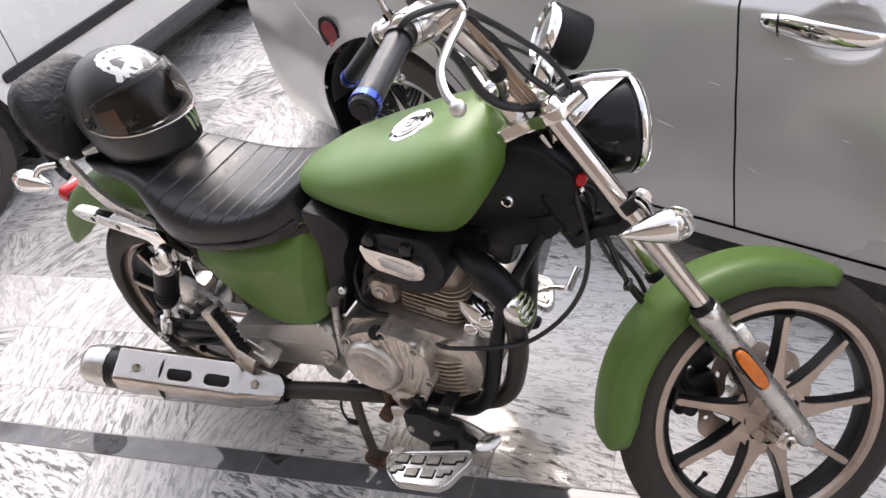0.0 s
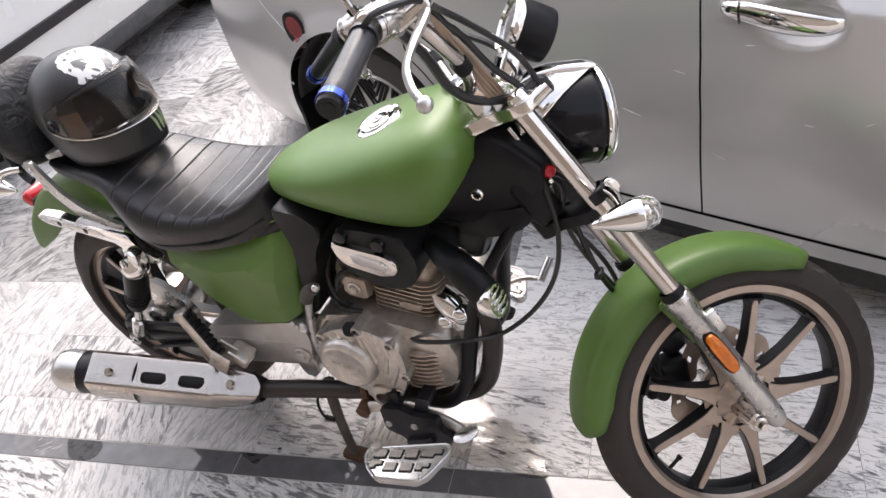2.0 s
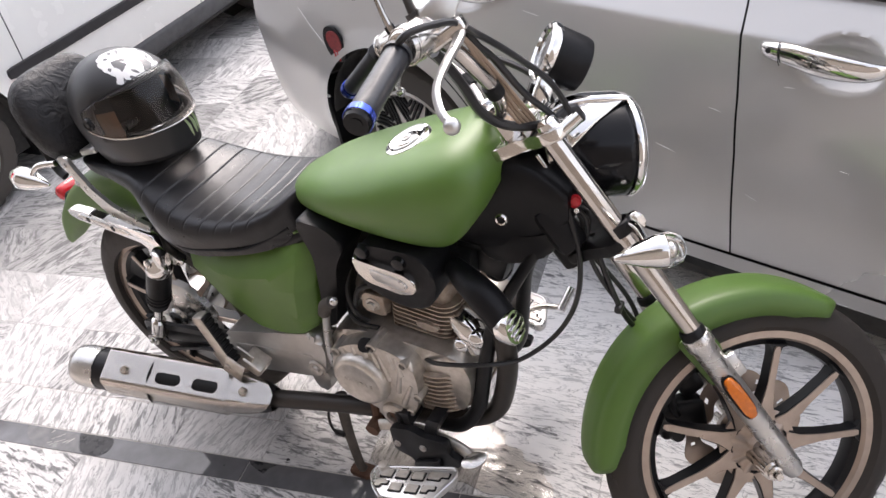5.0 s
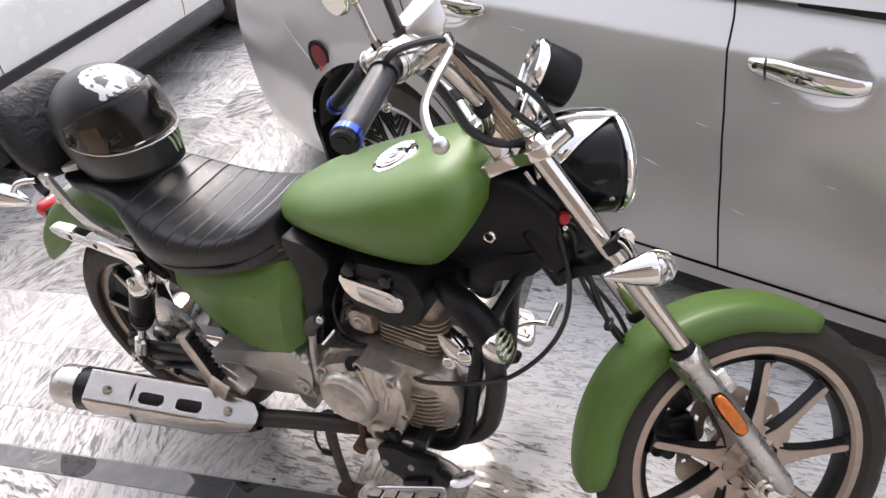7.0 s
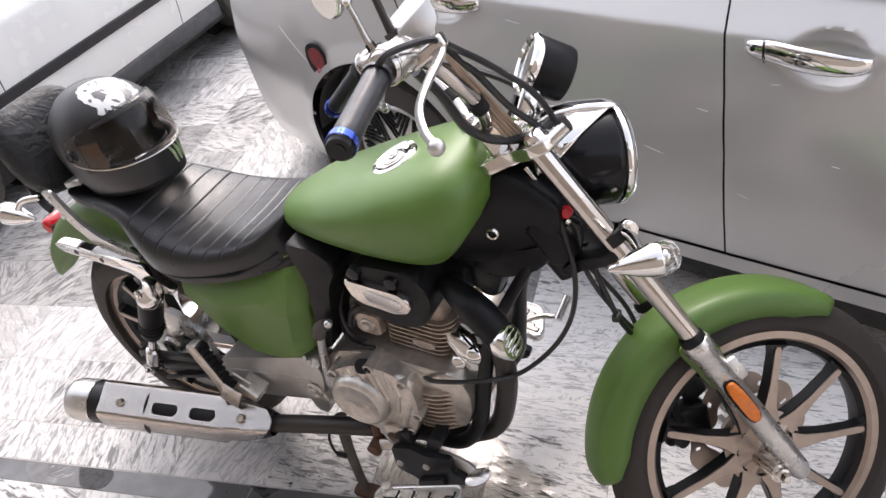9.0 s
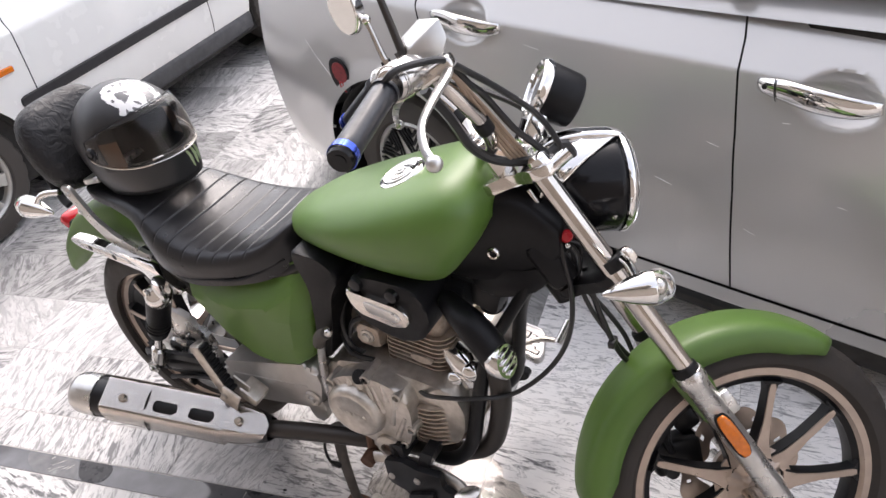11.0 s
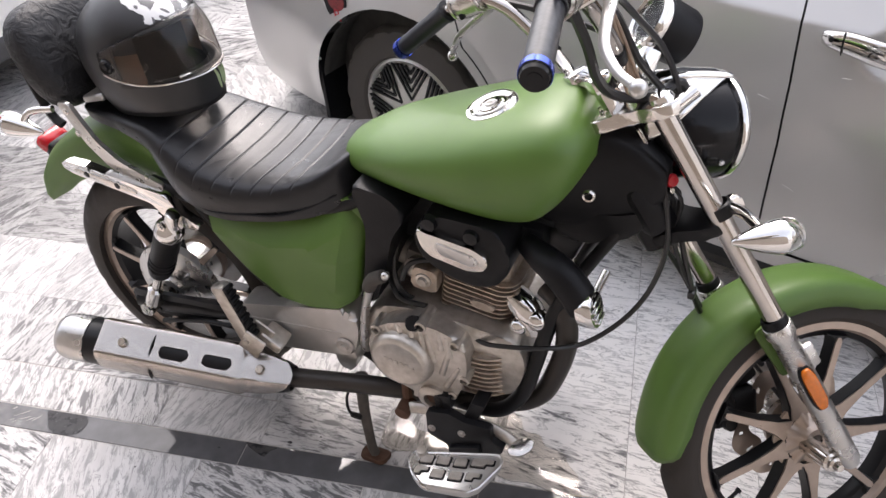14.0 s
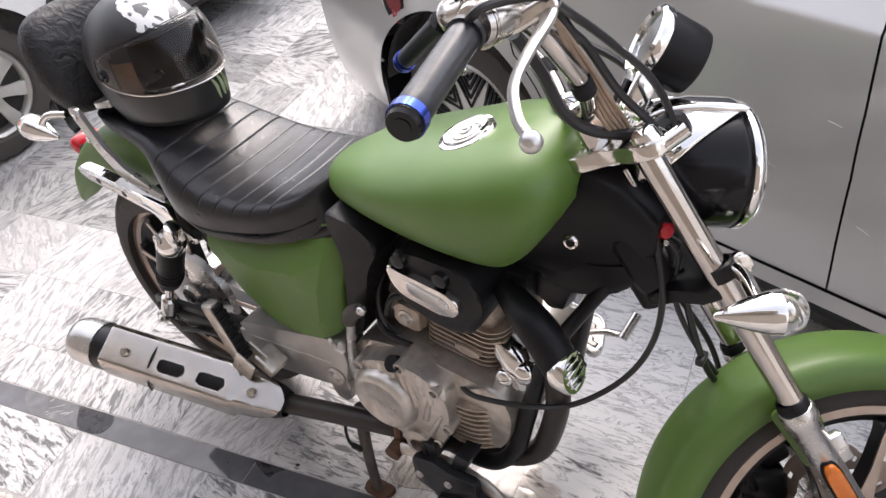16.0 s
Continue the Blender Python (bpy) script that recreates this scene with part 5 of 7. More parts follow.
    for pts in ([(-0.20, Y0 - 0.06, 0.66), (-0.205, Y0 - 0.10, 0.60), (-0.19, Y0 - 0.11, 0.54), (-0.16, Y0 - 0.09, 0.50)], [(-0.10, Y0 - 0.09, 0.63), (-0.16, Y0 - 0.11, 0.62), (-0.185, Y0 - 0.11, 0.57)], [(-0.225, Y0 - 0.09, 0.56), (-0.19, Y0 - 0.12, 0.53), (-0.13, Y0 - 0.12, 0.525)]):
        hz = bmesh.new()
        tube(hz, pts, 0.0055, 8, 6)
        part("breather_hose", hz, CABLE, eo)
    # added filler that hides the bright floor behind the gap
    xb = bmesh.new()
    prism(xb, rounded([(-0.235, 0.770), (0.06, 0.770), (0.05, 0.665), (-0.03, 0.640), (-0.215, 0.635)], 0.02), -0.075, 0.050, side_plane(Y0), 0.012, 2)
    part("gap_block", xb, BLACK_PLASTIC, eo, "black filler block behind the cover")
    # air box cover under the tank
    ab = bmesh.new()
    prism(ab, rounded([(-0.132, 0.742), (-0.085, 0.770), (0.02, 0.765), (0.050, 0.725), (0.048, 0.665), (0.005, 0.622), (-0.060, 0.632), (-0.110, 0.656), (-0.132, 0.690)], 0.025), 0.0, 0.137, side_plane(Y0), 0.006, 2)
    ao = part("air_cover", ab, BLACK_PLASTIC, eo, "black air cover under the tank")
    bd = bmesh.new()
    prism(bd, rounded([(-0.124, 0.742), (-0.104, 0.736), (-0.010, 0.722), (0.012, 0.706), (0.013, 0.686), (-0.012, 0.668), (-0.098, 0.686), (-0.116, 0.704)], 0.014), 0.132, 0.150, side_plane(Y0), 0.005, 3)
    part("chrome_badge", bd, CHROME_WORN, ao, "chrome air cover badge")
    bi = bmesh.new()
    prism(bi, rounded([(-0.086, 0.722), (-0.016, 0.708), (-0.002, 0.696), (-0.014, 0.684), (-0.080, 0.697)], 0.008), 0.146, 0.1528, side_plane(Y0), 0.002, 2)
    part("badge_plate", bi, ALLOY_BRIGHT, ao)
    for x, z in ((-0.100, 0.752), (-0.020, 0.742)):
        kn = bmesh.new()
        lathe(kn, [(0, 0.012), (0.010, 0.010), (0.013, 0)], side_plane(Y0 - 0.133) @ Matrix.Translation((x, z, 0)) @ Matrix.Scale(1.3, 4), 14)
        part("cover_knob", kn, BLACK_GLOSS, ao)
    cb = bmesh.new()
    block(cb, (0.07, 0.09, 0.08), pose(-0.165, Y0 - 0.03, 0.575, 0, 12, 0), 0.014, 2)
    tube(cb, [(-0.22, Y0 - 0.03, 0.58), (-0.11, Y0 - 0.03, 0.56)], 0.030, 16, 2)
    tube(cb, [(-0.165, Y0 - 0.070, 0.59), (-0.165, Y0 - 0.100, 0.600)], 0.018, 12, 1, False)
    part("carburettor", cb, ALLOY, eo)
    rg = bmesh.new()
    block(rg, (0.05, 0.012, 0.03), pose(-0.150, Y0 - 0.075, 0.545), 0.004, 1)
    lathe(rg, [(0, 0.01), (0.012, 0.008), (0.013, 0)], side_plane(Y0 - 0.081) @ Matrix.Translation((-0.150, 0.545, 0)), 12)
    part("side_bracket", rg, ALLOY, eo)
    sn = bmesh.new()
    tube(sn, [(0.062, Y0 - 0.085, 0.712), (0.096, Y0 - 0.105, 0.706), (0.136, Y0 - 0.126, 0.698), (0.168, Y0 - 0.137, 0.674), (0.189, Y0 - 0.143, 0.644)], [0.020, 0.026, 0.030, 0.031, 0.029], 20, 6)
    so = part("air_duct", sn, BLACK_PLASTIC, eo, "black curved air duct")
    ch = bmesh.new()
    dm = frame_of((0.208, Y0 - 0.148, 0.652), (0, 1, 0), (-0.30, 0, 0.954), (0.954, 0, 0.30))
    lathe(ch, [(0, 0.006), (0.026, 0.004), (0.031, 0.004), (0.0335, 0.0), (0.0325, -0.012), (0.028, -0.026)], dm, 28)
    de = part("duct_end", ch, CHROME, so, "chrome slatted duct end")
    for k in range(4):
        sl = bmesh.new()
        block(sl, (0.046 - 0.010 * abs(k - 1.5), 0.005, 0.004), dm @ Matrix.Translation((0, -0.0195 + 0.013 * k, 0.007)), 0.001, 1)
        part("duct_slat", sl, CHROME, so)
    kl = bmesh.new()
    tube(kl, [(-0.280, Y0 - 0.127, 0.363), (-0.276, Y0 - 0.140, 0.408), (-0.258, Y0 - 0.144, 0.498), (-0.240, Y0 - 0.148, 0.558), (-0.230, Y0 - 0.152, 0.578)], [0.013, 0.010, 0.009, 0.009, 0.009], 10, 5)
    ko = part("kick_lever", kl, ALLOY_BRIGHT, eo, "folded kick start lever")
    kr = bmesh.new()
    tube(kr, [(-0.236, Y0 - 0.154, 0.570), (-0.223, Y0 - 0.157, 0.596), (-0.196, Y0 - 0.162, 0.618)], [0.014, 0.0145, 0.013], 12, 4)
    part("kick_rubber", kr, TYRE_DUSTY, ko, "grey kick lever rubber")
    kb = bmesh.new()
    ball(kb, 0.0095, Matrix.Translation((-0.190, Y0 - 0.163, 0.622)), 12, 8)
    part("kick_tip", kb, ALLOY_BRIGHT, ko)


engine()


# frame parts round the engine
def frame_parts():
    sp = bmesh.new()
    prism(sp, rounded([(-0.262, 0.795), (-0.185, 0.782), (-0.150, 0.745), (-0.185, 0.690), (-0.208, 0.60), (-0.240, 0.505), (-0.275, 0.500), (-0.252, 0.60), (-0.238, 0.70)], 0.02), -0.11, 0.132, side_plane(Y0), 0.012, 3)
    part("centre_panel", sp, BLACK_PLASTIC, bike, "black panel between seat and engine")
    hp = bmesh.new()
    loops = []
    for x, top, low, w in spline([(0.06, 0.84, 0.735, 0.060), (0.13, 0.910, 0.715, 0.052), (0.18, 0.925, 0.720, 0.046), (0.225, 0.915, 0.750, 0.044), (0.262, 0.890, 0.785, 0.040), (0.282, 0.87, 0.81, 0.032)], 6):
        ring = []
        for k in range(24):
            a = 2 * math.pi * k / 24
            ring.append((x, Y0 - w * math.copysign(abs(math.cos(a)) ** 0.6, math.cos(a)), (top + low) / 2 + (top - low) / 2 * math.copysign(abs(math.sin(a)) ** 0.6, math.sin(a))))
        loops.append(ring)
    rings(hp, loops)
    ho = part("head_panel", hp, BLACK_PLASTIC, bike, "black panel round the steering head", 60)
    sc = bmesh.new()
    lathe(sc, [(0, -0.008), (0.0065, -0.008), (0.0068, 0.005), (0.010, 0.006), (0.012, 0.004), (0.0135, 0.0), (0.0135, -0.01)], side_plane(Y0 - 0.048) @ Matrix.Translation((0.160, 0.812, 0)), 20)
    part("panel_screw", sc, CHROME_WORN, ho)
    low = bmesh.new()
    prism(low, rounded([(0.10, 0.78), (0.20, 0.775), (0.27, 0.80), (0.25, 0.745), (0.19, 0.715), (0.13, 0.70), (0.09, 0.735)], 0.02), -0.03, 0.045, side_plane(Y0), 0.008, 2)
    part("coil_cover", low, BLACK_METAL, bike)
    sp = bmesh.new()
    block(sp, (0.36, 0.09, 0.10), pose(-0.06, Y0, 0.765), 0.02, 2)
    part("frame_spine", sp, BLACK_METAL, bike)
    for s in (-1, 1):
        dt = bmesh.new()
        tube(dt, [(0.245, Y0 + s * 0.02, 0.79), (0.178, Y0 + s * 0.05, 0.68), (0.125, Y0 + s * 0.080, 0.575), (0.090, Y0 + s * 0.10, 0.43), (0.066, Y0 + s * 0.11, 0.335), (0.015, Y0 + s * 0.115, 0.268), (-0.07, Y0 + s * 0.11, 0.252), (-0.18, Y0 + s * 0.105, 0.262), (-0.30, Y0 + s * 0.10, 0.32)], [0.012, 0.012, 0.014, 0.0165, 0.0165, 0.0165, 0.0165, 0.0165, 0.0165], 14, 8)
        part("down_tube", dt, BLACK_METAL, bike, "black frame down tube")
    jk = bmesh.new()
    prism(jk, rounded([(0.243, 0.745), (0.268, 0.748), (0.272, 0.712), (0.262, 0.698), (0.248, 0.698), (0.240, 0.712)], 0.008), -0.03, 0.0, side_plane(Y0 + 0.01), 0.003, 2)
    part("steering_lock", jk, BLACK_METAL, bike)
    lk = bmesh.new()
    lathe(lk, [(0, 0.002), (0.004, 0.002), (0.005, 0.004), (0.011, 0.004), (0.013, 0)], side_plane(Y0 + 0.009) @ Matrix.Translation((0.256, 0.713, 0)), 18)
    part("lock_barrel", lk, CHROME_WORN, bike)
    rb = bmesh.new()
    lathe(rb, [(0, 0.007), (0.009, 0.006), (0.012, 0)], FM @ side_plane(-0.066) @ Matrix.Translation((-0.011, 0.647, 0)), 18)
    tube(rb, [fl(-0.011, -0.064, 0.647), fl(-0.011, -0.02, 0.647)], 0.010, 10, 2)
    part("red_cap", rb, RED_CAP, bike, "red plastic cap")
    rd = bmesh.new()
    tube(rd, [fl(-0.015, -0.055, 0.750), fl(-0.017, -0.055, 0.699)], 0.0045, 10, 1, False)
    part("lock_rod", rd, CHROME_WORN, bike)
    for x, z in ((-0.019, 0.632), (-0.021, 0.660)):
        sb = bmesh.new()
        bolt(sb, FM @ side_plane(-0.064) @ Matrix.Translation((x, z, 0)), 0.005, 0.006)
        part("stud", sb, CHROME_WORN, bike)
    # dark clutter behind the fork: wiring and horn
    wr = bmesh.new()
    block(wr, (0.06, 0.12, 0.10), FM @ Matrix.Translation((-0.055, 0.0, 0.620)), 0.015, 2)
    part("wiring_box", wr, BLACK_PLASTIC, bike)
    hn = bmesh.new()
    lathe(hn, [(0, 0.020), (0.010, 0.020), (0.012, 0.012), (0.032, 0.010), (0.038, 0.004), (0.038, -0.010), (0.020, -0.022), (0, -0.024)], frame_of((0.104, Y0 + 0.010, 0.645), (0.6, 0.5, 0), (0, 0, 1), (0.64, -0.77, 0)), 28)
    part("horn", hn, BLACK_METAL, bike, "round black horn")
    for k in range(5):
        r = random.Random(k)
        wire = bmesh.new()
        pts = [fl(-0.05 + r.uniform(-0.02, 0.02), -0.02 + r.uniform(-0.02, 0.03), 0.735), fl(-0.03 + r.uniform(-0.02, 0.03), -0.045 + r.uniform(-0.01, 0.02), 0.68), fl(-0.02 + r.uniform(-0.03, 0.03), -0.05 + r.uniform(-0.02, 0.02), 0.61), fl(-0.05, -0.03, 0.55)]
        tube(wire, pts, 0.0034, 7, 5)
        part("wire", wire, CABLE, bike)
    # centre stand leg, resting on the floor
    for s in (-1, 1):
        st = bmesh.new()
        yy = Y0 + s * 0.150
        tube(st, [(-0.318, Y0 + s * 0.115, 0.245), (-0.312, Y0 + s * 0.135, 0.16), (-0.298, yy, 0.045), (-0.292, yy, 0.012)], [0.016, 0.013, 0.0115, 0.0115], 10, 4)
        so = part("stand_leg", st, DUSTY, bike, "dusty worn stand leg on the floor")
        ft = bmesh.new()
        prism(ft, rounded([(-0.325, yy - 0.020), (-0.262, yy - 0.020), (-0.255, yy + 0.018), (-0.325, yy + 0.018)], 0.010), 0.0, 0.014, Matrix(), 0.003, 1)
        part("stand_foot", ft, RUST, so, "rusty stand foot")
        if s < 0:
            sg = bmesh.new()
            tube(sg, [(-0.325, Y0 - 0.150, 0.24), (-0.340, Y0 - 0.155, 0.20), (-0.338, Y0 - 0.157, 0.155), (-0.316, Y0 - 0.155, 0.138)], 0.0035, 6, 4)
            block(sg, (0.030, 0.012, 0.014), pose(-0.325, Y0 - 0.152, 0.140), 0.003, 1)
            part("stand_spring", sg, BLACK_METAL, so)
    # footboards, brackets and pedals
    for s in (-1, 1):
        bk = bmesh.new()
        mm = side_plane(Y0 - 0.178) if s < 0 else frame_of((0, Y0 + 0.178, 0), (1, 0, 0), (0, 0, 1), (0, 1, 0))
        prism(bk, rounded([(-0.113, 0.302), (-0.062, 0.316), (-0.029, 0.304), (0.029, 0.306), (0.030, 0.268), (0.058, 0.259), (0.052, 0.237), (0.027, 0.225), (0.001, 0.207), (-0.067, 0.188), (-0.068, 0.214), (-0.114, 0.231)], 0.005), 0.004, 0.022, mm, 0.003, 2)
        prism(bk, rounded([(-0.095, 0.300), (-0.062, 0.308), (-0.064, 0.350), (-0.100, 0.345)], 0.004), -0.05, 0.008, mm, 0.003, 1)
        prism(bk, rounded([(-0.036, 0.298), (-0.006, 0.300), (0.014, 0.352), (-0.016, 0.352)], 0.004), -0.05, 0.008, mm, 0.003, 1)
        prism(bk, rounded([(-0.062, 0.218), (0.006, 0.249), (0.009, 0.222), (-0.060, 0.190)], 0.004), 0.018, 0.032, mm, 0.004, 2)
        bo = part("footboard_bracket", bk, BLACK_METAL, bike, "black footboard bracket")
        for x, z in ((-0.102, 0.255), (-0.034, 0.267)):
            bs = bmesh.new()
            bolt(bs, mm @ Matrix.Translation((x, z, 0.022)), 0.009, 0.006)
            part("bracket_bolt", bs, ALLOY, bo)
        out = [(-0.105, -0.245), (-0.092, -0.232), (-0.076, -0.236), (-0.064, -0.231), (0.056, -0.190), (0.066, -0.196), (0.068, -0.214), (0.046, -0.276), (0.028, -0.294), (-0.060, -0.309), (-0.088, -0.290), (-0.107, -0.264)]
        side = (lambda q: q) if s < 0 else (lambda q: [(x, 2 * Y0 - y) for x, y in q][::-1])
        lift = Matrix.Translation((0, 0, 0.268))
        fb = bmesh.new()
        prism(fb, rounded(side(out), 0.006), -0.018, 0.0, lift, 0.003, 2)
        fo = part("footboard", fb, ALLOY_BRIGHT, bike, "cast alloy footboard with ribbed pads")
        c4, s4 = math.cos(radians(13)), math.sin(radians(13))

        def inlay(cx, cy, shape, grow):
            pts = []
            for dx, dy in shape:
                dx, dy = dx + math.copysign(grow, dx), dy + math.copysign(grow, dy)
                pts.append((cx + c4 * dx - s4 * dy + 0.15 * dy, cy + s4 * dx + c4 * dy))
            return rounded(side(pts), 0.003)
        whole_pad = [(-0.012, -0.0095), (0.012, -0.0095), (0.012, 0.0095), (-0.012, 0.0095)]
        step_pad = [(-0.020, -0.0095), (0.006, -0.0095), (0.006, -0.001), (0.022, -0.001), (0.022, 0.0095), (-0.020, 0.0095)]
        half_pad = [(-0.010, -0.0095), (0.002, -0.0095), (0.002, -0.001), (0.016, -0.001), (0.016, 0.0075), (-0.010, 0.0075)]
        for cx, cy, shape in ((-0.073, -0.251, whole_pad), (-0.040, -0.243, whole_pad), (-0.006, -0.235, whole_pad), (0.034, -0.221, step_pad), (-0.076, -0.279, half_pad), (-0.039, -0.276, whole_pad), (-0.004, -0.268, whole_pad), (0.026, -0.257, half_pad)):
            gp = bmesh.new()
            prism(gp, inlay(cx, cy, shape, 0.0028), -0.001, 0.0006, lift, 0, 1)
            part("pad_recess", gp, BLACK_METAL, fo)
            ip = bmesh.new()
            prism(ip, inlay(cx - 0.001, cy + 0.001, shape, 0.0), 0.0, 0.0032, lift, 0.001, 1)
            part("tread_pad", ip, ALLOY, fo)
        ri = bmesh.new()
        edge = rounded(side(out), 0.006)
        tube(ri, [(x, y, 0.268) for x, y in edge] + [(edge[0][0], edge[0][1], 0.268)], 0.0035, 8, 1, False)
        part("footboard_rim", ri, ALLOY_BRIGHT, fo)
        hg = bmesh.new()
        lathe(hg, [(0, 0.010), (0.010, 0.009), (0.012, 0.0), (0.012, -0.02)], Matrix.Translation((-0.090, -0.240 if s < 0 else 2 * Y0 + 0.240, 0.270)), 14)
        part("footboard_hinge", hg, ALLOY, fo)
    pd = bmesh.new()
    tube(pd, [(-0.175, Y0 - 0.172, 0.258), (-0.120, Y0 - 0.166, 0.268), (-0.03, Y0 - 0.166, 0.276), (0.050, Y0 - 0.176, 0.272), (0.090, Y0 - 0.196, 0.274)], 0.0125, 10, 5, flat=0.6)
    po = part("brake_pedal", pd, ALLOY, bike, "dull steel brake pedal arm")
    pp = bmesh.new()
    prism(pp, oval(0, 0, 0.030, 0.017, 20), -0.005, 0.006, Matrix.Translation((0.096, Y0 - 0.205, 0.288)) @ Matrix.Rotation(radians(52), 4, "Z") @ Matrix.Rotation(radians(18), 4, "X"), 0.004, 2)
    part("pedal_pad", pp, CHROME_WORN, po, "worn oval pedal pad")
    pr = bmesh.new()
    tube(pr, [(-0.178, Y0 - 0.130, 0.258), (-0.178, Y0 - 0.190, 0.253)], 0.017, 12, 1, False)
    tube(pr, [(-0.176, Y0 - 0.160, 0.275), (-0.190, Y0 - 0.135, 0.320), (-0.195, Y0 - 0.125, 0.345)], [0.011, 0.012, 0.018], 8, 2)
    part("pedal_pivot", pr, RUST, bike, "rusty pedal pivot")
    gl = bmesh.new()
    tube(gl, [(-0.05, Y0 + 0.15, 0.300), (0.06, Y0 + 0.22, 0.335), (0.11, Y0 + 0.235, 0.338), (0.128, Y0 + 0.230, 0.350)], 0.007, 10, 4)
    tube(gl, [(0.124, Y0 + 0.225, 0.340), (0.135, Y0 + 0.275, 0.372)], 0.010, 10, 2)
    part("gear_lever", gl, CHROME_WORN, bike, "chrome gear lever")


frame_parts()


# cables
def cables():
    def cable(name, pts, r, mat, label=""):
        b = bmesh.new()
        tube(b, pts, r, 8, 10)
        part(name, b, mat, bike, label)
    cable("clutch_cable", [(-0.070, Y0 - 0.060, 0.470), (-0.040, Y0 - 0.110, 0.470), (-0.002, Y0 - 0.140, 0.486), (0.048, Y0 - 0.150, 0.504), (0.118, Y0 - 0.135, 0.511), (0.179, Y0 - 0.095, 0.507), (0.242, Y0 - 0.055, 0.555), (0.282, Y0 - 0.035, 0.634), (0.297, Y0 - 0.035, 0.744), (0.275, Y0 - 0.02, 0.85)], 0.0050, CABLE, "looping black clutch cable")
    cable("speedometer_cable", [(0.290, Y0 - 0.0, 0.77), (0.312, Y0 - 0.0, 0.69), (0.345, Y0 + 0.02, 0.60), (0.385, Y0 + 0.06, 0.50), (0.47, 0.14, 0.38), (0.55, 0.14, 0.29)], 0.0045, CABLE)
    cable("brake_line", [(0.300, Y0 + 0.02, 0.76), (0.330, Y0 + 0.01, 0.66), (0.362, Y0 + 0.02, 0.56), (0.40, Y0 + 0.07, 0.47), (0.50, 0.15, 0.36)], 0.0055, CABLE)
    cl = bmesh.new()
    block(cl, (0.014, 0.026, 0.016), pose(0.348, Y0 + 0.012, 0.598), 0.004, 2)
    part("cable_clip", cl, CABLE, bike)
    # from the bars to the head
    for k in range(5):
        dx, dz = 0.0056 * (k - 2), 0.005 * (k % 2)
        cable("throttle_cable", [fl(-0.050, -0.215, 1.015), fl(-0.016, -0.196, 0.994 + dz), fl(-0.008 + dx * 0.6, -0.155, 0.930 + dz), fl(-0.002 + dx, -0.105, 0.855 + dz), fl(0.004 + dx, -0.076, 0.810), fl(0.012, -0.060, 0.782)], 0.0031, CABLE_BROWN, "brown throttle cable")
    cable("wire_sleeve", [fl(-0.106, -0.262, 1.040), fl(-0.097, -0.285, 1.048), fl(-0.078, -0.288, 1.049), fl(-0.044, -0.270, 1.036), fl(-0.017, -0.245, 1.019), fl(0.008, -0.180, 0.981), fl(0.034, -0.140, 0.931), fl(0.065, -0.100, 0.855), fl(0.071, -0.075, 0.790), fl(0.060, -0.060, 0.740)], 0.0054, CABLE, "black wiring sleeve")
    cable("wire_sleeve", [fl(-0.016, -0.195, 1.030), fl(-0.006, -0.190, 1.012), fl(0.000, -0.165, 0.967), fl(0.011, -0.140, 0.936), fl(0.023, -0.100, 0.857), fl(0.043, -0.075, 0.788), fl(0.040, -0.060, 0.740)], 0.0060, CABLE)
    cable("wire_sleeve", [fl(-0.060, 0.225, 1.020), fl(-0.020, 0.180, 0.990), fl(0.050, 0.100, 0.900), fl(0.080, 0.050, 0.820), fl(0.05, 0.02, 0.72)], 0.0060, CABLE)
    cable("wire_sleeve", [fl(-0.060, -0.190, 1.000), fl(-0.052, -0.150, 0.940), fl(-0.050, -0.110, 0.875), fl(-0.025, -0.080, 0.825), fl(0.03, -0.070, 0.785), fl(0.08, -0.065, 0.775), fl(0.07, -0.05, 0.70)], 0.0085, CABLE, "thick black wiring sleeve")


cables()


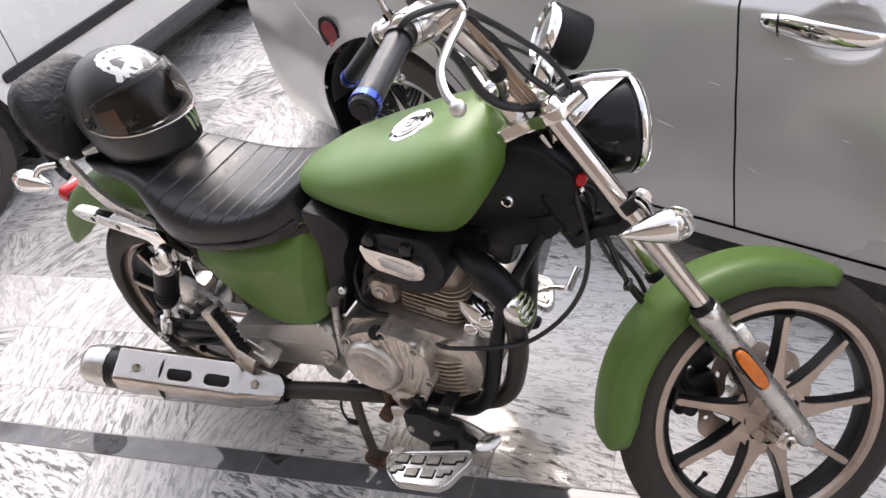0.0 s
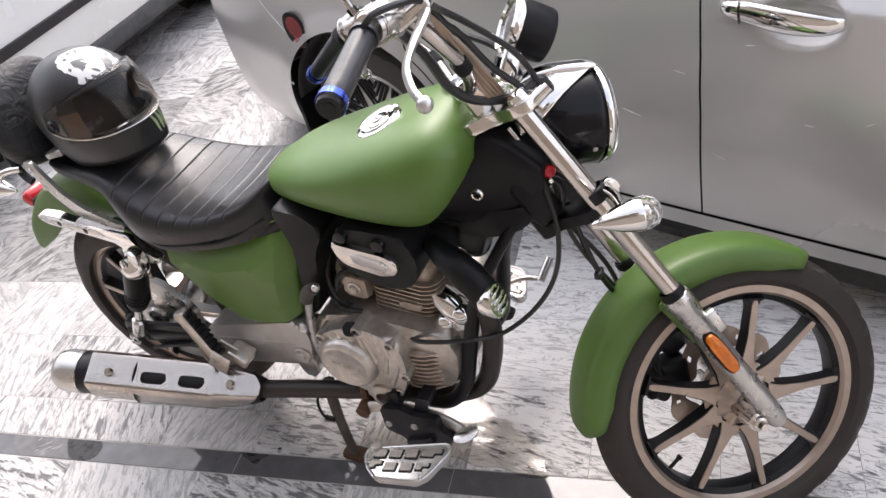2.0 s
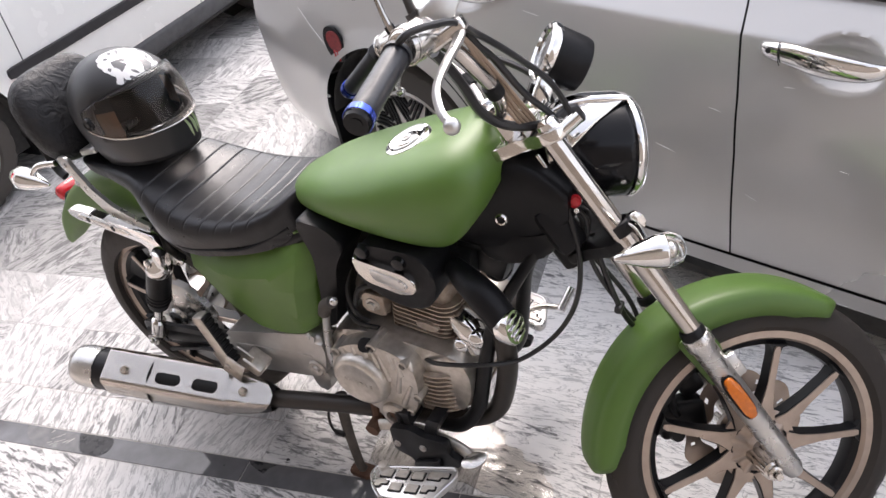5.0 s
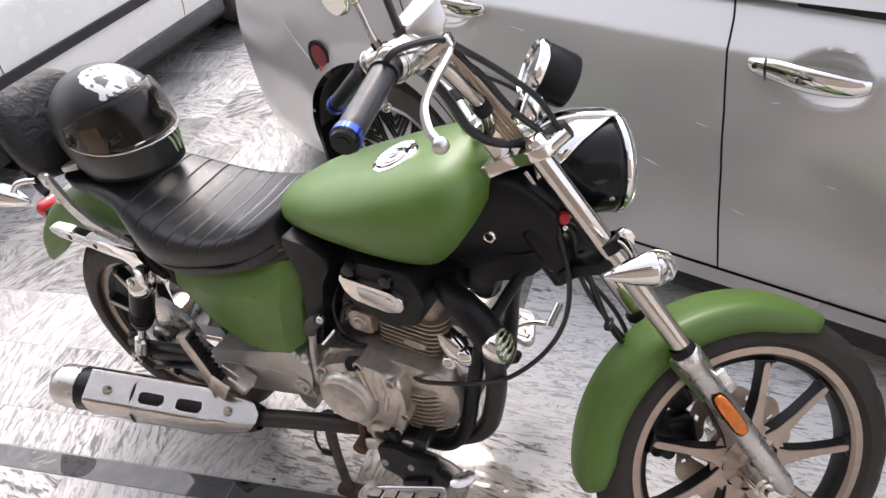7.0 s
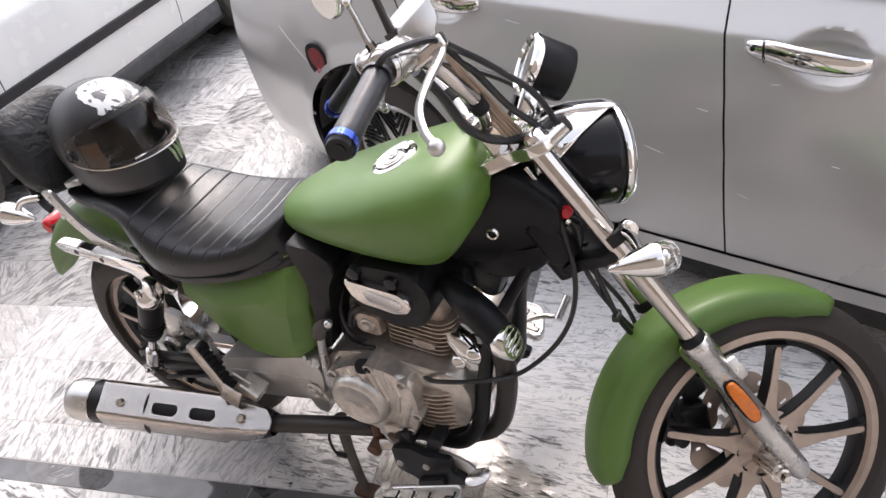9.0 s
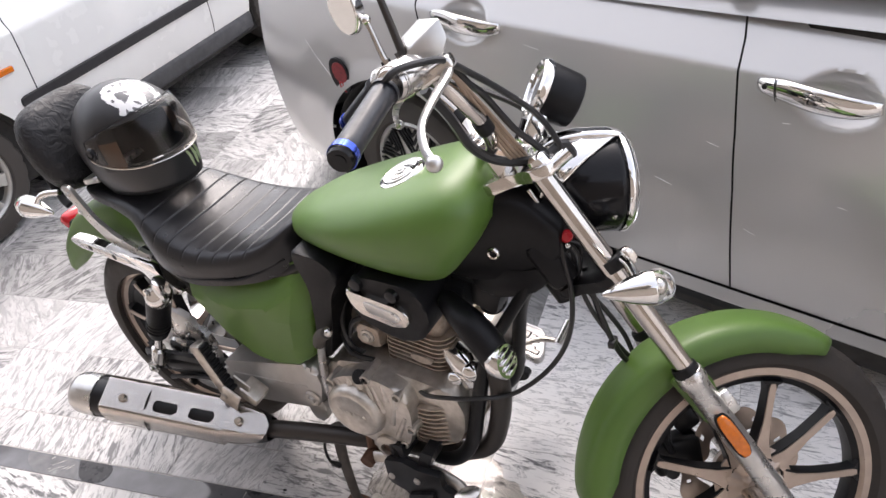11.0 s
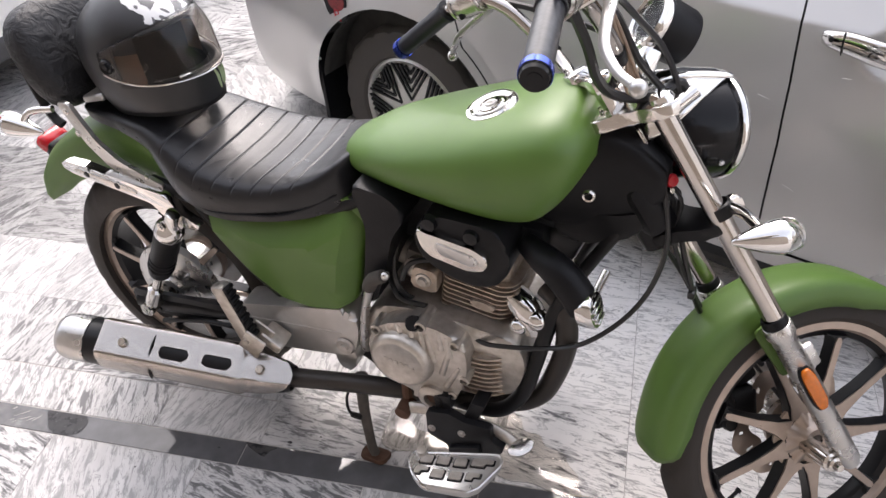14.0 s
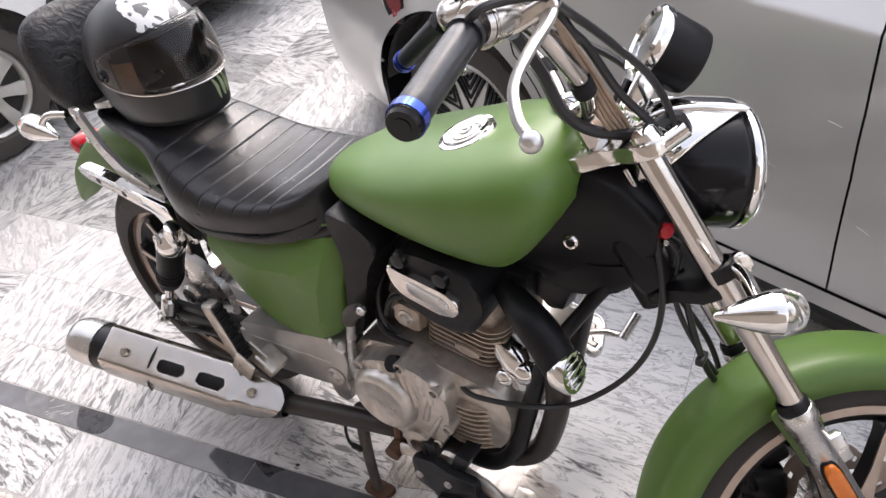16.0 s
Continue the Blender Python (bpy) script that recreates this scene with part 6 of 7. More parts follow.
# ---- helmet ----
def helmet():
    base = (-0.801, 0.050, 0.806)
    h = thing("helmet", base, "black full-face helmet with white forehead print, on the seat", "helmet")
    c = Vector((base[0], base[1], 0.923))
    m = Matrix.Translation(c) @ Euler((0, radians(-7), radians(-3))).to_matrix().to_4x4() @ Matrix.Diagonal((0.91, 0.91, 0.90, 1))

    def at(az, el, k=1.0, out=0.0):
        ca, sa, ce, se = math.cos(radians(az)), math.sin(radians(az)), math.cos(radians(el)), math.sin(radians(el))
        front = max(0.0, ca) ** 2
        if el < 0:
            q = el / -56
            h = 1 / math.sqrt((ca / (0.166 + 0.010 * front * min(1, q * 2.5))) ** 2 + (sa / 0.126) ** 2)
            h = (h * (1 - (0.20 - 0.16 * front) * q ** 2)) * k + out
            return m @ Vector((h * ca, h * sa, -0.128 * q))
        a = 0.166 + (0.022 * front * min(1, max(0, -el / 25)) if el < 0 else 0)
        cz = 0.138 if el > 0 else 0.165
        r = 1 / math.sqrt((ce * ca / a) ** 2 + (ce * sa / 0.126) ** 2 + (se / cz) ** 2)
        r = r * k + out
        z = max(r * se, -0.124)
        return m @ Vector((r * ce * ca, r * ce * sa, z))
    sh = bmesh.new()
    azs = [(-180 + 5 * i) for i in range(72)]
    els = [-56, -50, -44, -38, -32, -27, -22, -17, -10, -3, 4, 11, 18, 25, 31, 36, 42, 48, 54, 60, 66, 72, 78, 84]
    grid = [[sh.verts.new(at(a, e)) for a in azs] for e in els]
    top = sh.verts.new(at(0, 90))
    for j in range(len(els) - 1):
        for i in range(72):
            mid_a, mid_e = azs[i] + 2.5, (els[j] + els[j + 1]) / 2
            if abs(mid_a) < 74 and -17 < mid_e < 27 - 0.0012 * mid_a ** 2:
                continue
            sh.faces.new((grid[j][i], grid[j][(i + 1) % 72], grid[j + 1][(i + 1) % 72], grid[j + 1][i]))
    for i in range(72):
        sh.faces.new((grid[-1][i], grid[-1][(i + 1) % 72], top))
    part("shell", sh, HELMET, h, "satin black helmet shell", 60, 0.006)
    li = bmesh.new()
    g2 = [[li.verts.new(at(a, e, 0.86)) for a in azs] for e in els]
    t2 = li.verts.new(at(0, 88, 0.86))
    for j in range(len(els) - 1):
        for i in range(72):
            mid_a, mid_e = azs[i] + 2.5, (els[j] + els[j + 1]) / 2
            f = None
            if abs(mid_a) < 52 and -18 < mid_e < 26:
                continue
            f = li.faces.new((g2[j][i], g2[j][(i + 1) % 72], g2[j + 1][(i + 1) % 72], g2[j + 1][i]))
            if 50 < abs(mid_a) < 82 and -24 < mid_e < 12:
                f.material_index = 1
    for i in range(72):
        li.faces.new((g2[-1][i], g2[-1][(i + 1) % 72], t2))
    part("liner", li, [LINER, BROWN_LINER], h, "dark padded lining", 60)
    vi = bmesh.new()
    na, ne = 44, 14
    loops = []
    for j in range(ne + 1):
        ring = []
        for i in range(na + 1):
            az = -92 + 184 * i / na
            edge = (abs(az) / 92) ** 2.6
            lo, hi = -20 + 16 * edge, 29 - 13 * edge
            ring.append(at(az, lo + (hi - lo) * j / ne, 1.0, 0.0045 + 0.006 * max(0.0, math.cos(radians(az)))))
        loops.append(ring)
    rings(vi, loops, cap=False, closed=False)
    v = part("visor", vi, VISOR, h, "smoked clear visor", 60, 0.002)
    v.visible_shadow = False
    for lo_edge in (True, False):
        be = bmesh.new()
        pts = []
        for i in range(na + 1):
            az = -92 + 184 * i / na
            edge = (abs(az) / 92) ** 2.6
            el = (-21.5 + 16 * edge) if lo_edge else (30 - 13 * edge)
            pts.append(at(az, el, 1.0, 0.004 + 0.006 * max(0.0, math.cos(radians(az)))))
        tube(be, pts, 0.0020 if lo_edge else 0.0010, 6, 1, False)
        part("visor_edge", be, CHROME_WORN if lo_edge else BLACK_PLASTIC, h, "bright visor edge" if lo_edge else "")
    for s in (-1, 1):
        pv = bmesh.new()
        p = at(s * 84, 3, 1.0, 0.004)
        n = (p - c).normalized()
        lathe(pv, [(0, 0.006), (0.006, 0.006), (0.007, 0.003), (0.013, 0.005), (0.016, 0.0), (0.016, -0.006)], Matrix.Translation(p) @ n.to_track_quat("Z", "Y").to_matrix().to_4x4(), 24)
        part("visor_pivot", pv, BLACK_GLOSS, h)
    for k, (az, l, w) in enumerate(((5, 0.040, 0.0055), (11, 0.048, 0.0065), (17, 0.042, 0.0055))):
        mk = bmesh.new()
        pts = [at(az + d, e, 1.0, 0.0012) for e, d in ((-25, -1.5), (-32, 0.5), (-39, 1.0), (-46, 2.0))]
        tube(mk, pts, [w * 0.5, w * 0.7, w * 0.6, w * 0.2], 6, 4, flat=0.35)
        part("printed_bar", mk, LOGO_GREEN, h, "pale green printed bar")
    # the worn white print over the forehead, laid out in degrees forward and across from the crown
    outline = [(9, -9), (11, -17), (19, -23), (31, -26), (43, -25), (48, -30), (54, -28), (54, -20), (60, -15), (63, -7), (61, 4), (63, 13), (56, 23), (46, 23), (33, 24), (24, 22), (17, 8)]
    marks = [[(28, -13), (33, -8), (43, -7), (46, -17), (40, -16), (35, -17)], [(46, 6), (47, 14), (55, 14), (60, 6), (56, 2)]]

    def within(u, v, poly):
        hit = False
        for (a, b), (p, q) in zip(poly, poly[1:] + poly[:1]):
            if (b > v) != (q > v) and u < (p - a) * (v - b) / (q - b) + a:
                hit = not hit
        return hit
    pr, seen = bmesh.new(), {}

    def spot(i, j):
        if (i, j) not in seen:
            u, v = i * 0.5, j * 0.5
            seen[i, j] = pr.verts.new(at(math.degrees(math.atan2(v, u)), 90 - math.hypot(u, v), 1.0, 0.0009))
        return seen[i, j]
    for i in range(14, 130):
        for j in range(-64, 56):
            u, v = i * 0.5 + 0.25, j * 0.5 + 0.25
            u, v = u + 0.3 * math.sin(v * 1.1), v + 0.3 * math.sin(u * 0.7)
            if math.hypot(u, v) > 61 - 0.0012 * math.degrees(math.atan2(v, u)) ** 2 or not within(u, v, outline):
                continue
            f = pr.faces.new((spot(i, j), spot(i + 1, j), spot(i + 1, j + 1), spot(i, j + 1)))
            f.material_index = 1 if any(within(u, v, k) for k in marks) or math.sin(u * 0.34 + 1.3 * math.sin(v * 0.31)) * math.sin(v * 0.42 + 0.9 * math.sin(u * 0.27) + 1.0) > 0.62 else 0
    part("printed_patch", pr, [PRINT, PRINT_GREY], h, "worn white printed patch", 60)
    tb = bmesh.new()
    p = at(-20, -16, 1.0, 0.008)
    block(tb, (0.010, 0.028, 0.006), Matrix.Translation(p) @ Matrix.Rotation(radians(-22), 4, "Z"), 0.002, 1)
    part("visor_tab", tb, CHROME_WORN, h)


helmet()


# ---- parked cars ----
def lerp_table(table, x):
    if x <= table[0][0]:
        return table[0][1]
    for (a, p), (b, q) in zip(table, table[1:]):
        if x <= b:
            t = (x - a) / (b - a)
            return p + (q - p) * t
    return table[-1][1]


def panel(m, left, right, low, high, surf, arch=None, nu=26, nz=26):
    """A body panel between the edges left(z) and right(z), from low to high, with a wheel arch cut out of it."""
    bm = bmesh.new()

    def sheet(a, b, z0, z1, nn):
        if z1 - z0 < 1e-4:
            return
        loops = []
        for j in range(nn + 1):
            z = z0 + (z1 - z0) * j / nn
            u0, u1 = a(z), b(z)
            loops.append([m @ Vector((u0 + (u1 - u0) * i / nu, surf(u0 + (u1 - u0) * i / nu, z), z)) for i in range(nu + 1)])
        rings(bm, loops, cap=False, closed=False)
    if arch:
        uc, zc, r = arch
        cut = zc + r
        half = lambda z: math.sqrt(max(0.0, r * r - (z - zc) ** 2)) if z > zc else r
        if left(low) < uc - half(low) - 0.01:
            sheet(left, lambda z: uc - half(z), low if left(low) < uc - r else zc, cut, nz * 2)
        if right(low) > uc + half(low) + 0.005:
            sheet(lambda z: uc + half(z), right, low, cut, nz * 2)
        sheet(left, right, cut, high, nz)
    else:
        sheet(left, right, low, high, nz)
    bmesh.ops.remove_doubles(bm, verts=bm.verts, dist=0.0008)
    return bm


def car_wheel(car, m, u, z, r, width, w_face, name, cap):
    """A wheel whose outer face looks along the car's +y."""
    wm = m @ Matrix.Translation((u, w_face, z)) @ Matrix.Rotation(radians(-90), 4, "X")
    t = bmesh.new()
    rim = r * 0.65
    prof = [(rim, -0.010), (rim + 0.012, 0.004), (r * 0.86, 0.008), (r * 0.95, 0.0), (r * 0.99, -0.016), (r, -0.035), (r, -width + 0.03), (r * 0.96, -width), (rim, -width)]
    loops = lathe(t, prof, wm, 90)
    inv = wm.inverted()
    for i, ring in enumerate(loops):
        for j in (3, 4, 5):
            if i % 4 == 0 and ring[j].is_valid:
                c = inv @ ring[j].co
                k = 1 - 0.007 / math.hypot(c.x, c.y)
                ring[j].co = wm @ Vector((c.x * k, c.y * k, c.z))
    w = part(name, t, TYRE_DUSTY, car, "dusty car tyre", 30)
    d = bmesh.new()
    lathe(d, [(rim + 0.004, -0.006), (rim - 0.004, 0.0), (rim - 0.014, -0.006), (rim - 0.02, -0.020), (rim - 0.02, -width)], wm, 60)
    lathe(d, [(rim, -0.05), (0, -0.05)], wm, 40, mat=1)
    part("rim", d, [HUBCAP, UNDER], w)
    if cap == "chevron":
        f = bmesh.new()
        lathe(f, [(0, -0.004), (0.03, -0.003), (0.10, -0.006), (rim - 0.014, -0.013)], wm, 60)
        part("hubcap", f, HUBCAP, w, "silver hubcap with dark chevron slots")
        for k in range(7):
            a = 360 / 7 * k + 12
            for q in range(4):
                for sg in (-1, 1):
                    s = bmesh.new()
                    p0 = (0.055 + 0.030 * q, 0.0)
                    p1 = (rim - 0.022, sg * (0.070 - 0.017 * q))
                    d0 = Vector((p1[0] - p0[0], p1[1] - p0[1], 0))
                    mid = Vector(((p0[0] + p1[0]) / 2, (p0[1] + p1[1]) / 2, -0.0075))
                    block(s, (d0.length, 0.0075, 0.012), wm @ Matrix.Rotation(radians(a), 4, "Z") @ Matrix.Translation(mid) @ Matrix.Rotation(math.atan2(d0.y, d0.x), 4, "Z"))
                    part("hubcap_slot", s, GAP, w)
    else:
        n = 7
        for k in range(n):
            s = bmesh.new()
            out = [(0.045, -0.024), (0.09, -0.017), (rim - 0.03, -0.024), (rim - 0.016, -0.034), (rim - 0.016, 0.034), (rim - 0.03, 0.024), (0.09, 0.017), (0.045, 0.024)]
            prism(s, out, -0.022, -0.008, wm @ Matrix.Rotation(radians(360 / n * k + 10), 4, "Z"), 0.004, 2)
            part("wheel_spoke", s, HUBCAP, w)
        f = bmesh.new()
        lathe(f, [(0, -0.004), (0.026, -0.004), (0.03, -0.008), (0.055, -0.010), (0.06, -0.03)], wm, 40)
        for k in range(4):
            bolt(f, wm @ Matrix.Rotation(radians(90 * k + 30), 4, "Z") @ Matrix.Translation((0.042, 0, -0.010)), 0.010, 0.006)
        part("wheel_centre", f, HUBCAP, w)


def car_core(car, m, stations, width, paint, surf0):
    """The rest of the body behind the side panels: a dark inner shell up to the belt and the upper body."""
    bm = bmesh.new()
    loops = []
    for u, top, inset in stations:
        loops.append([m @ Vector((u, y, z)) for y, z in ((-0.045 - inset, 0.15), (-0.045 - inset, 0.60), (-0.12 - inset, top - 0.06), (-0.19 - inset, top), (-width + 0.19 + inset, top), (-width + 0.06 + inset, top - 0.06), (-width + inset, 0.60), (-width + 0.03 + inset, 0.15))])
    rings(bm, loops)
    part("inner_body", bm, UNDER, car)
    bm = bmesh.new()
    loops = []
    for u, top, inset in stations:
        loops.append([m @ Vector((u, y, z)) for y, z in ((-0.105 - inset, top - 0.045), (-0.16 - inset, top + 0.004), (-0.35, top + 0.022), (-width / 2, top + 0.03), (-width + 0.35, top + 0.022), (-width + 0.12 + inset, top + 0.004), (-width - 0.004 + inset, 0.62), (-width + inset, 0.26))])
    rings(bm, loops, cap=False, closed=False)
    part("upper_body", bm, paint, car)


def greenhouse(car, m, u0, u1, u2, u3, z0, z1, width, paint):
    """Glass and roof: foot of the rear glass, roof's rear and front edge, foot of the windscreen."""
    for s, name in ((0, "side_window"), (1, "side_window")):
        y0, y1 = (-0.125, -0.27) if s == 0 else (-width + 0.125, -width + 0.27)
        mid = (u0 + u3) / 2
        for a, b, c, d in ((u0 + 0.10, mid - 0.03, mid - 0.03, u1 + 0.04), (mid + 0.03, u3 - 0.10, u2 - 0.04, mid + 0.03)):
            g = bmesh.new()
            q = [m @ Vector(p) for p in ((a, y0, z0 + 0.03), (b, y0, z0 + 0.03), (c, y1, z1 - 0.05), (d, y1, z1 - 0.05))]
            off = (m.to_3x3() @ Vector((0, -1 if s == 0 else 1, 0))) * 0.005
            lo, hi = [g.verts.new(p) for p in q], [g.verts.new(p + off) for p in q]
            g.faces.new(lo), g.faces.new(hi[::-1])
            for i in range(4):
                g.faces.new((lo[i], lo[(i + 1) % 4], hi[(i + 1) % 4], hi[i]))
            part(name, g, CARGLASS, car, "dark side window")
        fr = bmesh.new()
        for line in ([(u0, y0 + 0.0, z0), (u1, y1, z1), (u2, y1, z1), (u3, y0, z0)], [(mid, y0, z0), (mid, y1, z1)]):
            tube(fr, [m @ Vector(p) for p in line], 0.028, 8, 1, False)
        part("window_pillar", fr, paint, car)
    r = bmesh.new()
    loops = []
    for k in range(9):
        u = u1 + (u2 - u1) * k / 8
        loops.append([m @ Vector((u, y, z1 + dz + 0.03 * math.sin(math.pi * k / 8))) for y, dz in ((-0.26, -0.01), (-0.34, 0.03), (-width / 2, 0.06), (-width + 0.34, 0.03), (-width + 0.26, -0.01))])
    rings(r, loops, cap=False, closed=False)
    part("roof", r, paint, car, "", 60, 0.02)
    for (ua, ub), name in (((u0, u1), "rear_window"), ((u3, u2), "windscreen")):
        g = bmesh.new()
        loops = []
        for k in range(5):
            t = k / 4
            loops.append([m @ Vector((ua + (ub - ua) * t, y, z0 + (z1 - z0) * t)) for y in (-0.16 - 0.1 * t, -width * 0.35, -width * 0.65, -width + 0.16 + 0.1 * t)])
        rings(g, loops, cap=False, closed=False)
        part(name, g, CARGLASS, car, "", 60, 0.006)


def silver_car():
    d = Vector((0.973, -0.231, 0)).normalized()
    out = Vector((-0.231, -0.973, 0)).normalized()
    m = frame_of((0.173, 0.685, 0), d, out, (0, 0, 1))
    car = thing("silver_car", (0.60, 1.45, 0.0), "silver sedan with chrome door handles, parked on the marble floor", "car")
    prof = [(0.16, -0.045), (0.20, -0.028), (0.27, -0.006), (0.32, 0.004), (0.42, 0.014), (0.55, 0.016), (0.66, 0.010), (0.76, -0.008), (0.84, -0.026), (0.88, -0.037), (0.94, -0.058), (1.0, -0.082)]
    smooth = [tuple(p) for p in spline(prof, 6)]

    def surf(u, z):
        w = lerp_table(smooth, z) - 0.85 * max(0.0, z - (0.868 - 0.030 * (u - 0.25)))
        if u < -1.06:
            t = (-1.06 - u) / 0.60
            w -= 0.11 * t ** 2 + 6.0 * max(0.0, -1.64 - u) ** 2
            w += 0.005 * math.exp(-((z - 0.50 - 0.10 * t) / 0.07) ** 2) * min(1, 3 * t)
        if u > -1.35 and u < -0.35:
            k = math.hypot(u + 0.85, z - 0.30) - 0.37
            if 0 <= k < 0.06:
                w += 0.012 * (1 - k / 0.06)
        for hu, hz in ((0.466, 0.834), (-0.548, 0.872)):
            e = ((u - hu) / 0.090) ** 2 + ((z - hz) / 0.053) ** 2
            if e < 1:
                w -= 0.040 * (1 - e) ** 0.85
        return w
    arch = (-0.85, 0.30, 0.372)
    rear_edge = lambda z: -0.85 + math.sqrt(0.40 ** 2 - (z - 0.30) ** 2) if z < 0.62 else -0.61 - 0.43 * (z - 0.62)
    seam = lambda z: lerp_table([(0.2, 0.262), (0.37, 0.268), (0.6, 0.269), (0.735, 0.262), (0.872, 0.249), (0.915, 0.237), (0.948, 0.221), (1.0, 0.19)], z)
    q = part("rear_quarter", panel(m, lambda z: -1.98, lambda z: rear_edge(z) - 0.003, 0.215, 0.985, surf, arch, 60), SILVER, car, "silver rear quarter and bumper corner", 60)
    rd = part("rear_door", panel(m, lambda z: rear_edge(z) + 0.003, lambda z: seam(z) - 0.0025, 0.302, 0.985, surf, None, 110, 110), SILVER, car, "silver rear door", 60)
    fd = part("front_door", panel(m, lambda z: seam(z) + 0.0025, lambda z: 1.25, 0.302, 0.985, surf, None, 120, 110), SILVER, car, "silver front door", 60)
    part("front_wing", panel(m, lambda z: 1.256, lambda z: 2.45, 0.22, 0.985, surf, (1.75, 0.30, 0.372), 34), SILVER, car, "silver front wing", 60)
    part("rocker_panel", panel(m, lambda z: -0.44, lambda z: 1.36, 0.250, 0.297, lambda u, z: 0.006 + 0.45 * (0.297 - z) if z > 0.268 else 0.019 - 90.0 * (0.268 - z) ** 2), SILVER, car, "silver rocker panel", 60)
    gap = bmesh.new()
    loops = [[m @ Vector((u, surf(u, z) - 0.010, z)) for u in [0.1 + 0.03 * i for i in range(12)]] for z in [0.18 + 0.04 * j for j in range(21)]]
    rings(gap, loops, cap=False, closed=False)
    loops = [[m @ Vector((u, surf(u, z) - 0.012, z)) for u in [-0.44 + 0.06 * i for i in range(30)]] for z in (0.27, 0.30, 0.33)]
    rings(gap, loops, cap=False, closed=False)
    loops = [[m @ Vector((rear_edge(z) + du, surf(rear_edge(z), z) - 0.010, z)) for du in (-0.02, 0.02)] for z in [0.31 + 0.035 * j for j in range(20)]]
    rings(gap, loops, cap=False, closed=False)
    part("door_seal", gap, GAP, car)
    # wheel housing and mud flap
    liner = bmesh.new()
    loops = []
    for k in range(25):
        a = radians(-8 + 196 * k / 24)
        loops.append([m @ Vector((-0.85 + 0.366 * math.cos(a), y, 0.30 + 0.366 * math.sin(a))) for y in (-0.004, -0.03, -0.12, -0.26)])
    rings(liner, loops, cap=False, closed=False)
    loops = [[m @ Vector((-0.85 + 0.37 * r * math.cos(radians(15 * k)), -0.26, 0.30 + 0.37 * r * math.sin(radians(15 * k)))) for k in range(25)] for r in (0.02, 1.0)]
    rings(liner, loops, cap=False, closed=False)
    part("wheel_housing", liner, UNDER, car, "", 60, 0.004)
    flap = bmesh.new()
    prism(flap, rounded([(0.005, 0.165), (-0.19, 0.165), (-0.19, 0.47), (0.000, 0.50), (0.012, 0.40)], 0.02), 0.0, 0.016, m @ frame_of((-1.222, 0, 0), (0, 1, 0), (0, 0, 1), (1, 0, 0)) @ Matrix.Translation((-0.005, 0, 0)), 0.005, 2)
    part("mud_flap", flap, BLACK_PLASTIC, car, "black mud flap")
    tab = bmesh.new()
    block(tab, (0.028, 0.006, 0.010), m @ Matrix.Translation((-1.215, 0.006, 0.43)), 0.002, 1)
    part("flap_clip", tab, SCRATCH, car)
    # oval red reflector with a letter
    rm = m @ frame_of((-1.085, 0.0, 0.648), (1, 0, 0), (0, 0, 1), (0, 1, 0))
    wq = surf(-1.085, 0.648)
    rf = bmesh.new()
    prism(rf, oval(0, 0, 0.046, 0.062, 28, 0.9, 12), wq - 0.004, wq + 0.006, rm, 0.002, 2)
    ro = part("side_sticker", rf, BLACK_PLASTIC, car, "red and black oval sticker")
    ri = bmesh.new()
    prism(ri, oval(0.003, 0.012, 0.034, 0.036, 24, 0.9, 12), wq + 0.005, wq + 0.0075, rm, 0.001, 1)
    part("sticker_field", ri, STICKER_RED, ro)
    curve = bpy.data.curves.new("letter", "FONT")
    curve.body, curve.size, curve.extrude = "R", 0.052, 0.0006
    curve.align_x, curve.align_y = "CENTER", "CENTER"
    curve.materials.append(RED_CAP)
    t = new("letter", curve)
    t.parent = ro
    t.matrix_world = Matrix.Translation(-Vector(car["base"])) @ frame_of(m @ Vector((-1.080, wq + 0.0085, 0.610)), d, (0, 0, 1), out)
    # handles
    for u0, parent, key in ((0.300, fd, True), (-0.658, rd, False)):
        z = 0.850 if key else 0.886
        w = surf(u0 + 0.02, z)
        slope = Matrix.Rotation(radians(-16), 4, "X")
        hm = m @ Matrix.Translation((u0, w, z)) @ Matrix.Rotation(radians(-2), 4, "Y")
        hb = bmesh.new()
        pts = [(0.0, 0.006, 0.006), (0.018, 0.014, 0.006), (0.06, 0.022, 0.006), (0.12, 0.034, 0.001), (0.18, 0.034, -0.005), (0.225, 0.024, -0.010), (0.250, 0.008, -0.012)]
        loops = []
        for x, y, zz in spline(pts, 5):
            f = math.sin(math.pi * min(1, max(0.0, (x + 0.012) / 0.272))) ** 0.35
            loops.append([hm @ Vector((x, y + 0.013 * f * math.cos(a), zz - 0.006 + 0.0275 * f * math.sin(a))) for a in (2 * math.pi * k / 20 for k in range(20))])
        rings(hb, loops)
        hd = part("door_handle", hb, CHROME, parent, "chrome pull door handle", 60)
        if key:
            kh = bmesh.new()
            lathe(kh, [(0, 0.003), (0.005, 0.003), (0.006, 0)], hm @ Matrix.Translation((0.022, 0.0235, 0.004)) @ Matrix.Rotation(radians(-90), 4, "X"), 14)
            tube(kh, [hm @ Vector((0.046, 0.0205 + 0.0120 * math.cos(a), 0.0 + 0.0265 * math.sin(a))) for a in (-1.3, -0.7, 0.0, 0.7, 1.3)], 0.0012, 6, 2)
            part("keyhole", kh, GAP, parent)
    mo = bmesh.new()
    tube(mo, [m @ Vector((u, surf(u, 0.985) - 0.002, 0.988)) for u in (-0.9, -0.4, 0.2, 0.8, 1.3)], 0.008, 8, 4)
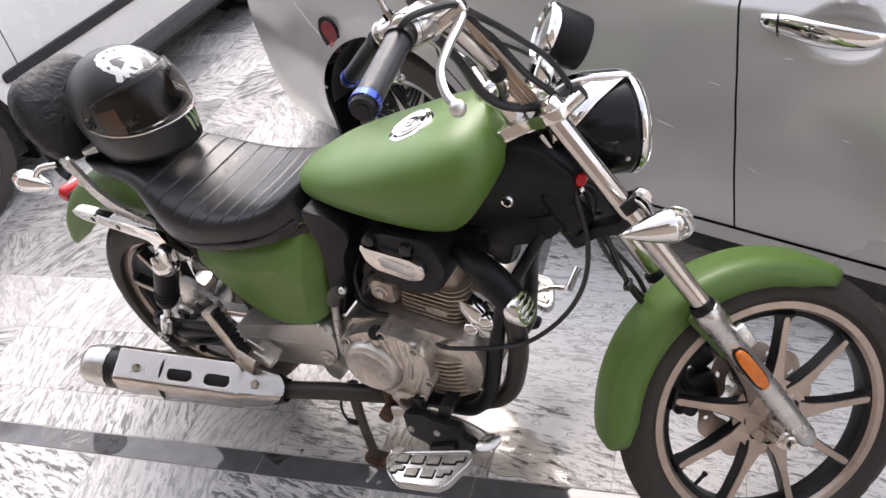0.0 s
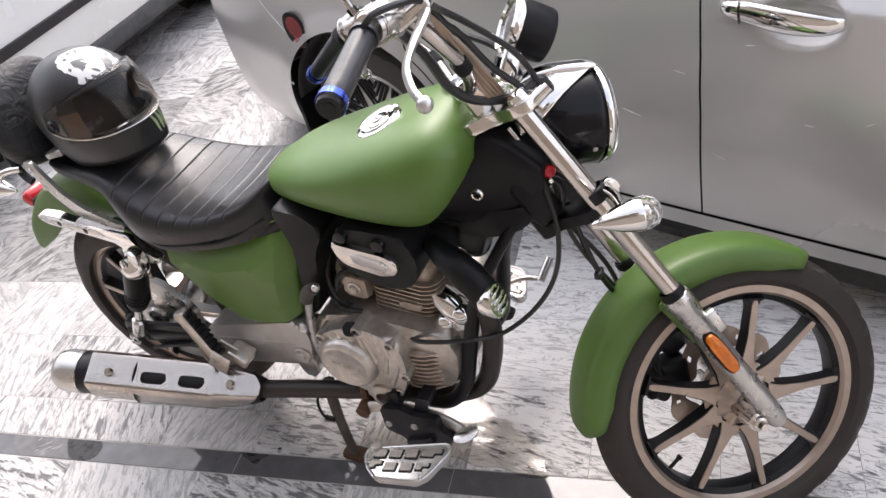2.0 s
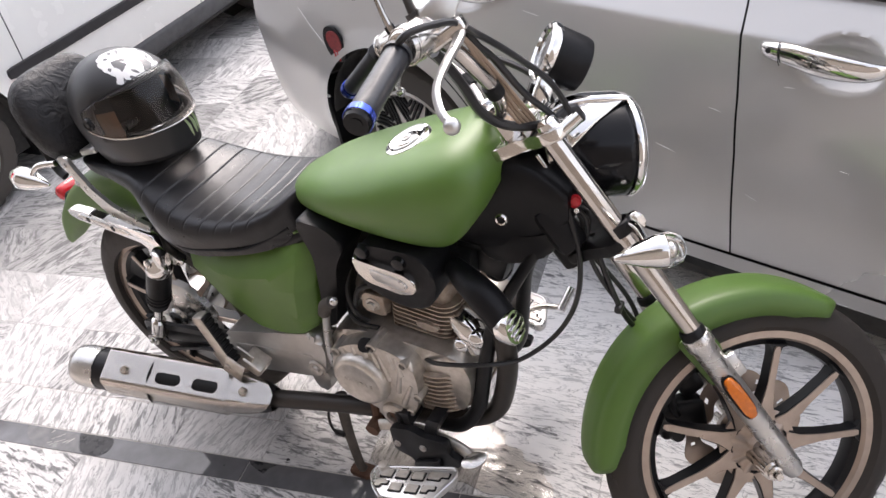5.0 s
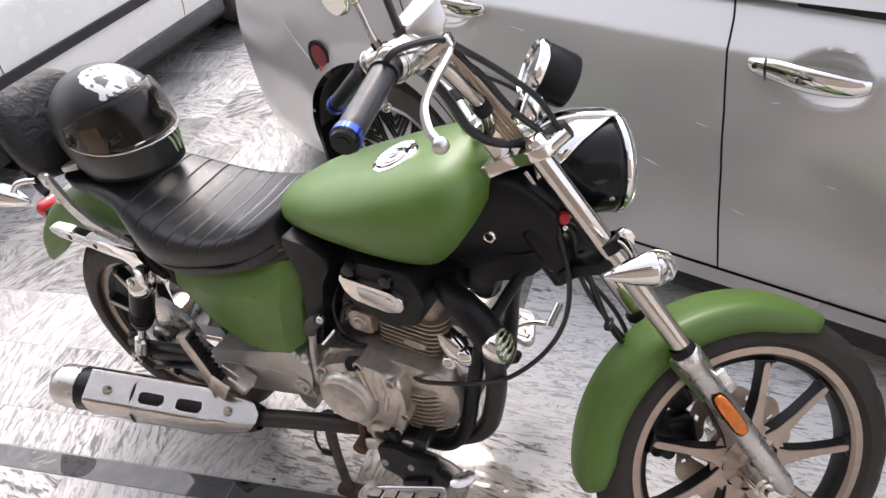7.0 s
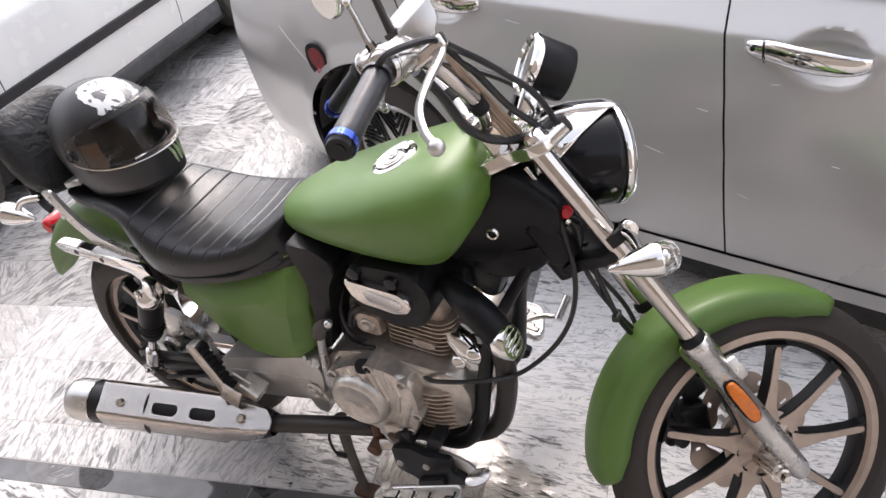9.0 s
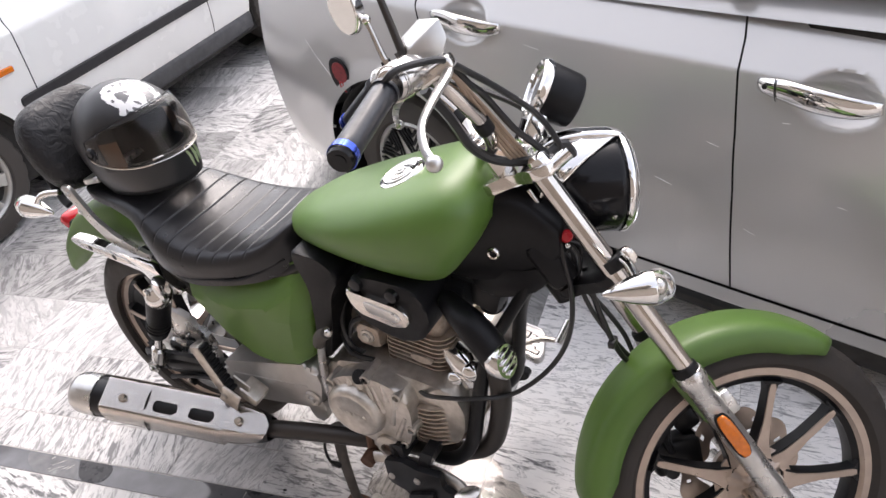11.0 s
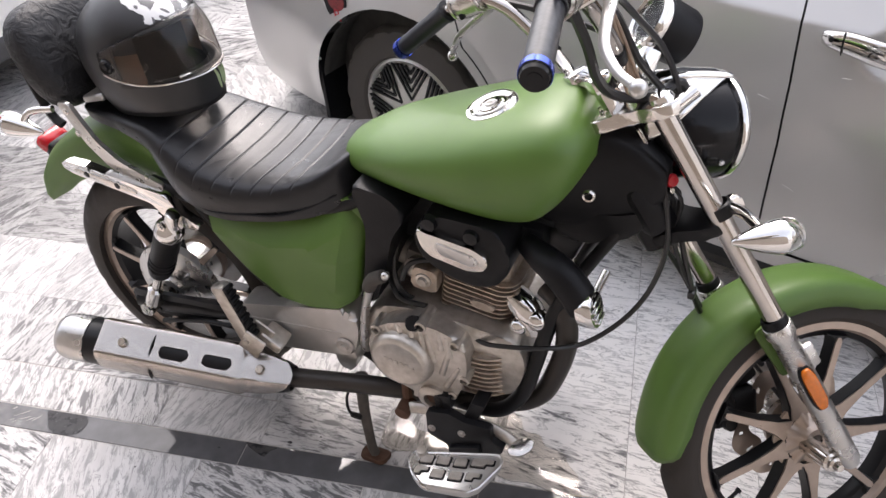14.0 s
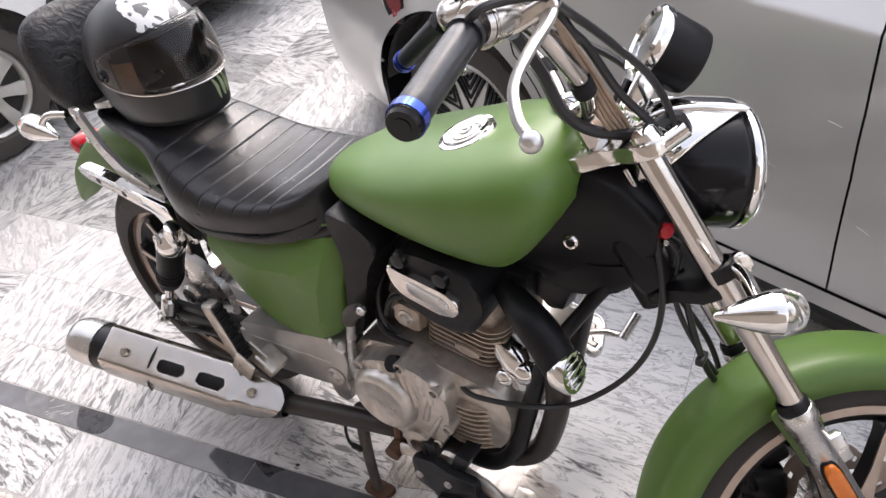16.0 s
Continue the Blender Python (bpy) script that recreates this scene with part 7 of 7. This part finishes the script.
    part("belt_moulding", mo, CHROME, car, "bright belt moulding")
    ms = bmesh.new()
    tube(ms, [m @ Vector((u, surf(u, 0.985) - 0.016, 1.000)) for u in (-0.9, -0.4, 0.2, 0.8, 1.3)], 0.010, 8, 4)
    part("window_seal", ms, TRIM, car)
    # scratches through the paint
    r = random.Random(5)
    for u, z, l, a in ((0.20, 0.70, 0.03, -10), (-0.05, 0.62, 0.09, -14), (-0.02, 0.60, 0.05, -12), (0.07, 0.58, 0.05, -15), (0.36, 0.775, 0.02, 5), (0.50, 0.62, 0.02, -5), (0.62, 0.64, 0.018, 30), (-0.33, 0.845, 0.05, -8), (0.30, 0.50, 0.03, -20)):
        sb = bmesh.new()
        p = [m @ Vector((u + l * t * math.cos(radians(a)), surf(u + l * t, z + l * t * math.sin(radians(a))) + 0.0006, z + l * t * math.sin(radians(a)))) for t in (0, 0.4, 0.7, 1)]
        tube(sb, p, [0.0004, 0.0009, 0.0007, 0.0003], 5, 2)
        part("scratch", sb, SCRATCH, rd if u < 0.26 else fd)
    sb = bmesh.new()
    tube(sb, [m @ Vector((u, surf(u, z) + 0.0008, z)) for u, z in ((-1.115, 0.615), (-1.16, 0.650), (-1.21, 0.688), (-1.27, 0.735))], [0.0012, 0.0016, 0.0014, 0.0006], 5, 4)
    part("scratch", sb, SCRATCH, q)
    car_wheel(car, m, -0.865, 0.295, 0.295, 0.19, -0.040, "rear_wheel", "chevron")
    car_wheel(car, m, 1.75, 0.295, 0.295, 0.19, -0.045, "front_wheel", "chevron")
    for u in (-0.85, 1.75):
        w = bmesh.new()
        lathe(w, [(0.19, 0.0), (0.295, -0.01), (0.295, -0.18), (0.19, -0.18)], m @ Matrix.Translation((u, -1.60, 0.295)) @ Matrix.Rotation(radians(-90), 4, "X"), 40)
        part("far_wheel", w, RUBBER, car)
    st = [(-1.98, 0.86, 0.58), (-1.86, 0.95, 0.34), (-1.6, 0.99, 0.16), (-1.2, 1.0, 0.06), (-0.9, 1.0, 0.02), (0.5, 1.0, 0.0), (1.4, 1.0, 0.0), (2.2, 0.93, 0.06), (2.6, 0.80, 0.25)]
    car_core(car, m, st, 1.70, SILVER, surf)
    far = frame_of(Vector((0.173, 0.685, 0)) - out * 1.70, -d, -out, (0, 0, 1))
    part("far_side", panel(far, lambda z: -2.45, lambda z: 1.98, 0.22, 0.985, lambda u, z: surf(-u, z), (0.85, 0.30, 0.372), 90, 30), SILVER, car, "", 60)
    greenhouse(car, m, -1.15, -0.45, 0.75, 1.55, 1.0, 1.44, 1.70, SILVER)
    return car


silver_car()


def white_car():
    fwd = Vector((0.047, -0.999, 0)).normalized()
    out = Vector((0.9989, 0.047, 0)).normalized()
    m = frame_of((-2.561, 1.571, 0), fwd, out, (0, 0, 1))
    car = thing("white_car", (-3.25, 1.55, 0.0), "white hatchback with black side trim, parked on the marble floor", "car")
    prof = [(0.20, -0.045), (0.26, -0.020), (0.34, 0.0), (0.46, 0.010), (0.60, 0.012), (0.72, 0.010), (0.765, 0.006), (0.785, -0.010), (0.86, -0.035), (0.94, -0.07)]
    smooth = [tuple(p) for p in spline(prof, 5)]

    def surf(u, z):
        w = lerp_table(smooth, z)
        if u > 1.35:
            w -= 0.35 * ((u - 1.35) / 0.45) ** 2.2
        return w
    seam = lambda z: 0.690 - 0.03 * (z - 0.8)
    part("front_wing", panel(m, lambda z: seam(z) + 0.003, lambda z: 1.76, 0.22, 0.90, surf, (1.14, 0.275, 0.325), 34), WHITE, car, "white front wing", 60)
    dr = part("front_door", panel(m, lambda z: -0.42, lambda z: seam(z) - 0.003, 0.275, 0.90, surf), WHITE, car, "white front door", 60)
    part("rear_quarter", panel(m, lambda z: -1.72, lambda z: -0.426, 0.255, 0.90, surf, (-1.06, 0.275, 0.325), 34), WHITE, car, "white rear quarter", 60)
    si = bmesh.new()
    loops = []
    for z, w in ((0.285, 0.004), (0.262, 0.012), (0.20, 0.008), (0.178, -0.02), (0.18, -0.08)):
        loops.append([m @ Vector((u, surf(0, 0.27) + w, z)) for u in (0.80, 0.4, 0.0, -0.4, -0.73)])
    rings(si, loops, cap=False, closed=False)
    part("sill", si, SILL, car, "dark grey sill", 50, 0.004)
    gap = bmesh.new()
    loops = [[m @ Vector((0.69 + du, surf(0.69, z) - 0.010, z)) for du in (-0.04, 0.04)] for z in [0.28 + 0.05 * j for j in range(12)]]
    rings(gap, loops, cap=False, closed=False)
    part("door_seal", gap, GAP, car)
    tr = bmesh.new()
    loops = []
    for u in [0.795, 0.79, 0.77, 0.5, 0.2, -0.2, -0.6, -0.72]:
        k = 0.3 if u > 0.793 else (0.8 if u > 0.785 else 1)
        loops.append([m @ Vector((u, surf(u, 0.483) + dw * k, 0.483 + dz * k)) for dw, dz in ((-0.004, -0.026), (0.012, -0.022), (0.016, 0.0), (0.012, 0.022), (-0.004, 0.026))])
    rings(tr, loops)
    part("side_trim", tr, TRIM, car, "black rubber side trim")
    mk = bmesh.new()
    block(mk, (0.075, 0.020, 0.026), m @ Matrix.Translation((0.80, surf(0.80, 0.632) + 0.004, 0.632)) @ Matrix.Rotation(radians(-2), 4, "Y"), 0.006, 2)
    part("side_marker", mk, AMBER, car, "amber side marker")
    for u, rr in ((1.14, 0.325), (-1.06, 0.325)):
        liner = bmesh.new()
        loops = []
        for k in range(25):
            a = radians(-12 + 204 * k / 24)
            loops.append([m @ Vector((u + (rr - 0.004) * math.cos(a), y, 0.275 + (rr - 0.004) * math.sin(a))) for y in (-0.002, -0.03, -0.12, -0.26)])
        rings(liner, loops, cap=False, closed=False)
        loops = [[m @ Vector((u + rr * r * math.cos(radians(15 * k)), -0.26, 0.275 + rr * r * math.sin(radians(15 * k)))) for k in range(25)] for r in (0.02, 1.0)]
        rings(liner, loops, cap=False, closed=False)
        part("wheel_housing", liner, UNDER, car, "", 60, 0.004)
        flap = bmesh.new()
        prism(flap, rounded([(0.0, 0.11), (-0.17, 0.11), (-0.17, 0.36), (0.0, 0.38)], 0.02), 0.0, 0.010, m @ frame_of((u - rr - 0.004, 0, 0), (0, 1, 0), (0, 0, 1), (1, 0, 0)), 0.003, 1)
        part("mud_flap", flap, BLACK_PLASTIC, car, "dusty black mud flap")
        car_wheel(car, m, u, 0.268, 0.268, 0.16, -0.030, "front_wheel" if u > 0 else "rear_wheel", "spokes")
        w = bmesh.new()
        lathe(w, [(0.17, 0.0), (0.268, -0.01), (0.268, -0.15), (0.17, -0.15)], m @ Matrix.Translation((u, -1.30, 0.268)) @ Matrix.Rotation(radians(-90), 4, "X"), 40)
        part("far_wheel", w, RUBBER, car)
    tlm = bmesh.new()
    block(tlm, (0.10, 0.06, 0.16), m @ Matrix.Translation((-1.70, -0.03, 0.74)), 0.02, 2)
    part("tail_lamp", tlm, RED_LENS, car, "red tail lamp")
    st = [(-1.74, 0.84, 0.10), (-1.6, 0.88, 0.04), (0.5, 0.89, 0.0), (1.3, 0.86, 0.02), (1.62, 0.78, 0.16), (1.78, 0.66, 0.30)]
    car_core(car, m, st, 1.40, WHITE, surf)
    greenhouse(car, m, -1.72, -1.45, 0.05, 0.62, 0.90, 1.36, 1.40, WHITE)


white_car()


# ---- floor and surroundings ----
TURN_F = radians(10.6)


def floor_place(u, v, z=0.0):
    c, s = math.cos(TURN_F), math.sin(TURN_F)
    return Vector((c * u - s * v, s * u + c * v, z))


bm = bmesh.new()
block(bm, (16, 16, 0.2), Matrix.Translation((0, 0, -0.1012)))
floor = whole("floor", bm, GROUT, "polished marble tiled floor of a car porch", "floor", "structure")

for name, size, at in (("wall_south", (11.0, 0.2, 3.5), (-0.5, -3.0, 1.75)), ("wall_north", (11.0, 0.2, 2.0), (-0.5, 6.2, 1.0)), ("wall_west", (0.2, 11.4, 2.0), (-6.1, 0.6, 1.0)), ("wall_east", (0.2, 11.4, 2.0), (5.1, 0.6, 1.0))):
    bm = bmesh.new()
    block(bm, size, Matrix.Translation(at), 0.01, 1)
    whole(name, bm, HOUSE if name == "wall_south" else PLASTER, "plain painted boundary wall", "wall", "structure")


# unseen slab, its depth set to keep sky light off the near side
bm = bmesh.new()
block(bm, (8.0, 1.2, 0.18), Matrix.Translation((-2.0, -2.50, 3.59)), 0.01, 1)
whole("ceiling", bm, CREAM, "unseen plastered slab, added to shade the near side", "ceiling", "structure")


def slab_mesh(name, w, d, mat, h=0.012, bevel=0.0005):
    bm = bmesh.new()
    block(bm, (w, d, h), Matrix.Translation((0, 0, -h / 2)), bevel, 1)
    mesh = bpy.data.meshes.new(name)
    bm.to_mesh(mesh)
    bm.free()
    mesh.materials.append(mat)
    return mesh


def lay(name, mesh, u, v, turn=0.0, lift=0.0):
    ob = new(name, mesh)
    ob.parent = floor
    ob.matrix_local = Matrix.Translation(floor_place(u, v, lift)) @ Matrix.Rotation(TURN_F + turn, 4, "Z")
    return ob


TU, TV = 0.295, 0.2560
tile_mesh = slab_mesh("tile", TU - 0.0014, TV - 0.0014, STONE)
far_mesh = slab_mesh("tile", TU - 0.0014, TV - 0.0014, STONE_FAR)
pale_lit_mesh = slab_mesh("pale_lit_tile", TU - 0.0014, TV - 0.0014, STONE_PALE_LIT)
rnd = random.Random(11)
V_BAND0, V_BAND1, V_MOSAIC = -0.148, -0.078, -0.352
for i in range(-13, 8):
    near = i >= -3
    for j in range(0, 14):
        u = 0.28 + TU * (i + 0.5)
        v = V_BAND1 + 0.002 + TV * (j + 0.5) if near else 0.5725 - 2 * TV + TV * (j + 0.5)
        if not near and v - TV / 2 < V_BAND1:
            continue
        lay("tile", pale_lit_mesh if i >= -1 and v > 0.0 else (far_mesh if v > 0.45 or i < -7 else tile_mesh), u, v, 0.0, rnd.uniform(-0.0004, 0.0002))
edge_mesh = slab_mesh("edge_tile", TU - 0.0014, 0.132, STONE)
for i in range(-13, -3):
    lay("edge_tile", edge_mesh, 0.28 + TU * (i + 0.5), V_BAND1 + 0.069, 0.0, -0.0002)
band_mesh = slab_mesh("band_stone", 2 * TU - 0.002, V_BAND1 - V_BAND0 - 0.002, BAND)
for i in range(-7, 4):
    lay("band_stone", band_mesh, -0.93 + 2 * TU * (i + 3.5 - 0.5), (V_BAND0 + V_BAND1) / 2)
strip_mesh = slab_mesh("border_tile", 1.4 * TU - 0.002, V_BAND0 - V_MOSAIC - 0.003, STONE)
for i in range(-10, 6):
    lay("border_tile", strip_mesh, 0.1 + 1.4 * TU * (i + 0.5), (V_BAND0 + V_MOSAIC) / 2)


def inlay_stone(name, mat, outline, lift):
    """A thin piece of other stone let into the floor; outline in the floor's own u and v."""
    bm = bmesh.new()
    prism(bm, outline, -0.004, lift, Matrix.Rotation(TURN_F, 4, "Z"), 0.0, 1)
    mesh = bpy.data.meshes.new(name)
    bm.to_mesh(mesh)
    bm.free()
    mesh.materials.append(mat)
    ob = new(name, mesh)
    ob.parent = floor


inlay_stone("dark_patch", BAND_DARK, rounded([(-1.205, -0.080), (-1.085, -0.080), (-1.070, -0.100), (-1.074, -0.130), (-1.095, -0.146), (-1.150, -0.146), (-1.172, -0.128)], 0.014), 0.0006)
inlay_stone("grey_patch", BAND_GREY, rounded([(-1.40, -0.080), (-1.208, -0.080), (-1.176, -0.128), (-1.156, -0.146), (-1.32, -0.146), (-1.37, -0.12)], 0.02), 0.0004)
inlay_stone("chip", BAND_DARK, [(-0.642, -0.079), (-0.552, -0.080), (-0.570, -0.096), (-0.578, -0.114), (-0.606, -0.103), (-0.626, -0.092)], 0.0005)
for k, (u, v, w) in enumerate(((-0.53, -0.060, 0.006), (-0.70, -0.108, 0.0035), (-0.46, -0.03, 0.003), (-0.88, -0.20, 0.003))):
    inlay_stone("chip", BAND_DARK, oval(u, v, w, w * 0.7, 9), 0.0006)
r = random.Random(17)
for k in range(16):
    u, v = r.uniform(-1.18, -1.075), r.uniform(-0.142, -0.084)
    w = r.uniform(0.0006, 0.0018)
    inlay_stone("chip", BAND_GREY, oval(u, v, w * r.uniform(0.8, 2.2), w, 7, 1.0, r.uniform(0, 180)), 0.0009)
for k in range(9):
    u, v = r.uniform(-1.30, -1.20), r.uniform(-0.140, -0.086)
    inlay_stone("scuff", GROUT, oval(u, v, r.uniform(0.006, 0.016), r.uniform(0.0007, 0.0016), 8, 1.0, r.uniform(20, 60)), 0.0008)
bm = bmesh.new()
r = random.Random(3)
verts, faces = [], []
for k in range(5200):
    u, v = r.uniform(-2.2, -0.2), V_MOSAIC - 0.012 - r.random() ** 1.3 * 0.5
    a, rad = r.uniform(0, math.pi), r.uniform(0.004, 0.0085)
    c0 = floor_place(u, v, 0.0)
    n0 = len(verts)
    for q in range(6):
        ang = a + math.pi * q / 3
        verts.append((c0.x + rad * 1.5 * math.cos(ang) * (1 if q % 3 else 1.2), c0.y + rad * math.sin(ang), -0.0005 + 0.001 * r.random()))
    verts.append((c0.x, c0.y, 0.003))
    faces += [(n0 + q, n0 + (q + 1) % 6, n0 + 6) for q in range(6)]
pm = bpy.data.meshes.new("pebbles")
pm.from_pydata(verts, [], faces)
pm.materials.append(MOSAIC)
po = new("pebbles", pm)
po.parent = floor
tagged(po, "small pinkish pebbles set in cement", kind="stuff")

# rain water under the footboard
bm = bmesh.new()
prism(bm, rounded([(-0.13, 0.10), (-0.06, 0.14), (0.0, 0.118), (0.012, 0.080), (0.060, 0.088), (0.075, 0.055), (0.128, 0.058), (0.146, 0.024), (0.176, 0.010), (0.182, -0.022), (0.206, -0.048), (0.150, -0.062), (0.080, -0.050), (0.030, -0.066), (-0.04, -0.052), (-0.10, -0.072), (-0.19, -0.060), (-0.26, -0.088), (-0.300, -0.078), (-0.312, -0.020), (-0.300, 0.010), (-0.260, 0.012), (-0.230, -0.010), (-0.17, 0.0), (-0.12, 0.03)], 0.018, 5), 0.0006, 0.0022, Matrix(), 0.0008, 2)
whole("puddle", bm, WATER, "shallow clear puddle of water on the marble floor", "puddle").visible_shadow = False
